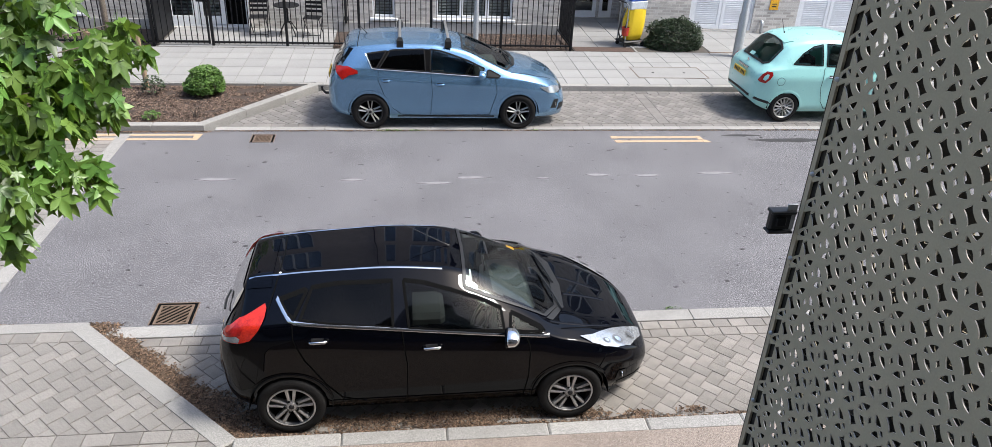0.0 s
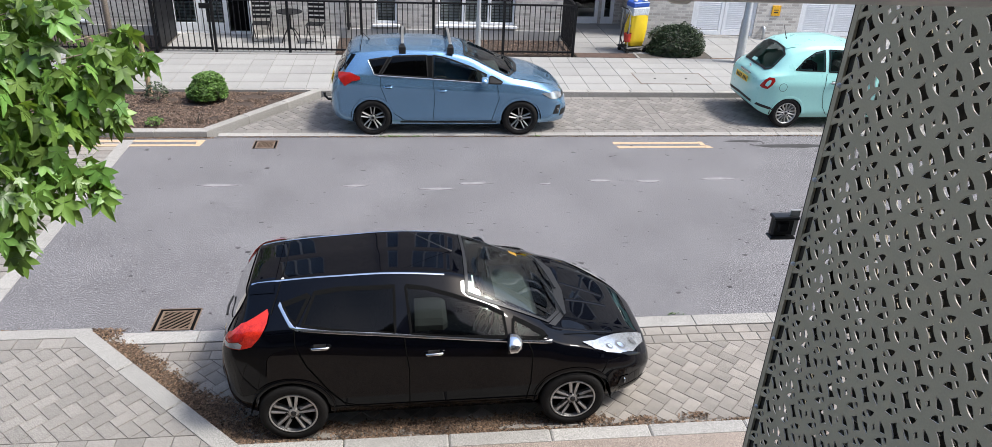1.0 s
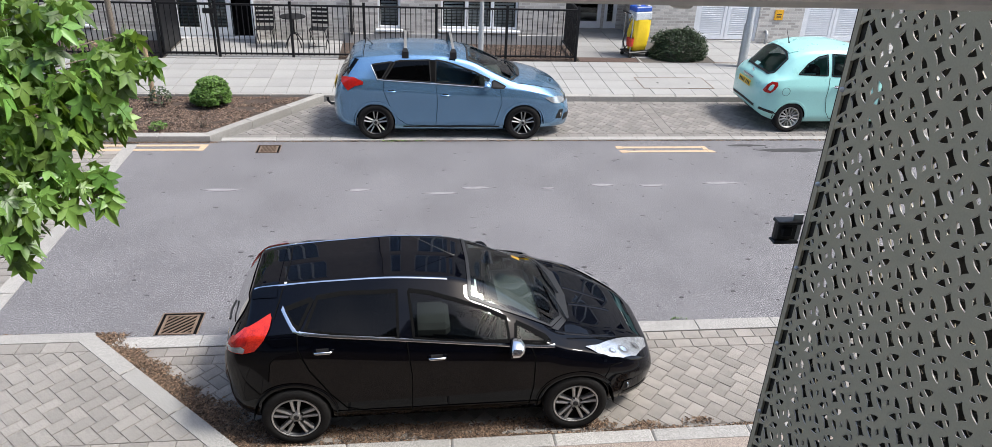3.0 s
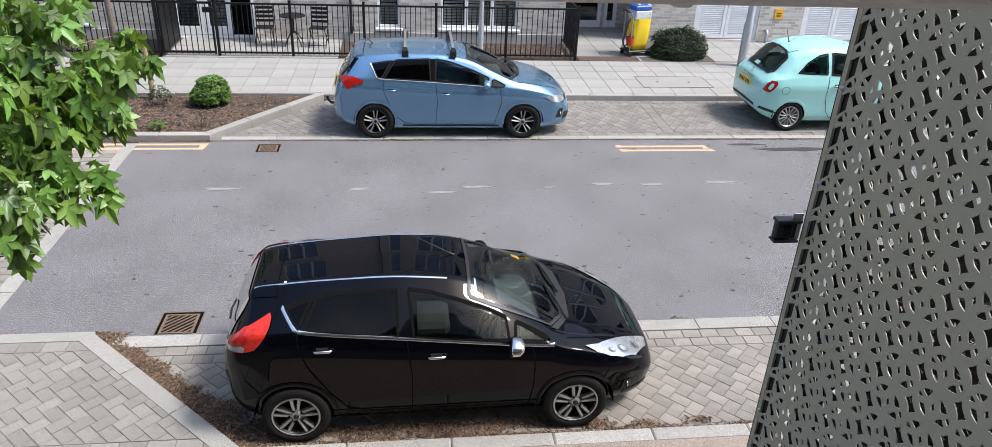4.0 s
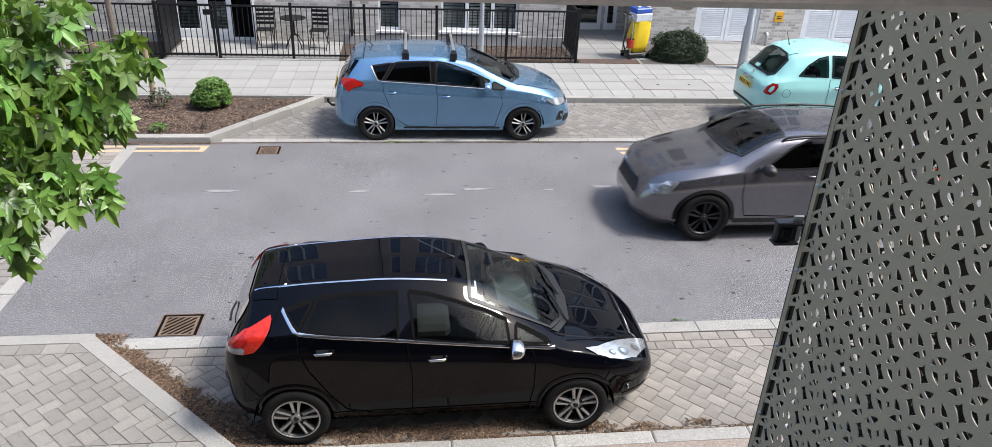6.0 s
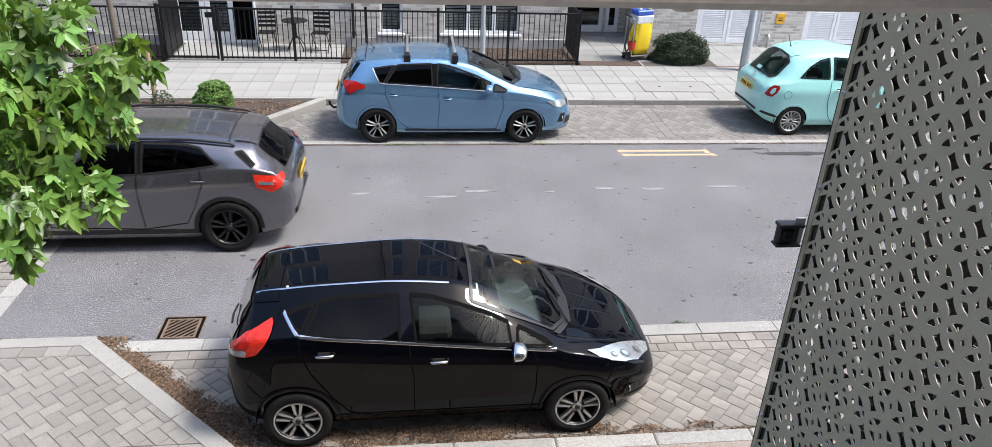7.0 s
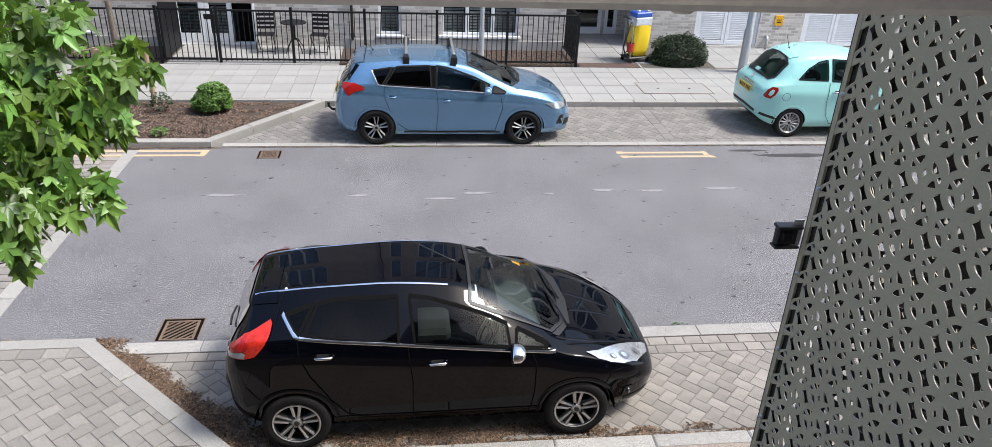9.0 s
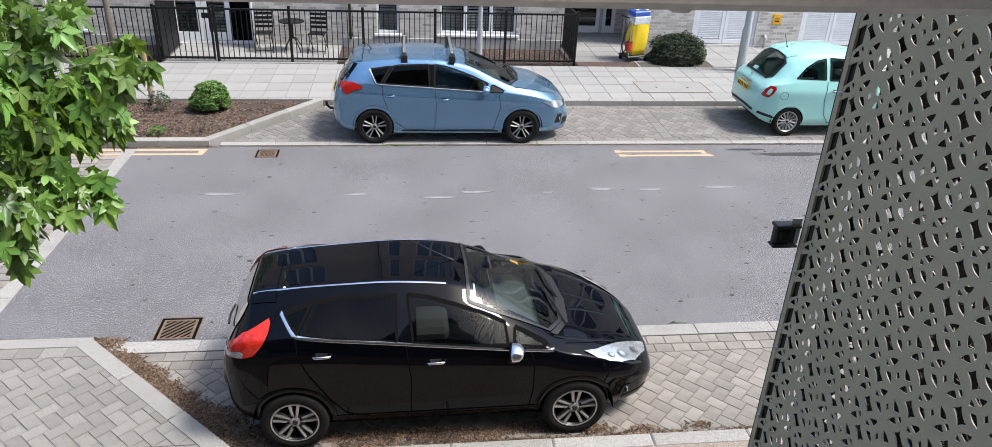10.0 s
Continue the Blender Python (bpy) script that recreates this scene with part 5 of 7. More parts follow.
def mint_city_car():
    spec = dict(length=3.546, wheel_r=0.29, arch=0.325, axles=(0.62, 2.92), half_track=0.80, tyre_w=0.185, crease=0.01,
                top=[(0, 0.78), (0.04, 0.92), (0.13, 1.01), (0.30, 1.19), (0.46, 1.37), (0.62, 1.495), (1.0, 1.585), (1.5, 1.60), (1.9, 1.55), (2.1, 1.48), (2.5, 1.17), (2.72, 1.05), (3.0, 0.98), (3.3, 0.85), (3.45, 0.72), (3.52, 0.6), (3.546, 0.5)],
                bottom=[(0, 0.40), (0.12, 0.30), (0.4, 0.22), (1, 0.2), (2.9, 0.2), (3.45, 0.22), (3.546, 0.3)],
                belt=[(0, 0.86), (0.3, 1.0), (0.8, 1.03), (1.6, 1.02), (2.4, 0.98), (2.8, 0.93), (3.2, 0.82), (3.546, 0.5)],
                wide=[(0, 0.50), (0.05, 0.64), (0.16, 0.74), (0.4, 0.80), (0.9, 0.815), (2.6, 0.815), (3.0, 0.79), (3.3, 0.68), (3.47, 0.52), (3.546, 0.38)],
                roof=[(0, 0.42), (0.2, 0.50), (0.45, 0.53), (0.8, 0.56), (1.5, 0.58), (2.1, 0.56), (2.5, 0.62), (2.8, 0.64), (3.2, 0.56), (3.546, 0.3)])
    c = Car(spec)
    car = thing("city_car", "pale mint green three-door city car parked in a paved bay", "car", pose(6.68, 13.885, 0.0, 0, 0, 0), "parked cars")
    panes = [("quarter", [(0.66, 1.115), (0.84, 1.30), (1.04, 1.42), (1.22, 1.46), (1.24, 1.10)], CLEAR_GLASS),
             ("front", [(1.32, 1.09), (1.31, 1.47), (1.7, 1.45), (1.98, 1.37), (2.3, 1.13), (2.32, 1.05)], CLEAR_GLASS)]
    side_windows(c, None, panes)
    screen = [(2.08, -0.50), (2.04, 0), (2.08, 0.50), (2.5, 0.60), (2.68, 0.36), (2.70, 0), (2.68, -0.36), (2.5, -0.60)]
    back = [(0.20, -0.44), (0.28, -0.52), (0.50, -0.50), (0.545, -0.3), (0.56, 0), (0.545, 0.3), (0.50, 0.50), (0.28, 0.52), (0.20, 0.44), (0.18, 0)]
    c.holes += [("t", shrink(screen, 0.06)), ("t", shrink(back, 0.04))]
    body = car_common(car, c, PAINT_MINT, spec, "multi", ALLOY)
    add_panes(c, body, panes, 0.018)
    part("windscreen", c.patch(screen, "t", 0.006), SCREEN_GLASS, body)
    rw = part("rear_window", c.patch(back, "t", 0.006), CLEAR_GLASS, body)
    part("window_seal", c.strip(back + back[:1], 0.03, "t", 0.008, 0.003), PLASTIC, rw)
    part("window_sticker", c.patch([(0.20, 0.02), (0.25, 0.02), (0.25, 0.20), (0.20, 0.20)], "t", 0.008), PAINT_MINT, rw)
    for sd in ("r", "l"):
        s = -1 if sd == "r" else 1
        for line in ([(1.28, 1.06), (1.26, 0.7), (1.32, 0.42), (1.42, 0.28), (2.5, 0.27)],):
            part("panel_gap", c.strip(line, 0.009, sd, 0.005), DARK, body)
        part("tail_lamp", c.patch([(0.06, 0.79), (0.075, 0.83), (0.12, 0.91), (0.19, 0.965), (0.275, 0.965), (0.285, 0.91), (0.24, 0.83), (0.17, 0.755), (0.09, 0.765)], sd, 0.012, 0.03), RED_LENS, body, "red ring tail lamp")
        part("lamp_centre", c.patch([(0.125, 0.82), (0.15, 0.88), (0.19, 0.92), (0.225, 0.915), (0.205, 0.85), (0.165, 0.80)], sd, 0.018, 0.03), PAINT_MINT, body)
        if sd == "r":
            ring = [(0.45 + 0.075 * math.cos(t), 0.80 + 0.075 * math.sin(t)) for t in np.linspace(0, 2 * math.pi, 20)]
            part("fuel_flap_gap", c.strip(ring, 0.007, sd, 0.002), PLASTIC, body)
        part("door_mirror", mirror_geo(s), PAINT_MINT, body, smooth=True, m=pose(2.28, s * 0.92, 1.08, 0, 0, s * 6))
        part("mirror_arm", Geo().tube([(2.32, s * 0.76, 1.05), (2.30, s * 0.88, 1.05)], 0.028, 8), PLASTIC, body)
        part("bumper_trim", c.strip([(0.05, 0.44), (0.22, 0.40), (0.34, 0.37)], 0.05, sd, 0.004, 0.01), PLASTIC, body)
        part("headlamp", c.patch([(3.2, 0.66), (3.3, 0.64), (3.36, 0.72), (3.28, 0.80), (3.18, 0.76)], sd, 0.006, 0.05, 0.008), WHITE_LENS, body)
    part("bumper_trim", c.strip([(-0.5, 0.45), (0, 0.46), (0.5, 0.45)], 0.05, "b", 0.004, 0.012), PLASTIC, body)
    handles(c, body, [(1.36, 0.90)], CHROME, PAINT_MINT)
    number_plate(car, pose(-0.035, 0, 0.80, -6, 0, -90), PLATE_Y)
    part("plate_garnish", c.strip([(-0.22, 0.90), (0.22, 0.90)], 0.035, "b", 0.006, 0.02), CHROME, body)
    bd = c.project(0.0, 1.0, "b", 0.006)
    part("round_badge", Geo().lathe([(0.04, -0.004), (0.036, -0.014), (0.001, -0.016)], 16, "x", bd), CHROME, body)
    an = c.project(0.72, 0.0, "t", 0)
    part("roof_aerial", Geo().tube([an, an + Vector((-0.01, 0, 0.03)), an + Vector((-0.10, 0, 0.26))], [0.02, 0.008, 0.004], 8), PLASTIC, body)
    sp = part("roof_spoiler", c.patch([(0.56, -0.40), (0.70, -0.46), (0.70, 0.46), (0.56, 0.40)], "t", 0.004, 0.08, 0.012), PAINT_MINT, body)
    interior(car, c, 2.4, 1.45, 0.34, rear=False)
    return car


def grey_crossover():
    spec = dict(length=4.42, tuck=0.03, wheel_r=0.355, arch=0.405, axles=(0.82, 3.52), half_track=0.895, tyre_w=0.225, crease=0.022, arch_mat=PLASTIC,
                top=[(0, 0.84), (0.03, 0.95), (0.10, 1.03), (0.32, 1.23), (0.50, 1.40), (0.85, 1.46), (1.4, 1.515), (2.0, 1.52), (2.4, 1.485), (2.6, 1.45), (3.0, 1.27), (3.3, 1.13), (3.5, 1.085), (3.9, 0.99), (4.2, 0.87), (4.33, 0.76), (4.4, 0.62), (4.42, 0.5)],
                bottom=[(0, 0.42), (0.15, 0.30), (0.5, 0.22), (1, 0.19), (3.3, 0.19), (4.0, 0.21), (4.35, 0.25), (4.42, 0.32)],
                belt=[(0, 1.0), (0.5, 1.13), (0.9, 1.13), (1.6, 1.07), (2.4, 1.04), (3.1, 1.0), (3.6, 0.94), (4.1, 0.82), (4.42, 0.5)],
                wide=[(0, 0.62), (0.06, 0.76), (0.2, 0.85), (0.6, 0.895), (1.0, 0.90), (3.3, 0.90), (3.7, 0.885), (4.1, 0.80), (4.3, 0.66), (4.39, 0.54), (4.42, 0.42)],
                roof=[(0, 0.52), (0.4, 0.60), (0.8, 0.65), (1.6, 0.67), (2.5, 0.66), (3.0, 0.71), (3.4, 0.74), (3.7, 0.70), (4.1, 0.60), (4.3, 0.5), (4.42, 0.34)])
    c = Car(spec)
    car = thing("crossover_car", "dark grey metallic crossover car driving along the road", "car", pose(60, 9.75, 0, 0, 0, 180))
    panes = [("rear", [(0.88, 1.182), (1.09, 1.365), (1.24, 1.398), (1.50, 1.415), (1.76, 1.42), (1.78, 1.085), (1.25, 1.135)], PRIVACY),
             ("quarter", [(0.68, 1.305), (0.60, 1.31), (0.44, 1.175), (0.48, 1.15)], PRIVACY),
             ("front", [(1.84, 1.08), (1.83, 1.425), (2.01, 1.425), (2.18, 1.40), (2.40, 1.31), (2.73, 1.09), (2.70, 1.055), (2.38, 1.055)], PRIVACY)]
    side_windows(c, None, panes)
    screen = [(2.45, -0.56), (2.40, 0), (2.45, 0.56), (3.05, 0.66), (3.17, 0.40), (3.2, 0), (3.17, -0.40), (3.05, -0.66)]
    back = [(0.12, -0.50), (0.43, -0.48), (0.445, 0), (0.43, 0.48), (0.12, 0.50), (0.10, 0)]
    c.holes += [("t", shrink(screen, 0.06))]
    body = car_common(car, c, PAINT_GREY, spec, "black", ALLOY_DARK)
    add_panes(c, body, panes)
    for sd in ("r", "l"):
        part("pillar_trim", c.patch([(1.77, 1.085), (1.85, 1.08), (1.84, 1.425), (1.75, 1.42)], sd, 0.005), DARK, body)
    part("windscreen", c.patch(screen, "t", 0.006), SCREEN_GLASS, body)
    part("screen_border", c.strip(screen + screen[:1], 0.03, "t", 0.008, 0.002), PLASTIC, body)
    part("rear_window", c.patch(back, "t", 0.006), PRIVACY, body)
    for sd in ("r", "l"):
        s = -1 if sd == "r" else 1
        for line in ([(1.85, 1.07), (1.86, 0.7), (1.84, 0.36)], [(1.1, 1.12), (1.08, 0.95), (1.2, 0.66), (1.32, 0.42), (1.84, 0.34)], [(3.05, 1.0), (3.04, 0.7), (2.95, 0.38), (1.84, 0.34)]):
            part("panel_gap", c.strip(line, 0.010, sd, 0.005), DARK, body)
        part("sill_trim", c.strip([(1.2, 0.30), (3.1, 0.30)], 0.07, sd, 0.003, 0.01), PLASTIC, body)
        part("tail_lamp", c.patch([(0.46, 1.075), (0.15, 1.03), (0.11, 0.98), (0.14, 0.90), (0.25, 0.83), (0.43, 0.91)], sd, 0.014, 0.03), BRIGHT_RED, body, "red tail lamp")
        part("lamp_segment", c.patch([(0.40, 0.99), (0.24, 0.965), (0.22, 0.93), (0.40, 0.945)], sd, 0.019, 0.03), WHITE_LENS, body, "clear lamp band")
        part("headlamp", c.patch([(3.92, 0.86), (4.06, 0.85), (4.26, 0.74), (4.24, 0.66), (4.05, 0.70)], sd, 0.006, 0.05, 0.008), WHITE_LENS, body, "clear headlamp")
        part("door_mirror", mirror_geo(s), PLASTIC, body, smooth=True, m=pose(2.80, s * 1.0, 1.10, 0, 0, s * 6))
        part("mirror_arm", Geo().tube([(2.86, s * 0.84, 1.06), (2.82, s * 0.96, 1.07)], 0.03, 8), PLASTIC, body)
        rail = [c.project(x, s * c.c["roof"](x) * 0.96, "t", 0.035) for x in (0.75, 1.2, 1.7, 2.2, 2.45)]
        part("roof_rail", Geo().tube([rail[0] - Vector((0.05, 0, 0.04))] + rail + [rail[-1] + Vector((0.06, 0, -0.05))], 0.018, 8), PLASTIC, body, smooth=True)
    handles(c, body, [(1.05, 1.0), (2.0, 0.965)], PAINT_GREY, PAINT_GREY)
    part("roof_spoiler", c.patch([(0.45, -0.50), (0.70, -0.54), (0.70, 0.54), (0.45, 0.50)], "t", 0.004, 0.08, 0.02), PAINT_GREY, body)
    part("rear_bumper_lip", c.strip([(-0.6, 0.45), (0, 0.43), (0.6, 0.45)], 0.10, "b", 0.004, 0.02), PLASTIC, body)
    part("tailgate_gap", c.strip([(0.77, -0.58), (0.775, 0), (0.77, 0.58)], 0.012, "t", 0.002), DARK, body)
    part("front_grille", c.patch([(-0.4, 0.55), (0.4, 0.55), (0.35, 0.72), (-0.35, 0.72)], "f", 0.006), PLASTIC, body)
    number_plate(car, pose(-0.03, 0, 0.80, 0, 0, -90), PLATE_Y)
    interior(car, c, 3.0, 2.0, 0.4)
    return car


black_hatchback()
blue_hatchback()
mint_city_car()
CROSSOVER = grey_crossover()


# ---- railings, poles and fixtures across the road ----
def railing_bay(x0, x1, y, parent, gate=False):
    for z in (0.16, 1.26):
        part("rail", Geo().box(x0, y - 0.02, z, x1, y + 0.02, z + 0.04 if not gate else z + 0.05, 0.004), BLACK_STEEL, parent)
    n = max(1, round((x1 - x0) / 0.118))
    global BAR_MESH
    for k in range(1, n):
        part("bar", BAR_MESH, BLACK_STEEL, parent, m=pose(x0 + (x1 - x0) * k / n, y, 0.14))


BAR_MESH = Geo().box(-0.009, -0.009, 0, 0.009, 0.009, 1.14).mesh("bar")
POST_MESH = Geo().box(-0.03, -0.03, 0, 0.03, 0.03, 1.29, 0.004).box(-0.034, -0.034, 1.29, 0.034, 0.034, 1.305, 0.004).mesh("post")


def railings():
    f = thing("railings", "black painted steel railings along the patio", "railings")
    xs = [-12.2, -10.5, -8.8, -7.1, -5.45]
    for a, b in zip(xs, xs[1:]):
        railing_bay(a, b, 17.78, f)
    for a, b in ((-4.16, -2.52), (-2.52, -0.88), (-0.88, 0.77), (0.77, 2.42), (2.42, 4.12)):
        railing_bay(a, b, 17.78, f)
    for x in xs + [-4.16, -2.52, -0.88, 0.77, 2.42, 4.12]:
        part("post", POST_MESH, BLACK_STEEL, f, m=pose(x, 17.78, 0.06))
    for x in (4.12, -5.45):
        for z in (0.16, 1.26):
            part("rail", Geo().box(x - 0.02, 17.82, z, x + 0.02, 19.38, z + 0.04), BLACK_STEEL, f)
        for k in range(1, 16):
            part("bar", BAR_MESH, BLACK_STEEL, f, m=pose(x, 17.80 + 1.56 * k / 16, 0.14))
    g = thing("garden_gate", "black steel gate in the railings with a latch", "gate")
    railing_bay(-5.36, -4.24, 17.78, g, True)
    for x in (-5.36, -4.24):
        part("stile", Geo().box(x - 0.022, 17.758, 0.14, x + 0.022, 17.802, 1.31, 0.004), BLACK_STEEL, g)
    part("latch", Geo().box(-4.42, 17.73, 1.08, -4.18, 17.76, 1.20, 0.01), BLACK_STEEL, g)
    part("privacy_screen", Geo().box(-5.40, 17.84, 0.12, -5.39, 19.3, 1.5), BLACK_STEEL, g)


railings()


def pole(name, x, y, r, h, z0, label, lamp=True):
    p = thing(name, label, "lamp post", pose(x, y, z0))
    part("shaft", Geo().lathe([(r * 1.25, 0), (r * 1.25, 1.0), (r, 1.05), (r * 0.75, h)], 20, "z"), GALV, p, smooth=True)
    if not lamp:
        part("cap", Geo().lathe([(r * 0.78, h), (r * 0.6, h + 0.02), (0.001, h + 0.025)], 20, "z"), GALV, p, smooth=True)
        return
    part("arm", Geo().tube([(0, 0, h - 0.05), (0, -0.5, h + 0.1), (0, -1.0, h + 0.12)], 0.03, 8), GALV, p)
    part("lantern", Geo().box(-0.12, -1.5, h + 0.08, 0.12, -0.95, h + 0.17, 0.03), GALV, p)


pole("street_lamp", 8.14, 17.32, 0.085, 6.5, 0.1, "galvanised steel street lamp post on the pavement")
pole("sign_post", 1.74, 17.0, 0.05, 2.9, 0.1, "slim galvanised steel post on the pavement", lamp=False)


def drain_pipe():
    d = thing("drainpipe", "black cast drainpipe on the brick wall", "drainpipe")
    part("pipe", Geo().tube([(-1.27, 19.33, 0.28), (-1.27, 19.33, 12.0)], 0.034, 12), PLASTIC, d)
    for z in (0.35, 1.2):
        part("collar", Geo().lathe([(0.05, z), (0.05, z + 0.09)], 12, "z", (-1.27, 19.33, 0)), PLASTIC, d)


drain_pipe()
sg = thing("wall_sign", "small orange-yellow notice on the brick wall", "sign")
part("plate", Geo().box(9.92, 19.68, 0.73, 10.16, 19.70, 1.0, 0.003), SIGN_YELLOW, sg)
part("text_bar", Geo().box(9.98, 19.676, 0.80, 10.10, 19.681, 0.83), INK, sg)
part("text_bar", Geo().box(9.97, 19.676, 0.87, 10.11, 19.681, 0.89), INK, sg)
tp = thing("outlet_pipe", "dark outlet pipe on the wall", "pipe")
part("elbow", Geo().tube([(9.76, 19.70, 0.42), (9.76, 19.62, 0.42), (9.76, 19.6, 0.36), (9.76, 19.6, 0.12)], 0.04, 10), GALV, tp, smooth=True)
rs = thing("red_sign", "small dark red notice in the entrance recess", "sign")
part("plate", Geo().box(6.17, 20.5, 0.95, 6.20, 20.8, 1.3, 0.003), RED_PLASTIC, rs)
tagged(part("doormat", Geo().box(4.22, 17.64, 0.09, 5.69, 18.02, 0.105, 0.004), MAT_BROWN), "brown recessed entrance mat", "mat")


def cleaning_cart():
    c = thing("cleaning_cart", "cleaning trolley with a yellow bag and blue tray", "trolley", pose(5.72, 18.26, 0.1, 0, 0, 18))
    part("base", Geo().box(-0.30, -0.20, 0.10, 0.30, 0.22, 0.15, 0.02), PLASTIC, c)
    bag = Geo()
    v, f, n = [], [], 28
    for z, sx, sy in ((0.16, 0.20, 0.14), (0.3, 0.235, 0.165), (0.55, 0.25, 0.18), (0.8, 0.24, 0.175), (0.92, 0.235, 0.17)):
        for i in range(n):
            t = 2 * math.pi * i / n
            k = 1 + 0.05 * math.sin(5 * t + z * 4) + 0.03 * math.sin(9 * t)
            px, py = math.copysign(abs(math.cos(t)) ** 0.5, math.cos(t)), math.copysign(abs(math.sin(t)) ** 0.5, math.sin(t))
            v.append((px * sx * k + 0.05, py * sy * k, z))
    f = [(k * n + i, k * n + (i + 1) % n, (k + 1) * n + (i + 1) % n, (k + 1) * n + i) for k in range(4) for i in range(n)] + [tuple(range(n - 1, -1, -1))]
    part("bag", bag.add(v, f), YELLOW_BAG, c, "creased yellow vinyl bag", True)
    part("bin", Geo().box(-0.19, -0.17, 0.90, 0.28, 0.17, 1.10, 0.02), GREY_PLASTIC, c, "pale grey tub")
    part("tray", Geo().box(-0.19, -0.16, 1.10, 0.27, 0.16, 1.22, 0.02), BLUE_PLASTIC, c, "blue plastic tray")
    part("cloth", Geo().box(-0.12, -0.10, 1.22, -0.03, -0.01, 1.27, 0.02), WHITE_PAPER, c)
    part("cloth", Geo().box(0.14, -0.12, 1.22, 0.24, 0.0, 1.26, 0.02), WHITE_PAPER, c)
    for y in (-0.17, 0.17):
        part("upright", Geo().tube([(-0.26, y, 0.14), (-0.26, y, 1.0), (-0.34, y, 1.08)], 0.014, 8), GALV, c)
    part("handle", Geo().tube([(-0.34, -0.17, 1.08), (-0.36, 0, 1.09), (-0.34, 0.17, 1.08)], 0.016, 8), PLASTIC, c)
    part("hose", Geo().tube([(-0.26, -0.1, 1.0), (-0.40, -0.14, 0.7), (-0.48, -0.16, 0.42), (-0.42, -0.16, 0.26), (-0.30, -0.15, 0.36), (-0.22, -0.14, 0.7)], 0.022, 8), PLASTIC, c, "black hose", True)
    part("bucket", Geo().lathe([(0.001, 0.3), (0.08, 0.3), (0.095, 0.5)], 16, "z", (-0.28, -0.16, 0)), RED_PLASTIC, c, "red bucket")
    for x in (-0.24, 0.26):
        for y in (-0.17, 0.18):
            part("castor", Geo().lathe([(0.001, y - 0.015), (0.05, y - 0.015), (0.05, y + 0.015), (0.001, y + 0.015)], 14, "y", (x, 0, 0.05)), PLASTIC, c)


cleaning_cart()


def folding_chair(m):
    c = thing("folding_chair", "dark green slatted folding chair on the patio", "chair", m, "patio chairs")
    for k in range(4):
        part("back_slat", Geo().box(-0.20, 0.20 + 0.01 * k, 0.52 + 0.10 * k, 0.20, 0.215 + 0.01 * k, 0.585 + 0.10 * k, 0.004), BLACK_STEEL, c)
    for k in range(5):
        part("seat_slat", Geo().box(-0.20, -0.20 + 0.08 * k, 0.44, 0.20, -0.14 + 0.08 * k, 0.455, 0.004), BLACK_STEEL, c)
    for s in (-0.20, 0.20):
        part("leg", Geo().tube([(s, -0.24, 0.0), (s, 0.20, 0.5), (s, 0.25, 0.92)], 0.012, 6), BLACK_STEEL, c)
        part("leg", Geo().tube([(s * 0.9, 0.26, 0.0), (s * 0.9, -0.20, 0.44)], 0.012, 6), BLACK_STEEL, c)
    part("stretcher", Geo().tube([(-0.2, -0.2, 0.06), (0.2, -0.2, 0.06)], 0.01, 6), BLACK_STEEL, c)


folding_chair(pose(-3.28, 18.75, 0.1, 0, 0, 4))
folding_chair(pose(-2.02, 18.75, 0.1, 0, 0, -6))
tb = thing("bistro_table", "small round black metal patio table", "table", pose(-2.62, 18.8, 0.1))
part("tabletop", Geo().lathe([(0.001, 0.70), (0.30, 0.70), (0.31, 0.712), (0.30, 0.725), (0.001, 0.725)], 32, "z"), BLACK_STEEL, tb)
part("stem", Geo().tube([(0, 0, 0.3), (0, 0, 0.7)], 0.03, 10), BLACK_STEEL, tb)
for k in range(4):
    a = math.pi / 4 + k * math.pi / 2
    part("leg", Geo().tube([(0, 0, 0.34), (0.10 * math.cos(a), 0.10 * math.sin(a), 0.3), (0.24 * math.cos(a), 0.24 * math.sin(a), 0.10), (0.27 * math.cos(a), 0.27 * math.sin(a), 0)], 0.013, 6), BLACK_STEEL, tb)


# ---- kerbs and markings ----
def kerb_run(name, a, b, width, z0, z1, label, length=0.915, side=1, mesh_mat=None):
    """Kerb stones from a to b; the body lies to the left of the way (side 1)."""
    k = thing(name, label, "kerb", kind="structure")
    a, b = Vector((*a, 0)), Vector((*b, 0))
    d = (b - a).normalized()
    n = Vector((-d.y, d.x, 0)) * side * width
    total = (b - a).length
    count = max(1, round(total / length))
    for i in range(count):
        p, q = a + d * (total * i / count + 0.003), a + d * (total * (i + 1) / count - 0.003)
        poly = [(p.x, p.y), (q.x, q.y), (q.x + n.x, q.y + n.y), (p.x + n.x, p.y + n.y)]
        if area(poly) < 0:
            poly.reverse()
        part("kerb_stone", Geo().prism(poly, z0, z1 + rng.uniform(-0.002, 0.002), 0.012 if z1 > 0.03 else 0.004), mesh_mat or GRANITE, k)
    return k


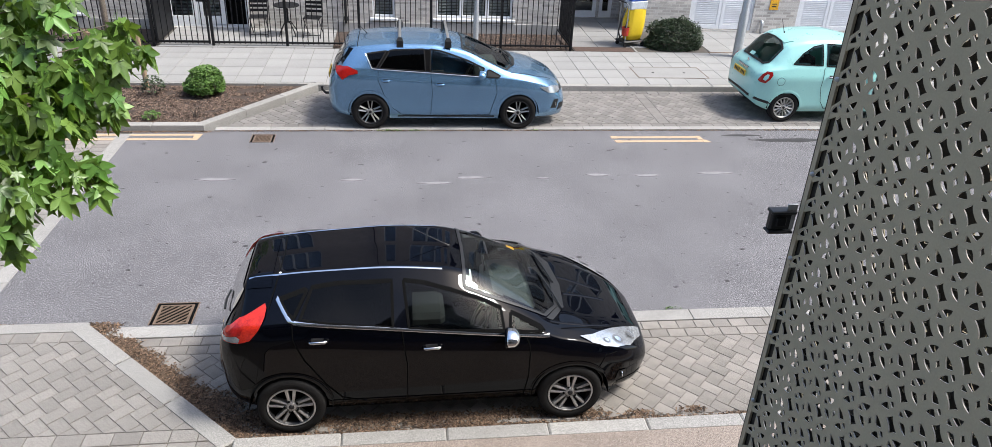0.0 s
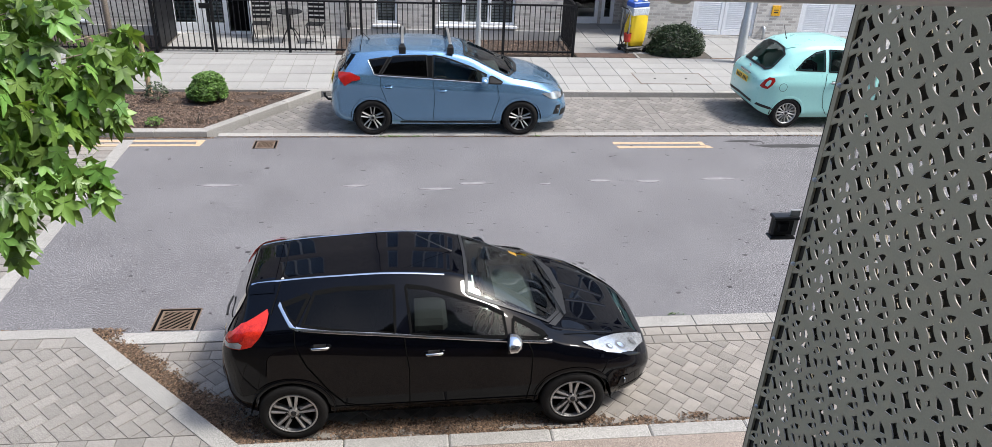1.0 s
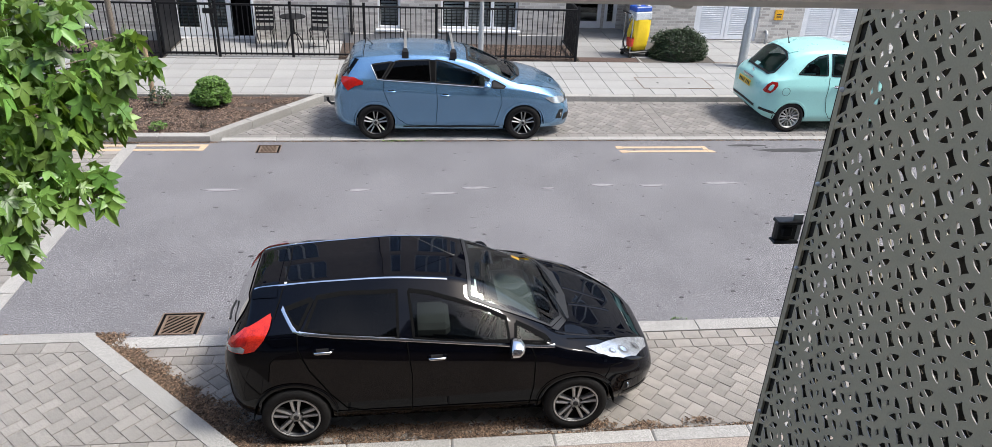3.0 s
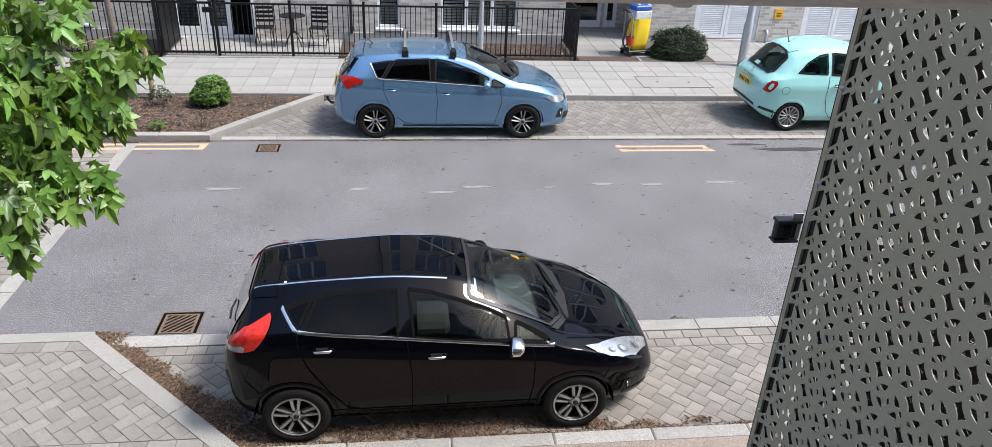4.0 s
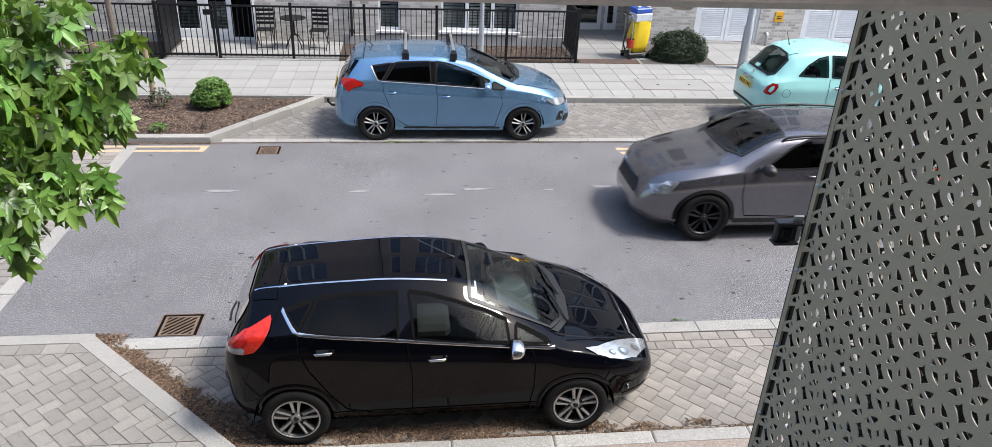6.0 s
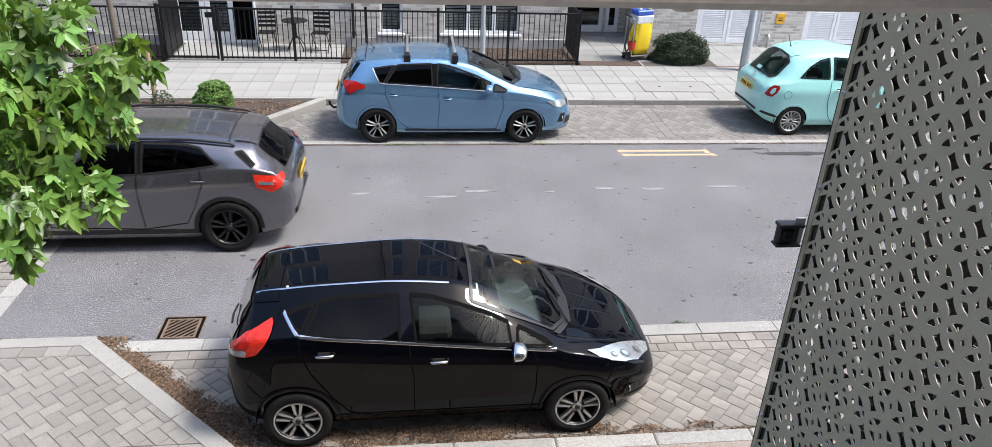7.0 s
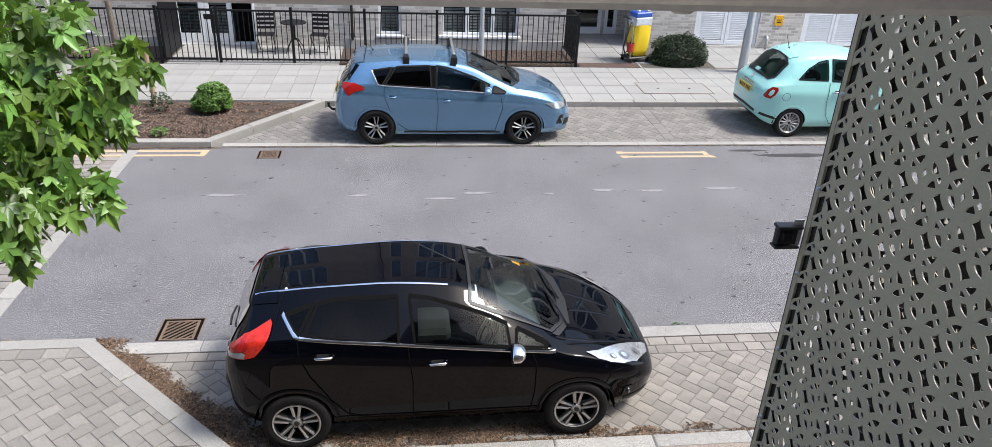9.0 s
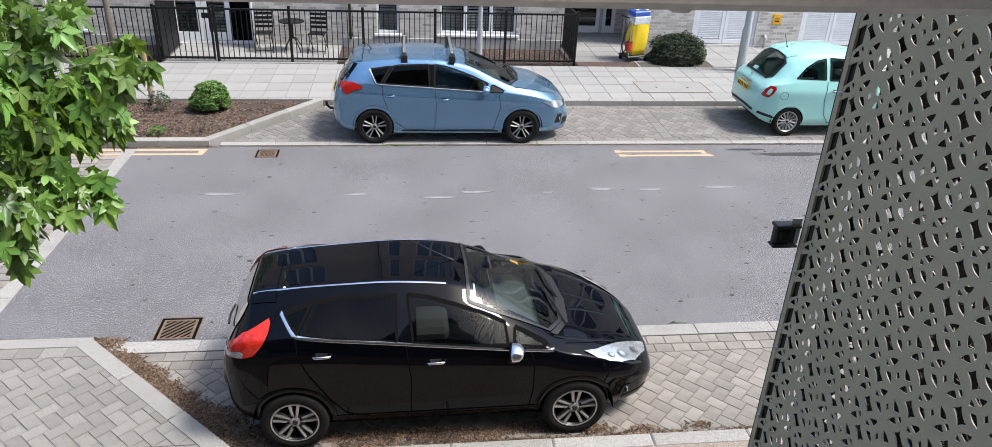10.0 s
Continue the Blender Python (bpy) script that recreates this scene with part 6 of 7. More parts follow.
kerb_run("kerb_flush_near", (-3.08, 6.755), (16, 6.755), 0.195, -0.08, 0.008, "flush pale granite kerb between road and near bay")
kerb_run("kerb_corner", (-9.0, 6.80), (-3.25, 6.80), 0.16, -0.08, 0.08, "pale granite kerb of the near footway corner")
kerb_run("kerb_diagonal", (-3.28, 6.955), (-1.44, 5.13), 0.17, -0.08, 0.08, "pale granite kerb cut diagonally to the near bay", side=-1)
kerb_run("kerb_near", (-1.47, 4.975), (16, 4.975), 0.155, -0.08, 0.085, "pale granite kerb along the near footway")
kerb_run("kerb_junction", (-4.66, 6.97), (-4.66, 12.55), 0.20, -0.08, 0.006, "flush pale granite strip across the junction", side=-1)
kerb_run("kerb_flush_far", (-3.15, 12.695), (20, 12.695), 0.15, -0.08, 0.008, "flush pale granite kerb between road and far bay")
kerb_run("kerb_planter", (-12, 12.66), (-3.30, 12.66), 0.17, -0.08, 0.105, "pale granite kerb of the planting bed")
kerb_run("kerb_planter_diagonal", (-3.32, 12.66), (-1.56, 14.97), 0.17, -0.08, 0.105, "pale granite kerb running back along the planting bed")
kerb_run("kerb_far", (-1.66, 14.93), (26, 14.93), 0.15, -0.08, 0.105, "granite kerb of the far pavement")
kerb_run("kerb_planter_back", (-20, 14.98), (-1.72, 14.98), 0.06, 0.0, 0.105, "thin stone edging of the planting bed")


def marking(name, polys, material, label):
    g = Geo()
    for p in polys:
        g.prism(p, 0.0005, 0.004)
    return structure(name, g, material, label, "road marking")


def bar(x0, y0, x1, y1):
    return [(x0, y0), (x1, y0), (x1, y1), (x0, y1)]


marking("yellow_line_1", [bar(3.86, 12.275, 5.32, 12.355), bar(3.90, 12.085, 5.38, 12.165), [(3.74, 12.26), (3.858, 12.26), (3.858, 12.375), (3.74, 12.375)], [(3.78, 12.07), (3.898, 12.07), (3.898, 12.18), (3.76, 12.18)], [(5.323, 12.19), (5.42, 12.19), (5.40, 12.375), (5.323, 12.375)], [(5.383, 12.07), (5.52, 12.07), (5.46, 12.185), (5.383, 12.185)]], YELLOW_LINE, "short double yellow line with closed ends")
marking("yellow_line_2", [bar(-12, 12.45, -3.43, 12.53), bar(-12, 12.255, -3.43, 12.335), [(-3.427, 12.25), (-3.34, 12.25), (-3.30, 12.53), (-3.427, 12.53)]], YELLOW_LINE, "double yellow line ending at the bay")


def blot(cx, cy, rx, ry, seed):
    r = random.Random(seed)
    return [(cx + rx * math.cos(t) * r.uniform(0.6, 1.1), cy + ry * math.sin(t) * r.uniform(0.6, 1.1)) for t in (2 * math.pi * i / 11 for i in range(11))]


marks = [blot(x, y, w, h, i) for i, (x, y, w, h) in enumerate(((-2.74, 10.68, 0.3, 0.05), (-0.7, 10.62, 0.22, 0.04), (1.1, 10.66, 0.28, 0.05), (0.55, 10.48, 0.3, 0.04), (3.12, 10.72, 0.24, 0.05), (3.9, 10.68, 0.2, 0.05), (5.07, 10.75, 0.32, 0.05), (2.2, 10.62, 0.12, 0.03)))]
g = Geo()
for p in marks:
    g.prism(p, 0.0005, 0.003)
structure("worn_marking", g, WHITE_WORN, "faint worn white patches of an old line", "road marking")
g = Geo()
r2 = random.Random(3)
for i in range(260):
    big = 0.7 if i < 70 else 0.42
    g.prism(blot(r2.uniform(-4.2, 8), r2.uniform(7.2, 12.4), big * r2.uniform(0.02, 0.07), big * r2.uniform(0.015, 0.05), 50 + i), 0.0004, 0.0025)
g.prism(blot(7.0, 12.15, 0.7, 0.10, 5), 0.0004, 0.0025)
g.prism(blot(6.2, 12.4, 0.4, 0.05, 6), 0.0004, 0.0025)
tagged(part("road_stains", g, TAR), "dark gum and oil stains on the asphalt", "stain", kind="stuff")


def drain(x0, y0, x1, y1, label, slant, n):
    d = thing("drain_grate", label, "drain", kind="structure")
    part("pit", Geo().box(x0, y0, -0.02, x1, y1, 0.002), DARK, d)
    part("rim", Geo().box(x0 - 0.012, y0, -0.02, x0, y1 + 0.012, 0.008).box(x1, y0, -0.02, x1 + 0.012, y1 + 0.012, 0.008).box(x0, y1, -0.02, x1, y1 + 0.012, 0.008), IRON, d)
    x0, x1, y1 = x0 + 0.035, x1 - 0.035, y1 - 0.04
    fr = Geo().box(x0, y0, 0.0, x0 + 0.025, y1, 0.012).box(x1 - 0.025, y0, 0.0, x1, y1, 0.012).box(x0 + 0.025, y0, 0.0, x1 - 0.025, y0 + 0.02, 0.012).box(x0 + 0.025, y1 - 0.02, 0.0, x1 - 0.025, y1, 0.012)
    part("frame", fr, IRON, d)
    planes = [(-1, 0, -(x0 + 0.025)), (1, 0, x1 - 0.025), (0, -1, -(y0 + 0.02)), (0, 1, y1 - 0.02)]
    w = (x1 - x0) + (y1 - y0)
    for k in range(n):
        u = x0 - (y1 - y0) * max(slant, 0) + (w * (k + 0.5) / n)
        p = clip([(u - 0.011, y0), (u + 0.011, y0), (u + 0.011 + slant * (y1 - y0), y1), (u - 0.011 + slant * (y1 - y0), y1)], planes)
        if p:
            part("grate_bar", Geo().prism(p, 0.002, 0.012), IRON, d)


drain(-2.68, 6.98, -2.25, 7.38, "rusty cast-iron drain grate in the near gutter", 1.0, 10)
drain(-2.47, 12.14, -2.10, 12.47, "rusty cast-iron drain grate in the far gutter", 1.0, 9)


# ---- perforated metal shutter beside the camera ----
def shutter_cell(pu, pv):
    """One repeat of the cut pattern: its outline and its holes, in metres, round the centre of a star."""
    def place(x, y):
        """Drawing units of the skewed pattern to the plate."""
        a, b = (x + 0.282 * y) / 174.6, -(y + 0.42 * x) / 150.0
        return a * pu, (a + b) * pv

    def arc(pts, bulge, n=5):
        out = []
        for (ax, ay), (bx, by), b in zip(pts, pts[1:] + pts[:1], bulge):
            mx, my = (ax + bx) / 2, (ay + by) / 2
            cx, cy = mx + (by - ay) * b, my - (bx - ax) * b
            for i in range(n):
                t = i / n
                out.append(((1 - t) ** 2 * ax + 2 * t * (1 - t) * cx + t * t * bx, (1 - t) ** 2 * ay + 2 * t * (1 - t) * cy + t * t * by))
        return out
    holes = [
        # concave four-pointed star
        arc([(9, -44), (26, 30), (-10, 50), (-24, -18)], (-0.16, -0.16, -0.16, -0.16)),
        # two half lenses with a small lozenge between them
        arc([(37, -30), (60, -32), (63, 22)], (0.05, 0.12, 0.22)),
        arc([(100, -56), (103, -28), (86, -13), (86, -40)], (-0.06, -0.06, -0.06, -0.06)),
        arc([(127, -86), (152, -33), (125, -30)], (0.22, 0.05, 0.10)),
        # lenses cut by a bar, a wide and a narrow half
        arc([(-50, -61), (-17, -91), (-11, -58)], (0.22, 0.05, 0.12)),
        arc([(-7, -99), (8, -107), (11, -84), (2, -76)], (0.05, 0.1, 0.1, 0.03)),
        arc([(33, -58), (40, -86), (56, -60)], (0.08, 0.14, 0.12)),
        arc([(54, -96), (97, -108), (72, -71)], (0.2, 0.16, 0.05)),
    ]
    out = []
    for h in holes:
        q = [place(x, y) for x, y in h]
        out.append(q if area(q) > 0 else q[::-1])
    edge = [(-89.6, -110), (-16, -110), (-6, -88), (85, -88), (85, -52), (144.6, -46), (144.6, 34), (85, 40), (85, 62), (-6, 62), (-16, 40), (-89.6, 40), (-30, 34), (-30, -46), (-89.6, -52)]
    ring = [(x / 174.6 * pu, (x / 174.6 - y / 150.0) * pv) for x, y in edge]
    return ring, out


def plate_mesh(nu, pu, nv, pv, thick):
    """A flat plate in its own u-v plane with nu by nv repeats of the pattern, stars on whole steps."""
    bm = bmesh.new()
    ring, holes = shutter_cell(pu, pv)
    edges = []

    def loop(pts):
        vs = [bm.verts.new((x, y, 0)) for x, y in pts]
        edges.extend(bm.edges.new((vs[i], vs[(i + 1) % len(vs)])) for i in range(len(vs)))
    loop(ring)
    for h in holes:
        loop(h)
    bmesh.ops.triangle_fill(bm, edges=edges, use_beauty=True)
    bm.verts.index_update()
    base = [tuple(v.co) for v in bm.verts]
    tris = [tuple(v.index for v in f.verts) for f in bm.faces]
    bm.free()
    nb = len(base)
    cell_v = [(x, y, 0) for x, y, _ in base] + [(x, y, thick) for x, y, _ in base]
    cell_f = [tuple(t) for t in tris] + [tuple(i + nb for i in reversed(t)) for t in tris]
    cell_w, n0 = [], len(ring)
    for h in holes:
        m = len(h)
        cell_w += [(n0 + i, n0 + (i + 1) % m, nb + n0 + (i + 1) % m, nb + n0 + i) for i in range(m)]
        n0 += m
    V, F, mi = [], [], []
    for a in range(nu):
        for b in range(nv):
            o = len(V)
            V += [(x + a * pu, y + b * pv, z) for x, y, z in cell_v]
            F += [tuple(i + o for i in q) for q in cell_f + cell_w]
            mi += [0] * len(cell_f) + [1] * len(cell_w)
    # weld the repeats into one sheet
    seen, to = {}, []
    for q in V:
        to.append(seen.setdefault((round(q[0], 5), round(q[1], 5), round(q[2], 5)), len(seen)))
    V = list(seen)
    F = [tuple(to[i] for i in q) for q in F]
    out = []
    # plain plate for the front leaf, shade-coloured copy for the leaf behind
    for face_mat, edge_mat in ((SHUTTER_METAL, SHUTTER_EDGE), (SHUTTER_SHADED, SHUTTER_METAL)):
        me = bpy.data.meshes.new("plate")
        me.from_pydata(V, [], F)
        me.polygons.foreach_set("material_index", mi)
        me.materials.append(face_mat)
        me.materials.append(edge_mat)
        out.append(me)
    return out


def shutters():
    pu, pv = 0.0925, 0.0667
    plates = plate_mesh(10, pu, 38, pv, 0.0022)
    a, b, c, d = -0.054, 9.4 * pu, 0.0, 37 * pv
    # the plate stands along y: u runs from the outer edge back towards the house
    st = Matrix(((0, 0, 1, 0), (-1, 0, 0, 0), (0, 1, 0, 0), (0, 0, 0, 1)))
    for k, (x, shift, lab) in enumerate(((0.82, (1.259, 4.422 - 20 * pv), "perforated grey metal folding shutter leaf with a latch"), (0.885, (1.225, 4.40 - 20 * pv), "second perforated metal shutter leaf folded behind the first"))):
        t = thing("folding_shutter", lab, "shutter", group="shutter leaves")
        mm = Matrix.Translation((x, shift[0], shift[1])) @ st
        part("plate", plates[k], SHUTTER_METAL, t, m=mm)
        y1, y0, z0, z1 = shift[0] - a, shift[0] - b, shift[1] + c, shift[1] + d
        part("edge_strip", Geo().box(x - 0.0008, y1 - 0.014, z0 - 0.05, x + 0.0048, y1, z1 + 0.02), SHUTTER_METAL if k == 0 else SHUTTER_SHADED, t)
        # front edge frame and inner frames take the painted shade as well
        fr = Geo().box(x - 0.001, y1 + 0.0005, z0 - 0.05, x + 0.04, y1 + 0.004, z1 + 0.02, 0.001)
        part("edge_frame", fr, SHUTTER_SHADED if k == 0 else GALV, t)
        part("inner_frame", Geo().box(x + 0.008, y1 - 0.045, z0, x + 0.036, y1 - 0.002, z1, 0.002), SHUTTER_SHADED, t)
        part("foot_frame", Geo().box(x - 0.002, y0, z0 - 0.05, x + 0.04, y1 - 0.0005, z0 - 0.002, 0.002), SHUTTER_METAL, t)
        part("foot", Geo().box(x + 0.005, (y0 + y1) / 2 - 0.02, 3.0, x + 0.035, (y0 + y1) / 2 + 0.02, z0 - 0.05), SHUTTER_METAL, t)
        if k == 0:
            for i in range(-8, 16):
                part("screw", Geo().lathe([(0.001, -0.006), (0.004, -0.005), (0.0055, 0.0)], 10, "x", (x, y1 - 0.012, 4.30 + i * 0.195)), GALV, t, smooth=True)
            zl = 4.180
            lt = part("latch", Geo().box(0.768, y1 + 0.012, zl - 0.022, 0.816, y1 + 0.03, zl + 0.024, 0.004), PLASTIC, t, "black plastic latch")
            part("latch_lip", Geo().box(0.764, y1 + 0.004, zl - 0.026, 0.82, y1 + 0.03, zl - 0.020, 0.002), PLASTIC, lt)
            part("latch_lip", Geo().box(0.764, y1 + 0.004, zl + 0.019, 0.82, y1 + 0.03, zl + 0.027, 0.002), PLASTIC, lt)
            part("latch_button", Geo().box(0.778, y1 + 0.006, zl - 0.010, 0.802, y1 + 0.014, zl + 0.012, 0.003), BLACK_STEEL, lt)
            part("latch_plate", Geo().box(0.80, y1 + 0.0121, zl - 0.02, 0.822, y1 + 0.016, zl + 0.04, 0.001), GALV, lt)


shutters()
structure("balcony_partition", Geo().box(0.97, -1.4, 3.56, 1.0, 1.2, 4.30, 0.004), RENDER_GREY, "low dark balcony partition behind the shutters", "wall")


# ---- plants ----
def leaf_outline():
    """A five-lobed star leaf, one unit across, its stalk at the origin."""
    pts = []
    lobes = ((-108, 0.40, 0.105), (-54, 0.58, 0.14), (0, 0.70, 0.15), (54, 0.58, 0.14), (108, 0.40, 0.105))
    c = (0.0, 0.22)
    for k, (ang, ln, wd) in enumerate(lobes):
        a = radians(ang)
        d, n = (math.sin(a), math.cos(a)), (math.cos(a), -math.sin(a))
        for along, across in ((0.40, -1.0), (0.70, -0.66), (1.0, 0.0), (0.70, 0.66), (0.40, 1.0)):
            pts.append((c[0] + d[0] * ln * along + n[0] * wd * across, c[1] + d[1] * ln * along + n[1] * wd * across))
        if k < 4:
            m = radians(ang + (lobes[k + 1][0] - ang) / 2)
            pts.append((c[0] + math.sin(m) * 0.205, c[1] + math.cos(m) * 0.205))
    return pts, c


def leaf_mesh(seed):
    r = random.Random(seed)
    pts, c = leaf_outline()
    droop, fold = r.uniform(0.18, 0.5), r.uniform(0.05, 0.22)

    def lift(x, y):
        return abs(x) * fold - droop * y * y - 0.35 * droop * x * x * (2 if abs(x) > 0.3 else 1)
    v = [(c[0], c[1], lift(*c)), (0, 0, 0)] + [(x * r.uniform(0.94, 1.06), y * r.uniform(0.96, 1.04), lift(x, y) + r.uniform(-0.015, 0.015)) for x, y in pts]
    n = len(pts)
    f = [(0, i + 2, i + 3) for i in range(n - 1)] + [(0, n + 1, 1), (0, 1, 2)]
    s = [(0.008, 0, 0), (-0.008, 0, 0), (-0.006, -0.35, 0.10), (0.006, -0.35, 0.10)]
    o = len(v)
    g = Geo().add(v + s, f + [(o, o + 1, o + 2, o + 3)])
    me = g.mesh("leaf", True)
    me.materials.append(LEAF)
    return me


def leaf_pose(r, p, size, out):
    """A leaf that hangs from p, its tip outwards and down, its face turned up and out."""
    yaw = math.atan2(out[1], out[0]) + r.gauss(0, 0.85)
    pitch = radians(r.uniform(-85, -25))
    tip = Vector((math.cos(yaw) * math.cos(pitch), math.sin(yaw) * math.cos(pitch), math.sin(pitch)))
    side = tip.cross(Vector((0, 0, 1))).normalized()
    up = side.cross(tip)
    rot = Matrix((side, tip, up)).transposed().to_4x4()
    return Matrix.Translation(p) @ rot @ Matrix.Rotation(r.gauss(0, 0.5), 4, "Y") @ Matrix.Diagonal((size, size, size, 1))


def street_tree():
    t = thing("sweetgum_tree", "sweetgum tree with bright green star-shaped leaves", "tree")
    r = random.Random(21)
    root = Vector((-3.35, 2.75, 0.07))
    part("trunk", Geo().tube([root, root + Vector((0.02, 0, 1.2)), root + Vector((-0.03, 0.03, 2.6)), root + Vector((0.02, 0.04, 4.2)), root + Vector((0, 0, 5.6))], [0.11, 0.095, 0.08, 0.06, 0.02], 12), BARK, t, smooth=True)
    upper = [((-1.55, 3.4, 4.15), 0.18), ((-1.42, 3.4, 4.16), 0.11), ((-1.62, 3.3, 4.04), 0.15), ((-1.33, 3.4, 3.95), 0.14), ((-1.21, 3.4, 4.0), 0.085), ((-1.17, 3.42, 4.07), 0.035),
             ((-1.12, 3.42, 3.97), 0.024), ((-1.41, 3.3, 3.91), 0.145), ((-1.25, 3.4, 3.88), 0.075), ((-1.58, 3.2, 3.91), 0.16), ((-1.5, 3.2, 3.83), 0.145), ((-1.36, 3.2, 3.82), 0.115),
             ((-1.27, 3.25, 3.8), 0.075), ((-1.21, 3.25, 3.76), 0.035), ((-1.8, 3.6, 4.15), 0.28), ((-2.4, 3.2, 4.4), 0.5), ((-2.9, 3.4, 4.9), 0.6), ((-3.4, 2.8, 5.5), 0.6)]
    lower = [((-1.31, 3.2, 3.71), 0.035), ((-1.57, 3.1, 3.72), 0.16), ((-1.47, 3.1, 3.72), 0.11), ((-1.4, 3.15, 3.7), 0.045), ((-1.38, 3.1, 3.57), 0.08), ((-1.31, 3.1, 3.53), 0.063),
             ((-1.27, 3.1, 3.47), 0.035), ((-1.48, 3.05, 3.58), 0.085), ((-1.56, 3.0, 3.56), 0.145), ((-1.49, 3.0, 3.52), 0.075), ((-1.41, 3.0, 3.47), 0.023), ((-1.59, 2.9, 3.44), 0.10),
             ((-1.52, 2.9, 3.41), 0.03), ((-1.55, 2.9, 3.3), 0.035), ((-1.78, 3.2, 3.85), 0.3), ((-1.74, 2.8, 3.55), 0.2), ((-2.5, 2.6, 3.7), 0.5), ((-3.6, 2.4, 4.6), 0.7), ((-4.1, 3.1, 4.0), 0.6)]
    boughs = upper + lower
    meshes = [leaf_mesh(k) for k in range(7)]
    places = []
    for (x, y, z), rad in boughs:
        tip = Vector((x, y, z))
        base = root + Vector((0, 0, min(max(z - 1.0, 2.0), 4.6)))
        mid = base.lerp(tip, 0.55) + Vector((0, 0, 0.22))
        part("branch", Geo().tube([base, mid, tip], [0.022, 0.007, 0.0025], 6), BARK, t, smooth=True)
        n = int(2 + 85 * rad + 950 * rad * rad) if x > -2.2 else int(120 * rad)
        for _ in range(n):
            d = Vector((r.gauss(0, 0.5), r.gauss(0, 0.5), r.gauss(0, 0.42)))
            if d.length > 1:
                d.normalize()
            p = tip + d * rad
            out = (d + Vector((0.5, -0.45, 0.1)))
            places.append((p, r.uniform(0.09, 0.152) if r.random() > 0.12 else r.uniform(0.05, 0.085), out))
    near = sorted(range(len(places)), key=lambda i: (places[i][0] - Vector((-1.0, 2.2, 4.2))).length)
    chosen = set(near[:300])
    rest = Geo()
    for i, (p, s, out) in enumerate(places):
        mm = leaf_pose(r, p, s, out)
        me = meshes[r.randrange(7)]
        if i in chosen:
            part("leaf", me, LEAF, t, m=mm)
        else:
            o = len(rest.v)
            rest.v += [tuple(mm @ q.co) for q in me.vertices]
            rest.f += [tuple(k + o for k in q.vertices) for q in me.polygons]
    tagged(part("crown", rest, LEAF_J, t, smooth=True), kind="stuff")


street_tree()


def shrub(name, label, m, rx, ry, h, material, n, leaf, seed, category="shrub", low=0.42):
    """A clipped or loose shrub: twigs inside, many small leaves on an uneven dome."""
    s = thing(name, label, category, m)
    r = random.Random(seed)
    tw = Geo()
    for k in range(9):
        a = r.uniform(0, 6.28)
        tw.tube([(0.02 * math.cos(a), 0.02 * math.sin(a), -0.04), (rx * 0.3 * math.cos(a), ry * 0.3 * math.sin(a), h * 0.4), (rx * 0.7 * math.cos(a), ry * 0.7 * math.sin(a), h * r.uniform(0.5, 0.85))], [0.012, 0.008, 0.003], 5)
    part("stem", tw, BARK, s)
    lumps = [(r.uniform(0, 6.28), r.uniform(0.1, 1.4), r.uniform(0.85, 1.12)) for _ in range(26)]
    g = Geo()
    for _ in range(n):
        a, e = r.uniform(0, 2 * math.pi), math.asin(r.uniform(-0.25, 1))
        k = 1.0
        for la, le, lk in lumps:
            d = (math.cos(a - la) * math.cos(e) * math.cos(le) + math.sin(e) * math.sin(le))
            if d > 0.9:
                k = max(k * 0.8, lk) if lk > 1 else min(k, lk)
        k *= 1 - abs(r.gauss(0, 0.13))
        p = Vector((rx * k * math.cos(a) * math.cos(e), ry * k * math.sin(a) * math.cos(e), h * low + h * (1 - low) * k * math.sin(e)))
        q = Euler((r.uniform(-0.9, 0.9), r.uniform(-0.9, 0.9), r.uniform(0, 6.28))).to_matrix()
        sz = leaf * r.uniform(0.6, 1.3)
        o = [Vector((0, -sz, 0)), Vector((sz * 0.5, 0, sz * 0.12)), Vector((0, sz, 0)), Vector((-sz * 0.5, 0, sz * 0.12))]
        g.add([p + q @ c for c in o], [(0, 1, 2, 3)])
    tagged(part("foliage", g, material, s), kind="stuff")


shrub("round_shrub", "rounded bright green shrub in the planting bed", pose(-3.66, 14.45, 0.07), 0.37, 0.37, 0.52, SHRUB, 8500, 0.027, 1, low=0.32)
shrub("dark_shrub", "spreading dark evergreen shrub beside the entrance", pose(6.78, 18.15, 0.08), 0.74, 0.5, 0.80, SHRUB_DARK, 12000, 0.028, 2, low=0.2)
shrub("small_plant", "small sparse reddish-green plant in the bed", pose(-4.55, 14.35, 0.07), 0.22, 0.2, 0.36, SHRUB_DARK, 260, 0.03, 3, "plant")
shrub("small_plant", "tiny green plant in the bed", pose(-4.25, 13.05, 0.07), 0.15, 0.14, 0.16, SHRUB, 260, 0.022, 4, "plant")
shrub("small_plant", "thin twiggy plant in the bed", pose(-3.55, 13.2, 0.07), 0.16, 0.12, 0.22, MULCH, 60, 0.02, 5, "plant")


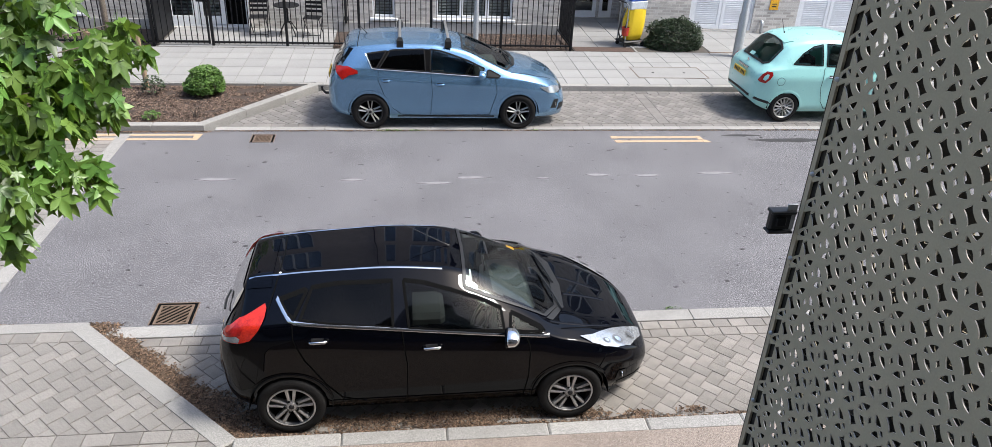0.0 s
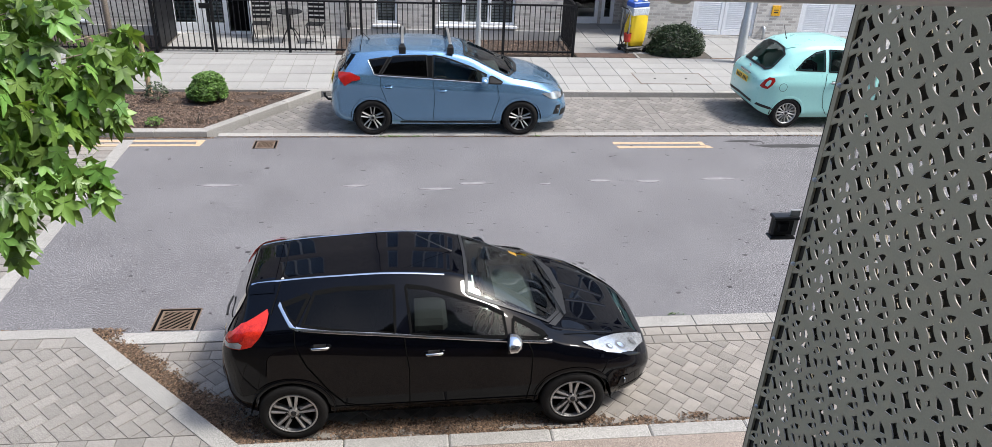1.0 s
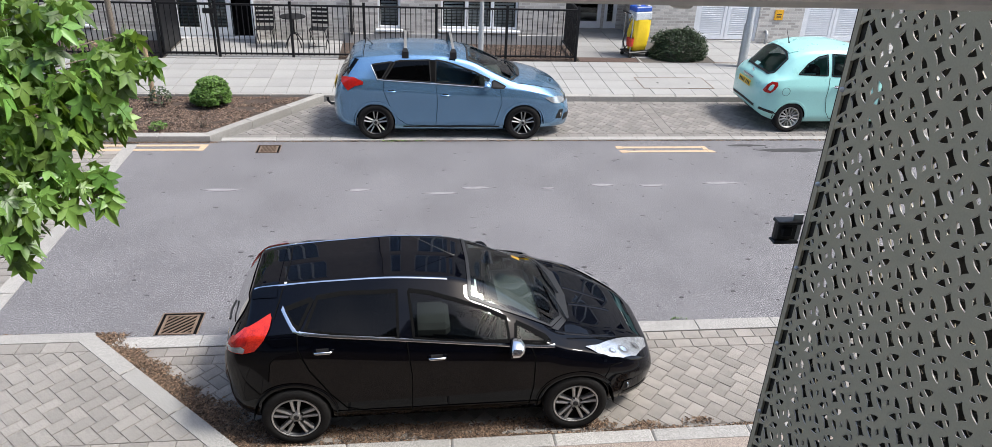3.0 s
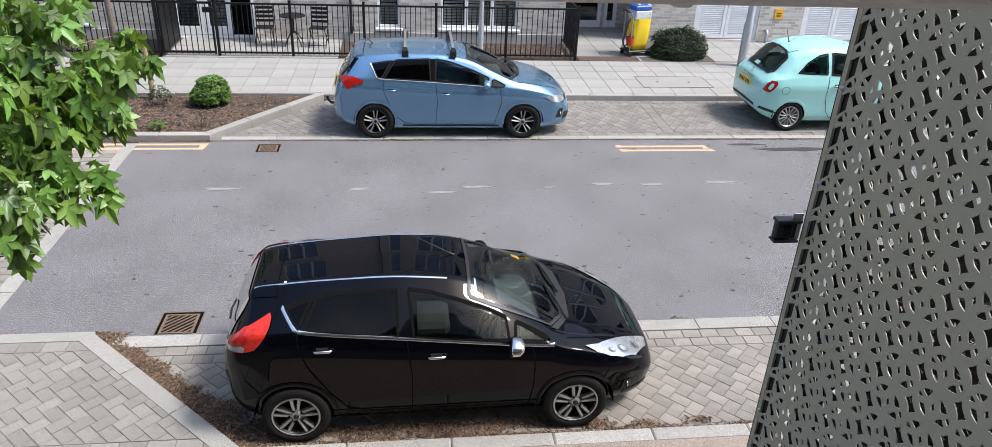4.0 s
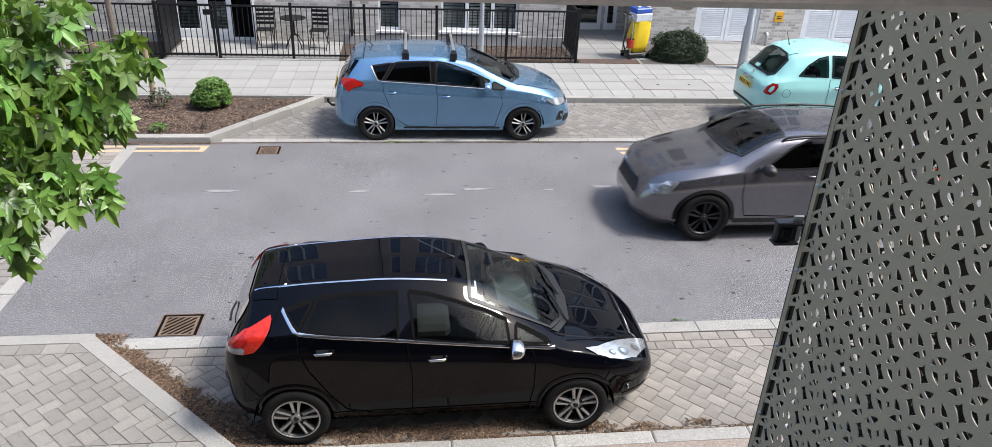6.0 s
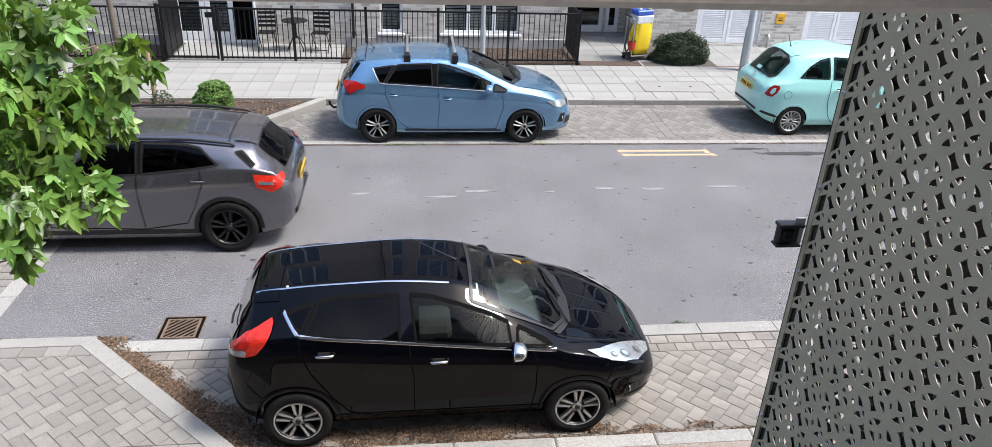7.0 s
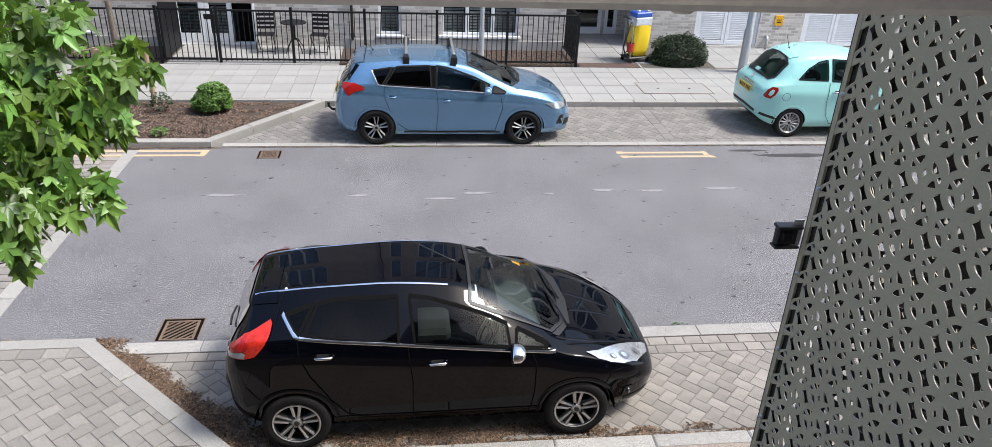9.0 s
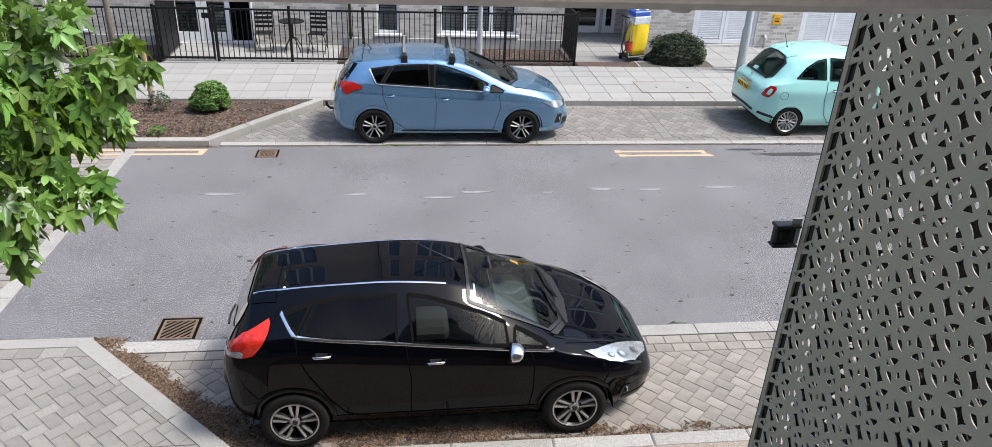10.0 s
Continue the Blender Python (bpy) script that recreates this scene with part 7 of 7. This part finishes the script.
def chips(name, label, material, spots, n, size, seed, z, category="mulch"):
    """Loose chips scattered in round spots (x, y, rx, ry)."""
    r = random.Random(seed)
    g = Geo()
    total = sum(s[2] * s[3] for s in spots)
    for s in spots:
        for _ in range(int(n * s[2] * s[3] / total)):
            a, k = r.uniform(0, 6.28), r.random() ** 0.75 * (1.5 if r.random() > 0.9 else 1.0)
            x, y = s[0] + s[2] * k * math.cos(a), s[1] + s[3] * k * math.sin(a)
            L, W = size * r.uniform(0.5, 1.5), size * r.uniform(0.2, 0.5)
            q = Euler((r.uniform(-0.5, 0.5), r.uniform(-0.5, 0.5), r.uniform(0, 6.28))).to_matrix()
            p = Vector((x, y, z + r.uniform(0, size * 0.5)))
            g.add([p + q @ Vector(c) for c in ((-L, -W, 0), (L, -W * 0.7, 0), (L * 0.9, W, 0.004), (-L * 0.8, W, 0.006))], [(0, 1, 2, 3)])
    return tagged(part(name, g, material), label, category, kind="stuff")


r5 = random.Random(9)
bed = []
for _ in range(420):
    y = r5.uniform(12.9, 14.9)
    x = r5.uniform(-6.8, -3.40 + (y - 12.8) * 0.75 - 0.12)
    bed.append((x, y, 0.12, 0.10))
chips("bark_mulch", "brown bark mulch covering the planting bed", MULCH, bed, 42000, 0.016, 4, 0.065)
chips("bark_mulch", "brown bark mulch in the border by the railings", MULCH, [(x * 0.4 - 1.3, 18.0 + (k % 4) * 0.36, 0.22, 0.2) for k, x in enumerate(np.linspace(0, 13.5, 50))], 8000, 0.017, 5, 0.065)
lit = [(-3.05 + 1.62 * k / 30 + r5.gauss(0, 0.05), 6.78 - 1.60 * k / 30 + r5.gauss(0, 0.05) + 0.09, 0.12 + 0.05 * r5.random(), 0.10) for k in range(31)]
lit += [(x, 5.19 + 0.03 * r5.random(), 0.25, 0.035) for x in np.linspace(-1.2, 3.2, 12)]
lit += [(-1.95 + 0.95 * k / 12 + r5.gauss(0, 0.05), 5.85 - 0.62 * k / 12 + r5.gauss(0, 0.06), 0.14, 0.10) for k in range(13)]
lit += [(x, 5.24 + 0.06 * r5.random(), 0.16, 0.06) for x in (-0.2, 0.15, 0.45, 0.7)]
# extra litter added as a stand-in for the shade under the car's sill
lit += [(x, 5.32 + 0.06 * r5.random(), 0.2, 0.08) for x in np.linspace(-0.7, 1.6, 12)]
lit += [(1.75, 5.30, 0.20, 0.06), (2.2, 5.28, 0.16, 0.05), (2.75, 5.3, 0.14, 0.05), (-3.6, 7.0, 0.5, 0.04), (-4.2, 7.02, 0.4, 0.05), (-3.2, 7.0, 0.25, 0.06)]
chips("leaf_litter", "dry brown leaf litter drifted against the kerb, more added as shade under the black car", LITTER, lit, 23000, 0.013, 6, 0.003, "leaf litter")
chips("leaf_litter", "dry debris in the far gutter", LITTER, [(x, 12.62, 0.3, 0.03) for x in np.linspace(-5, -3.3, 6)] + [(x, 12.65, 0.5, 0.02) for x in np.linspace(-2.5, 8, 14)], 2600, 0.014, 7, 0.003, "leaf litter")


def young_tree():
    t = thing("young_tree", "young street tree with a pale slender trunk", "tree", pose(-5.42, 15.0, 0.06))
    part("trunk", Geo().tube([(0, 0, -0.03), (0.02, 0, 1.5), (0, 0.03, 3.0), (0.03, 0, 4.6), (0.0, 0, 5.8)], [0.06, 0.055, 0.045, 0.03, 0.01], 12), BARK, t, smooth=True)
    r = random.Random(5)
    g = Geo()
    for k in range(12):
        a, z = r.uniform(0, 6.28), r.uniform(3.3, 5.0)
        tip = Vector((math.cos(a) * r.uniform(0.5, 1.1), math.sin(a) * r.uniform(0.5, 1.1), z + r.uniform(0.3, 0.9)))
        part("branch", Geo().tube([(0, 0, z - 0.3), tip * 0.5 + Vector((0, 0, z * 0.5)), tip], [0.02, 0.012, 0.004], 5), BARK, t)
        for _ in range(110):
            p = tip + Vector((r.gauss(0, 0.3), r.gauss(0, 0.3), r.gauss(0, 0.28)))
            q = Euler((r.uniform(-0.9, 0.9), r.uniform(-0.9, 0.9), r.uniform(0, 6.28))).to_matrix()
            s = r.uniform(0.05, 0.09)
            g.add([p + q @ Vector(c) for c in ((0, -s, 0), (s * 0.7, 0, 0.01), (0, s, 0), (-s * 0.7, 0, 0.01))], [(0, 1, 2, 3)])
    tagged(part("crown", g, LEAF_J, t), kind="stuff")
    st = thing("tree_stake", "weathered timber tree stake with a cross rail", "stake")
    part("stake", Geo().tube([(-4.78, 14.72, 0.03), (-4.80, 14.72, 1.16)], 0.045, 10), TIMBER, st)
    part("stake", Geo().tube([(-5.72, 14.80, 0.03), (-5.72, 14.80, 1.16)], 0.045, 10), TIMBER, st)
    part("cross_rail", Geo().box(-5.75, 14.755, 1.02, -4.74, 14.78, 1.13, 0.006), TIMBER, st)


young_tree()

chips("kerb_weeds", "small green weeds in the far kerb joint", SHRUB, [(-0.15, 12.66, 0.25, 0.03), (0.3, 12.66, 0.12, 0.02), (2.4, 12.66, 0.08, 0.02), (2.2, 6.98, 0.1, 0.02), (3.1, 6.98, 0.1, 0.02)], 130, 0.016, 8, 0.008, "weeds")


def access_cover():
    c = thing("access_cover", "recessed paved access cover with lifting holes", "cover", kind="structure")
    part("cover_slab", Geo().box(5.2, 15.55, 0.09, 6.76, 16.33, 0.106, 0.003), SLAB, c)
    fr = Geo().box(5.18, 15.53, 0.09, 6.78, 15.547, 0.107).box(5.18, 16.333, 0.09, 6.78, 16.35, 0.107).box(5.18, 15.547, 0.09, 5.197, 16.333, 0.107).box(6.763, 15.547, 0.09, 6.78, 16.333, 0.107)
    part("cover_frame", fr, IRON, c)
    for x in (5.61, 6.33):
        part("lifting_hole", Geo().lathe([(0.03, 0.100), (0.03, 0.1075), (0.001, 0.1076)], 12, "z", (x, 15.92, 0)), DARK, c)


access_cover()


# ---- paving pieces ----
def herring(region, length, width, angle, spot, z0, z1, gap=0.0045):
    """Blocks in herringbone inside a convex region of half-planes; returns their outlines."""
    ca, sa = math.cos(radians(angle)), math.sin(radians(angle))
    out = []
    h = gap / 2
    for a in range(-110, 111):
        for b in range(-84, 85):
            ox, oy = a * width + b * length, -a * width + b * length
            for x0, y0, x1, y1 in ((0, 0, length, width), (length, 0, length + width, length)):
                q = [(ox + x0 + h, oy + y0 + h), (ox + x1 - h, oy + y0 + h), (ox + x1 - h, oy + y1 - h), (ox + x0 + h, oy + y1 - h)]
                w = [(spot[0] + x * ca - y * sa, spot[1] + x * sa + y * ca) for x, y in q]
                p = clip(w, region)
                if p and abs(area(p)) > 0.0015:
                    out.append(p)
    return out


def courses(x0, x1, y0, y1, length, gap=0.007, vertical=False, shift=0.0):
    n = max(1, round((x1 - x0) / length))
    g, gy = gap / 2, gap * 0.9
    step = (x1 - x0) / n
    return [[(x0 + step * k + g, y0 + gy), (x0 + step * (k + 1) - g, y0 + gy), (x0 + step * (k + 1) - g, y1 - gy), (x0 + step * k + g, y1 - gy)] for k in range(n)]


def lay(parent_name, label, polys, z0, z1, material, joined, pick, limit=300, chamfer=0.004, piece="paver", uneven=0.002):
    """The nearest pieces as parts of their own, the others joined."""
    t = thing(parent_name, label, "paving", kind="structure")
    polys = sorted(polys, key=lambda p: pick(sum(q[0] for q in p) / len(p), sum(q[1] for q in p) / len(p)))
    rest = Geo()
    for i, p in enumerate(polys):
        if area(p) < 0:
            p = p[::-1]
        zz = z1 + rng.uniform(-uneven, uneven)
        if i < limit:
            cx, cy = sum(q[0] for q in p) / len(p), sum(q[1] for q in p) / len(p)
            part(piece, Geo().prism([(x - cx, y - cy) for x, y in p], z0, zz, chamfer), material, t, m=pose(cx, cy, 0))
        else:
            rest.prism(p, z0, zz, chamfer)
    if rest.v:
        tagged(part(piece + "_field", rest, joined, t), kind="stuff")


# near bay: two straight courses at the road, herringbone, one course at the kerb
bay = [(-0.7044, -0.7098, -(0.7044 * -1.435 + 0.7098 * 5.13)), (0, -1, -5.25), (0, 1, 6.45), (1, 0, 9.0)]
near_polys = herring(bay, 0.20, 0.133, 45, (0.1, 5.9), 0, 0)
for y0, y1 in ((6.60, 6.752), (6.45, 6.60), (5.133, 5.25)):
    near_polys += [q for q in (clip(p, bay[:1]) for p in courses(-3.1 + 0.1 * (y0 < 6.5), 9.0, y0, y1, 0.205)) if q and abs(area(q)) > 0.001]
lay("near_bay_paving", "grey-brown concrete block paving of the near parking bay", near_polys, -0.02, 0.0, PAVER_GREY, PAVER_GREY_FAR, lambda x, y: abs(x - 0.6) + (2 if -1.2 < x < 1.6 and y > 5.4 else 0))
foot = [(0.7044, 0.7098, 0.7044 * -1.44 + 0.7098 * 5.13 - 0.172), (0, -1, -5.28), (0, 1, 6.62), (-1, 0, 7.0)]
corner = herring(foot, 0.20, 0.133, 45, (-3.1, 5.7), 0, 0)
for y0, y1 in ((6.62, 6.795), (5.12, 5.28), (4.96, 5.12), (4.8, 4.96)):
    corner += [q for q in (clip(p, foot[:1]) for p in courses(-7.0, -1.3, y0, y1, 0.24)) if q and abs(area(q)) > 0.001]
lay("corner_footway_paving", "buff-grey concrete block paving of the near footway", corner, 0.05, 0.08, PAVER, PAVER_FAR, lambda x, y: math.hypot(x + 2.4, y - 5.6))
junction = [p for k in range(34) for p in courses(-9.0 + 0.1 * (k % 2), -4.665, 6.98 + k * 0.165, 6.98 + (k + 1) * 0.165, 0.24)]
lay("junction_paving", "buff block paving of the junction", junction, -0.02, 0.0, PAVER, PAVER_FAR, lambda x, y: math.hypot(x + 4.6, y - 9))
far_polys = [p for p in herring([(-0.797, 0.604, -0.797 * -3.18 + 0.604 * 12.70), (0, -1, -13.02), (0, 1, 14.76), (1, 0, 14.0)], 0.20, 0.133, 45, (3.0, 14), 0, 0) ]
far_polys = [q for p in far_polys for q in (clip(p, [(1, 0, 4.855)]), clip(p, [(-1, 0, -5.065)])) if q and abs(area(q)) > 0.0015]
for y0, y1 in ((12.85, 13.02), (14.76, 14.925)):
    far_polys += [q for q in (clip(p, [(-0.797, 0.604, -0.797 * -3.18 + 0.604 * 12.70)]) for p in courses(-3.2, 14, y0, y1, 0.24)) if q and abs(area(q)) > 0.001]
far_polys += [[(4.86, 13.02 + 0.29 * k), (5.06, 13.02 + 0.29 * k), (5.06, 13.303 + 0.29 * k), (4.86, 13.303 + 0.29 * k)] for k in range(6)]
far_polys = [q for q in far_polys if q]
lay("far_bay_paving", "grey-brown concrete block paving of the far parking bay", far_polys, -0.02, 0.0, PAVER_DARK, PAVER_DARK_J, lambda x, y: 0 if (x < -1.2 or 2.9 < x < 6.6) else 5 + abs(x))
slabs = []
ys = [15.08, 15.53, 16.13, 16.73, 17.18, 17.62]
for k, (y0, y1) in enumerate(zip(ys, ys[1:])):
    slabs += courses(-10, 18.35, y0, y1, 0.45, 0.008)
slabs += courses(-10, -1.75, 15.04, 15.08, 0.45)
lay("far_pavement_paving", "pale grey stone slab pavement", slabs, 0.06, 0.102, SLAB, SLAB, lambda x, y: abs(x - 1), 290, 0.004, "slab")
pat = [p for k in range(4) for p in courses(-5.35, -1.5, 17.66 + k * 0.48, 17.66 + (k + 1) * 0.48, 0.6, 0.008)]
ent = [p for k in range(6) for p in courses(4.22, 6.15, 18.03 + k * 0.52, 18.03 + (k + 1) * 0.52, 0.62, 0.008)]
pat += [p for k in range(3) for p in courses(7.62, 16, 17.68 + k * 0.68, 17.68 + (k + 1) * 0.68, 0.62, 0.008)]
lay("entrance_paving", "slabs of the recessed entrance, the recess shade put into their grey", ent, 0.07, 0.103, SLAB_SHADED, SLAB_SHADED, lambda x, y: y, 290, 0.004, "slab")
lay("forecourt_paving", "pale grey slabs of patio and forecourt", pat, 0.07, 0.103, SLAB, SLAB, lambda x, y: abs(x - 1), 290, 0.004, "slab")


# ---- motion ----
def motions():
    """The grey crossover drives past from right to left; its wheels roll."""
    def rear_axle(t):
        keys = ((0.0, 62.0), (5.7, 9.54), (6.3, 3.95), (6.8, -0.694), (7.0, -2.25), (7.1, -3.03), (7.3, -4.58), (10.0, -25.5))
        ts, xs = [k[0] for k in keys], [k[1] for k in keys]
        return float(np.interp(t, ts, xs))
    rows, spins = [], []
    for k in range(0, 301):
        t = k / 30
        x = rear_axle(t)
        if k % 3 == 0:
            rows.append((t, pose(x + 0.82, 9.75, 0, 0, 0, 180)))
        spins.append((t, math.degrees((62.0 - x) / 0.355)))
    walk(CROSSOVER, rows)
    for w in [o for o in CROSSOVER.children if o.name.startswith("wheel")]:
        p = w.matrix_basis.translation.copy()
        walk(w, [(t, pose(p.x, p.y, p.z, 0, a, 0)) for t, a in spins])


motions()
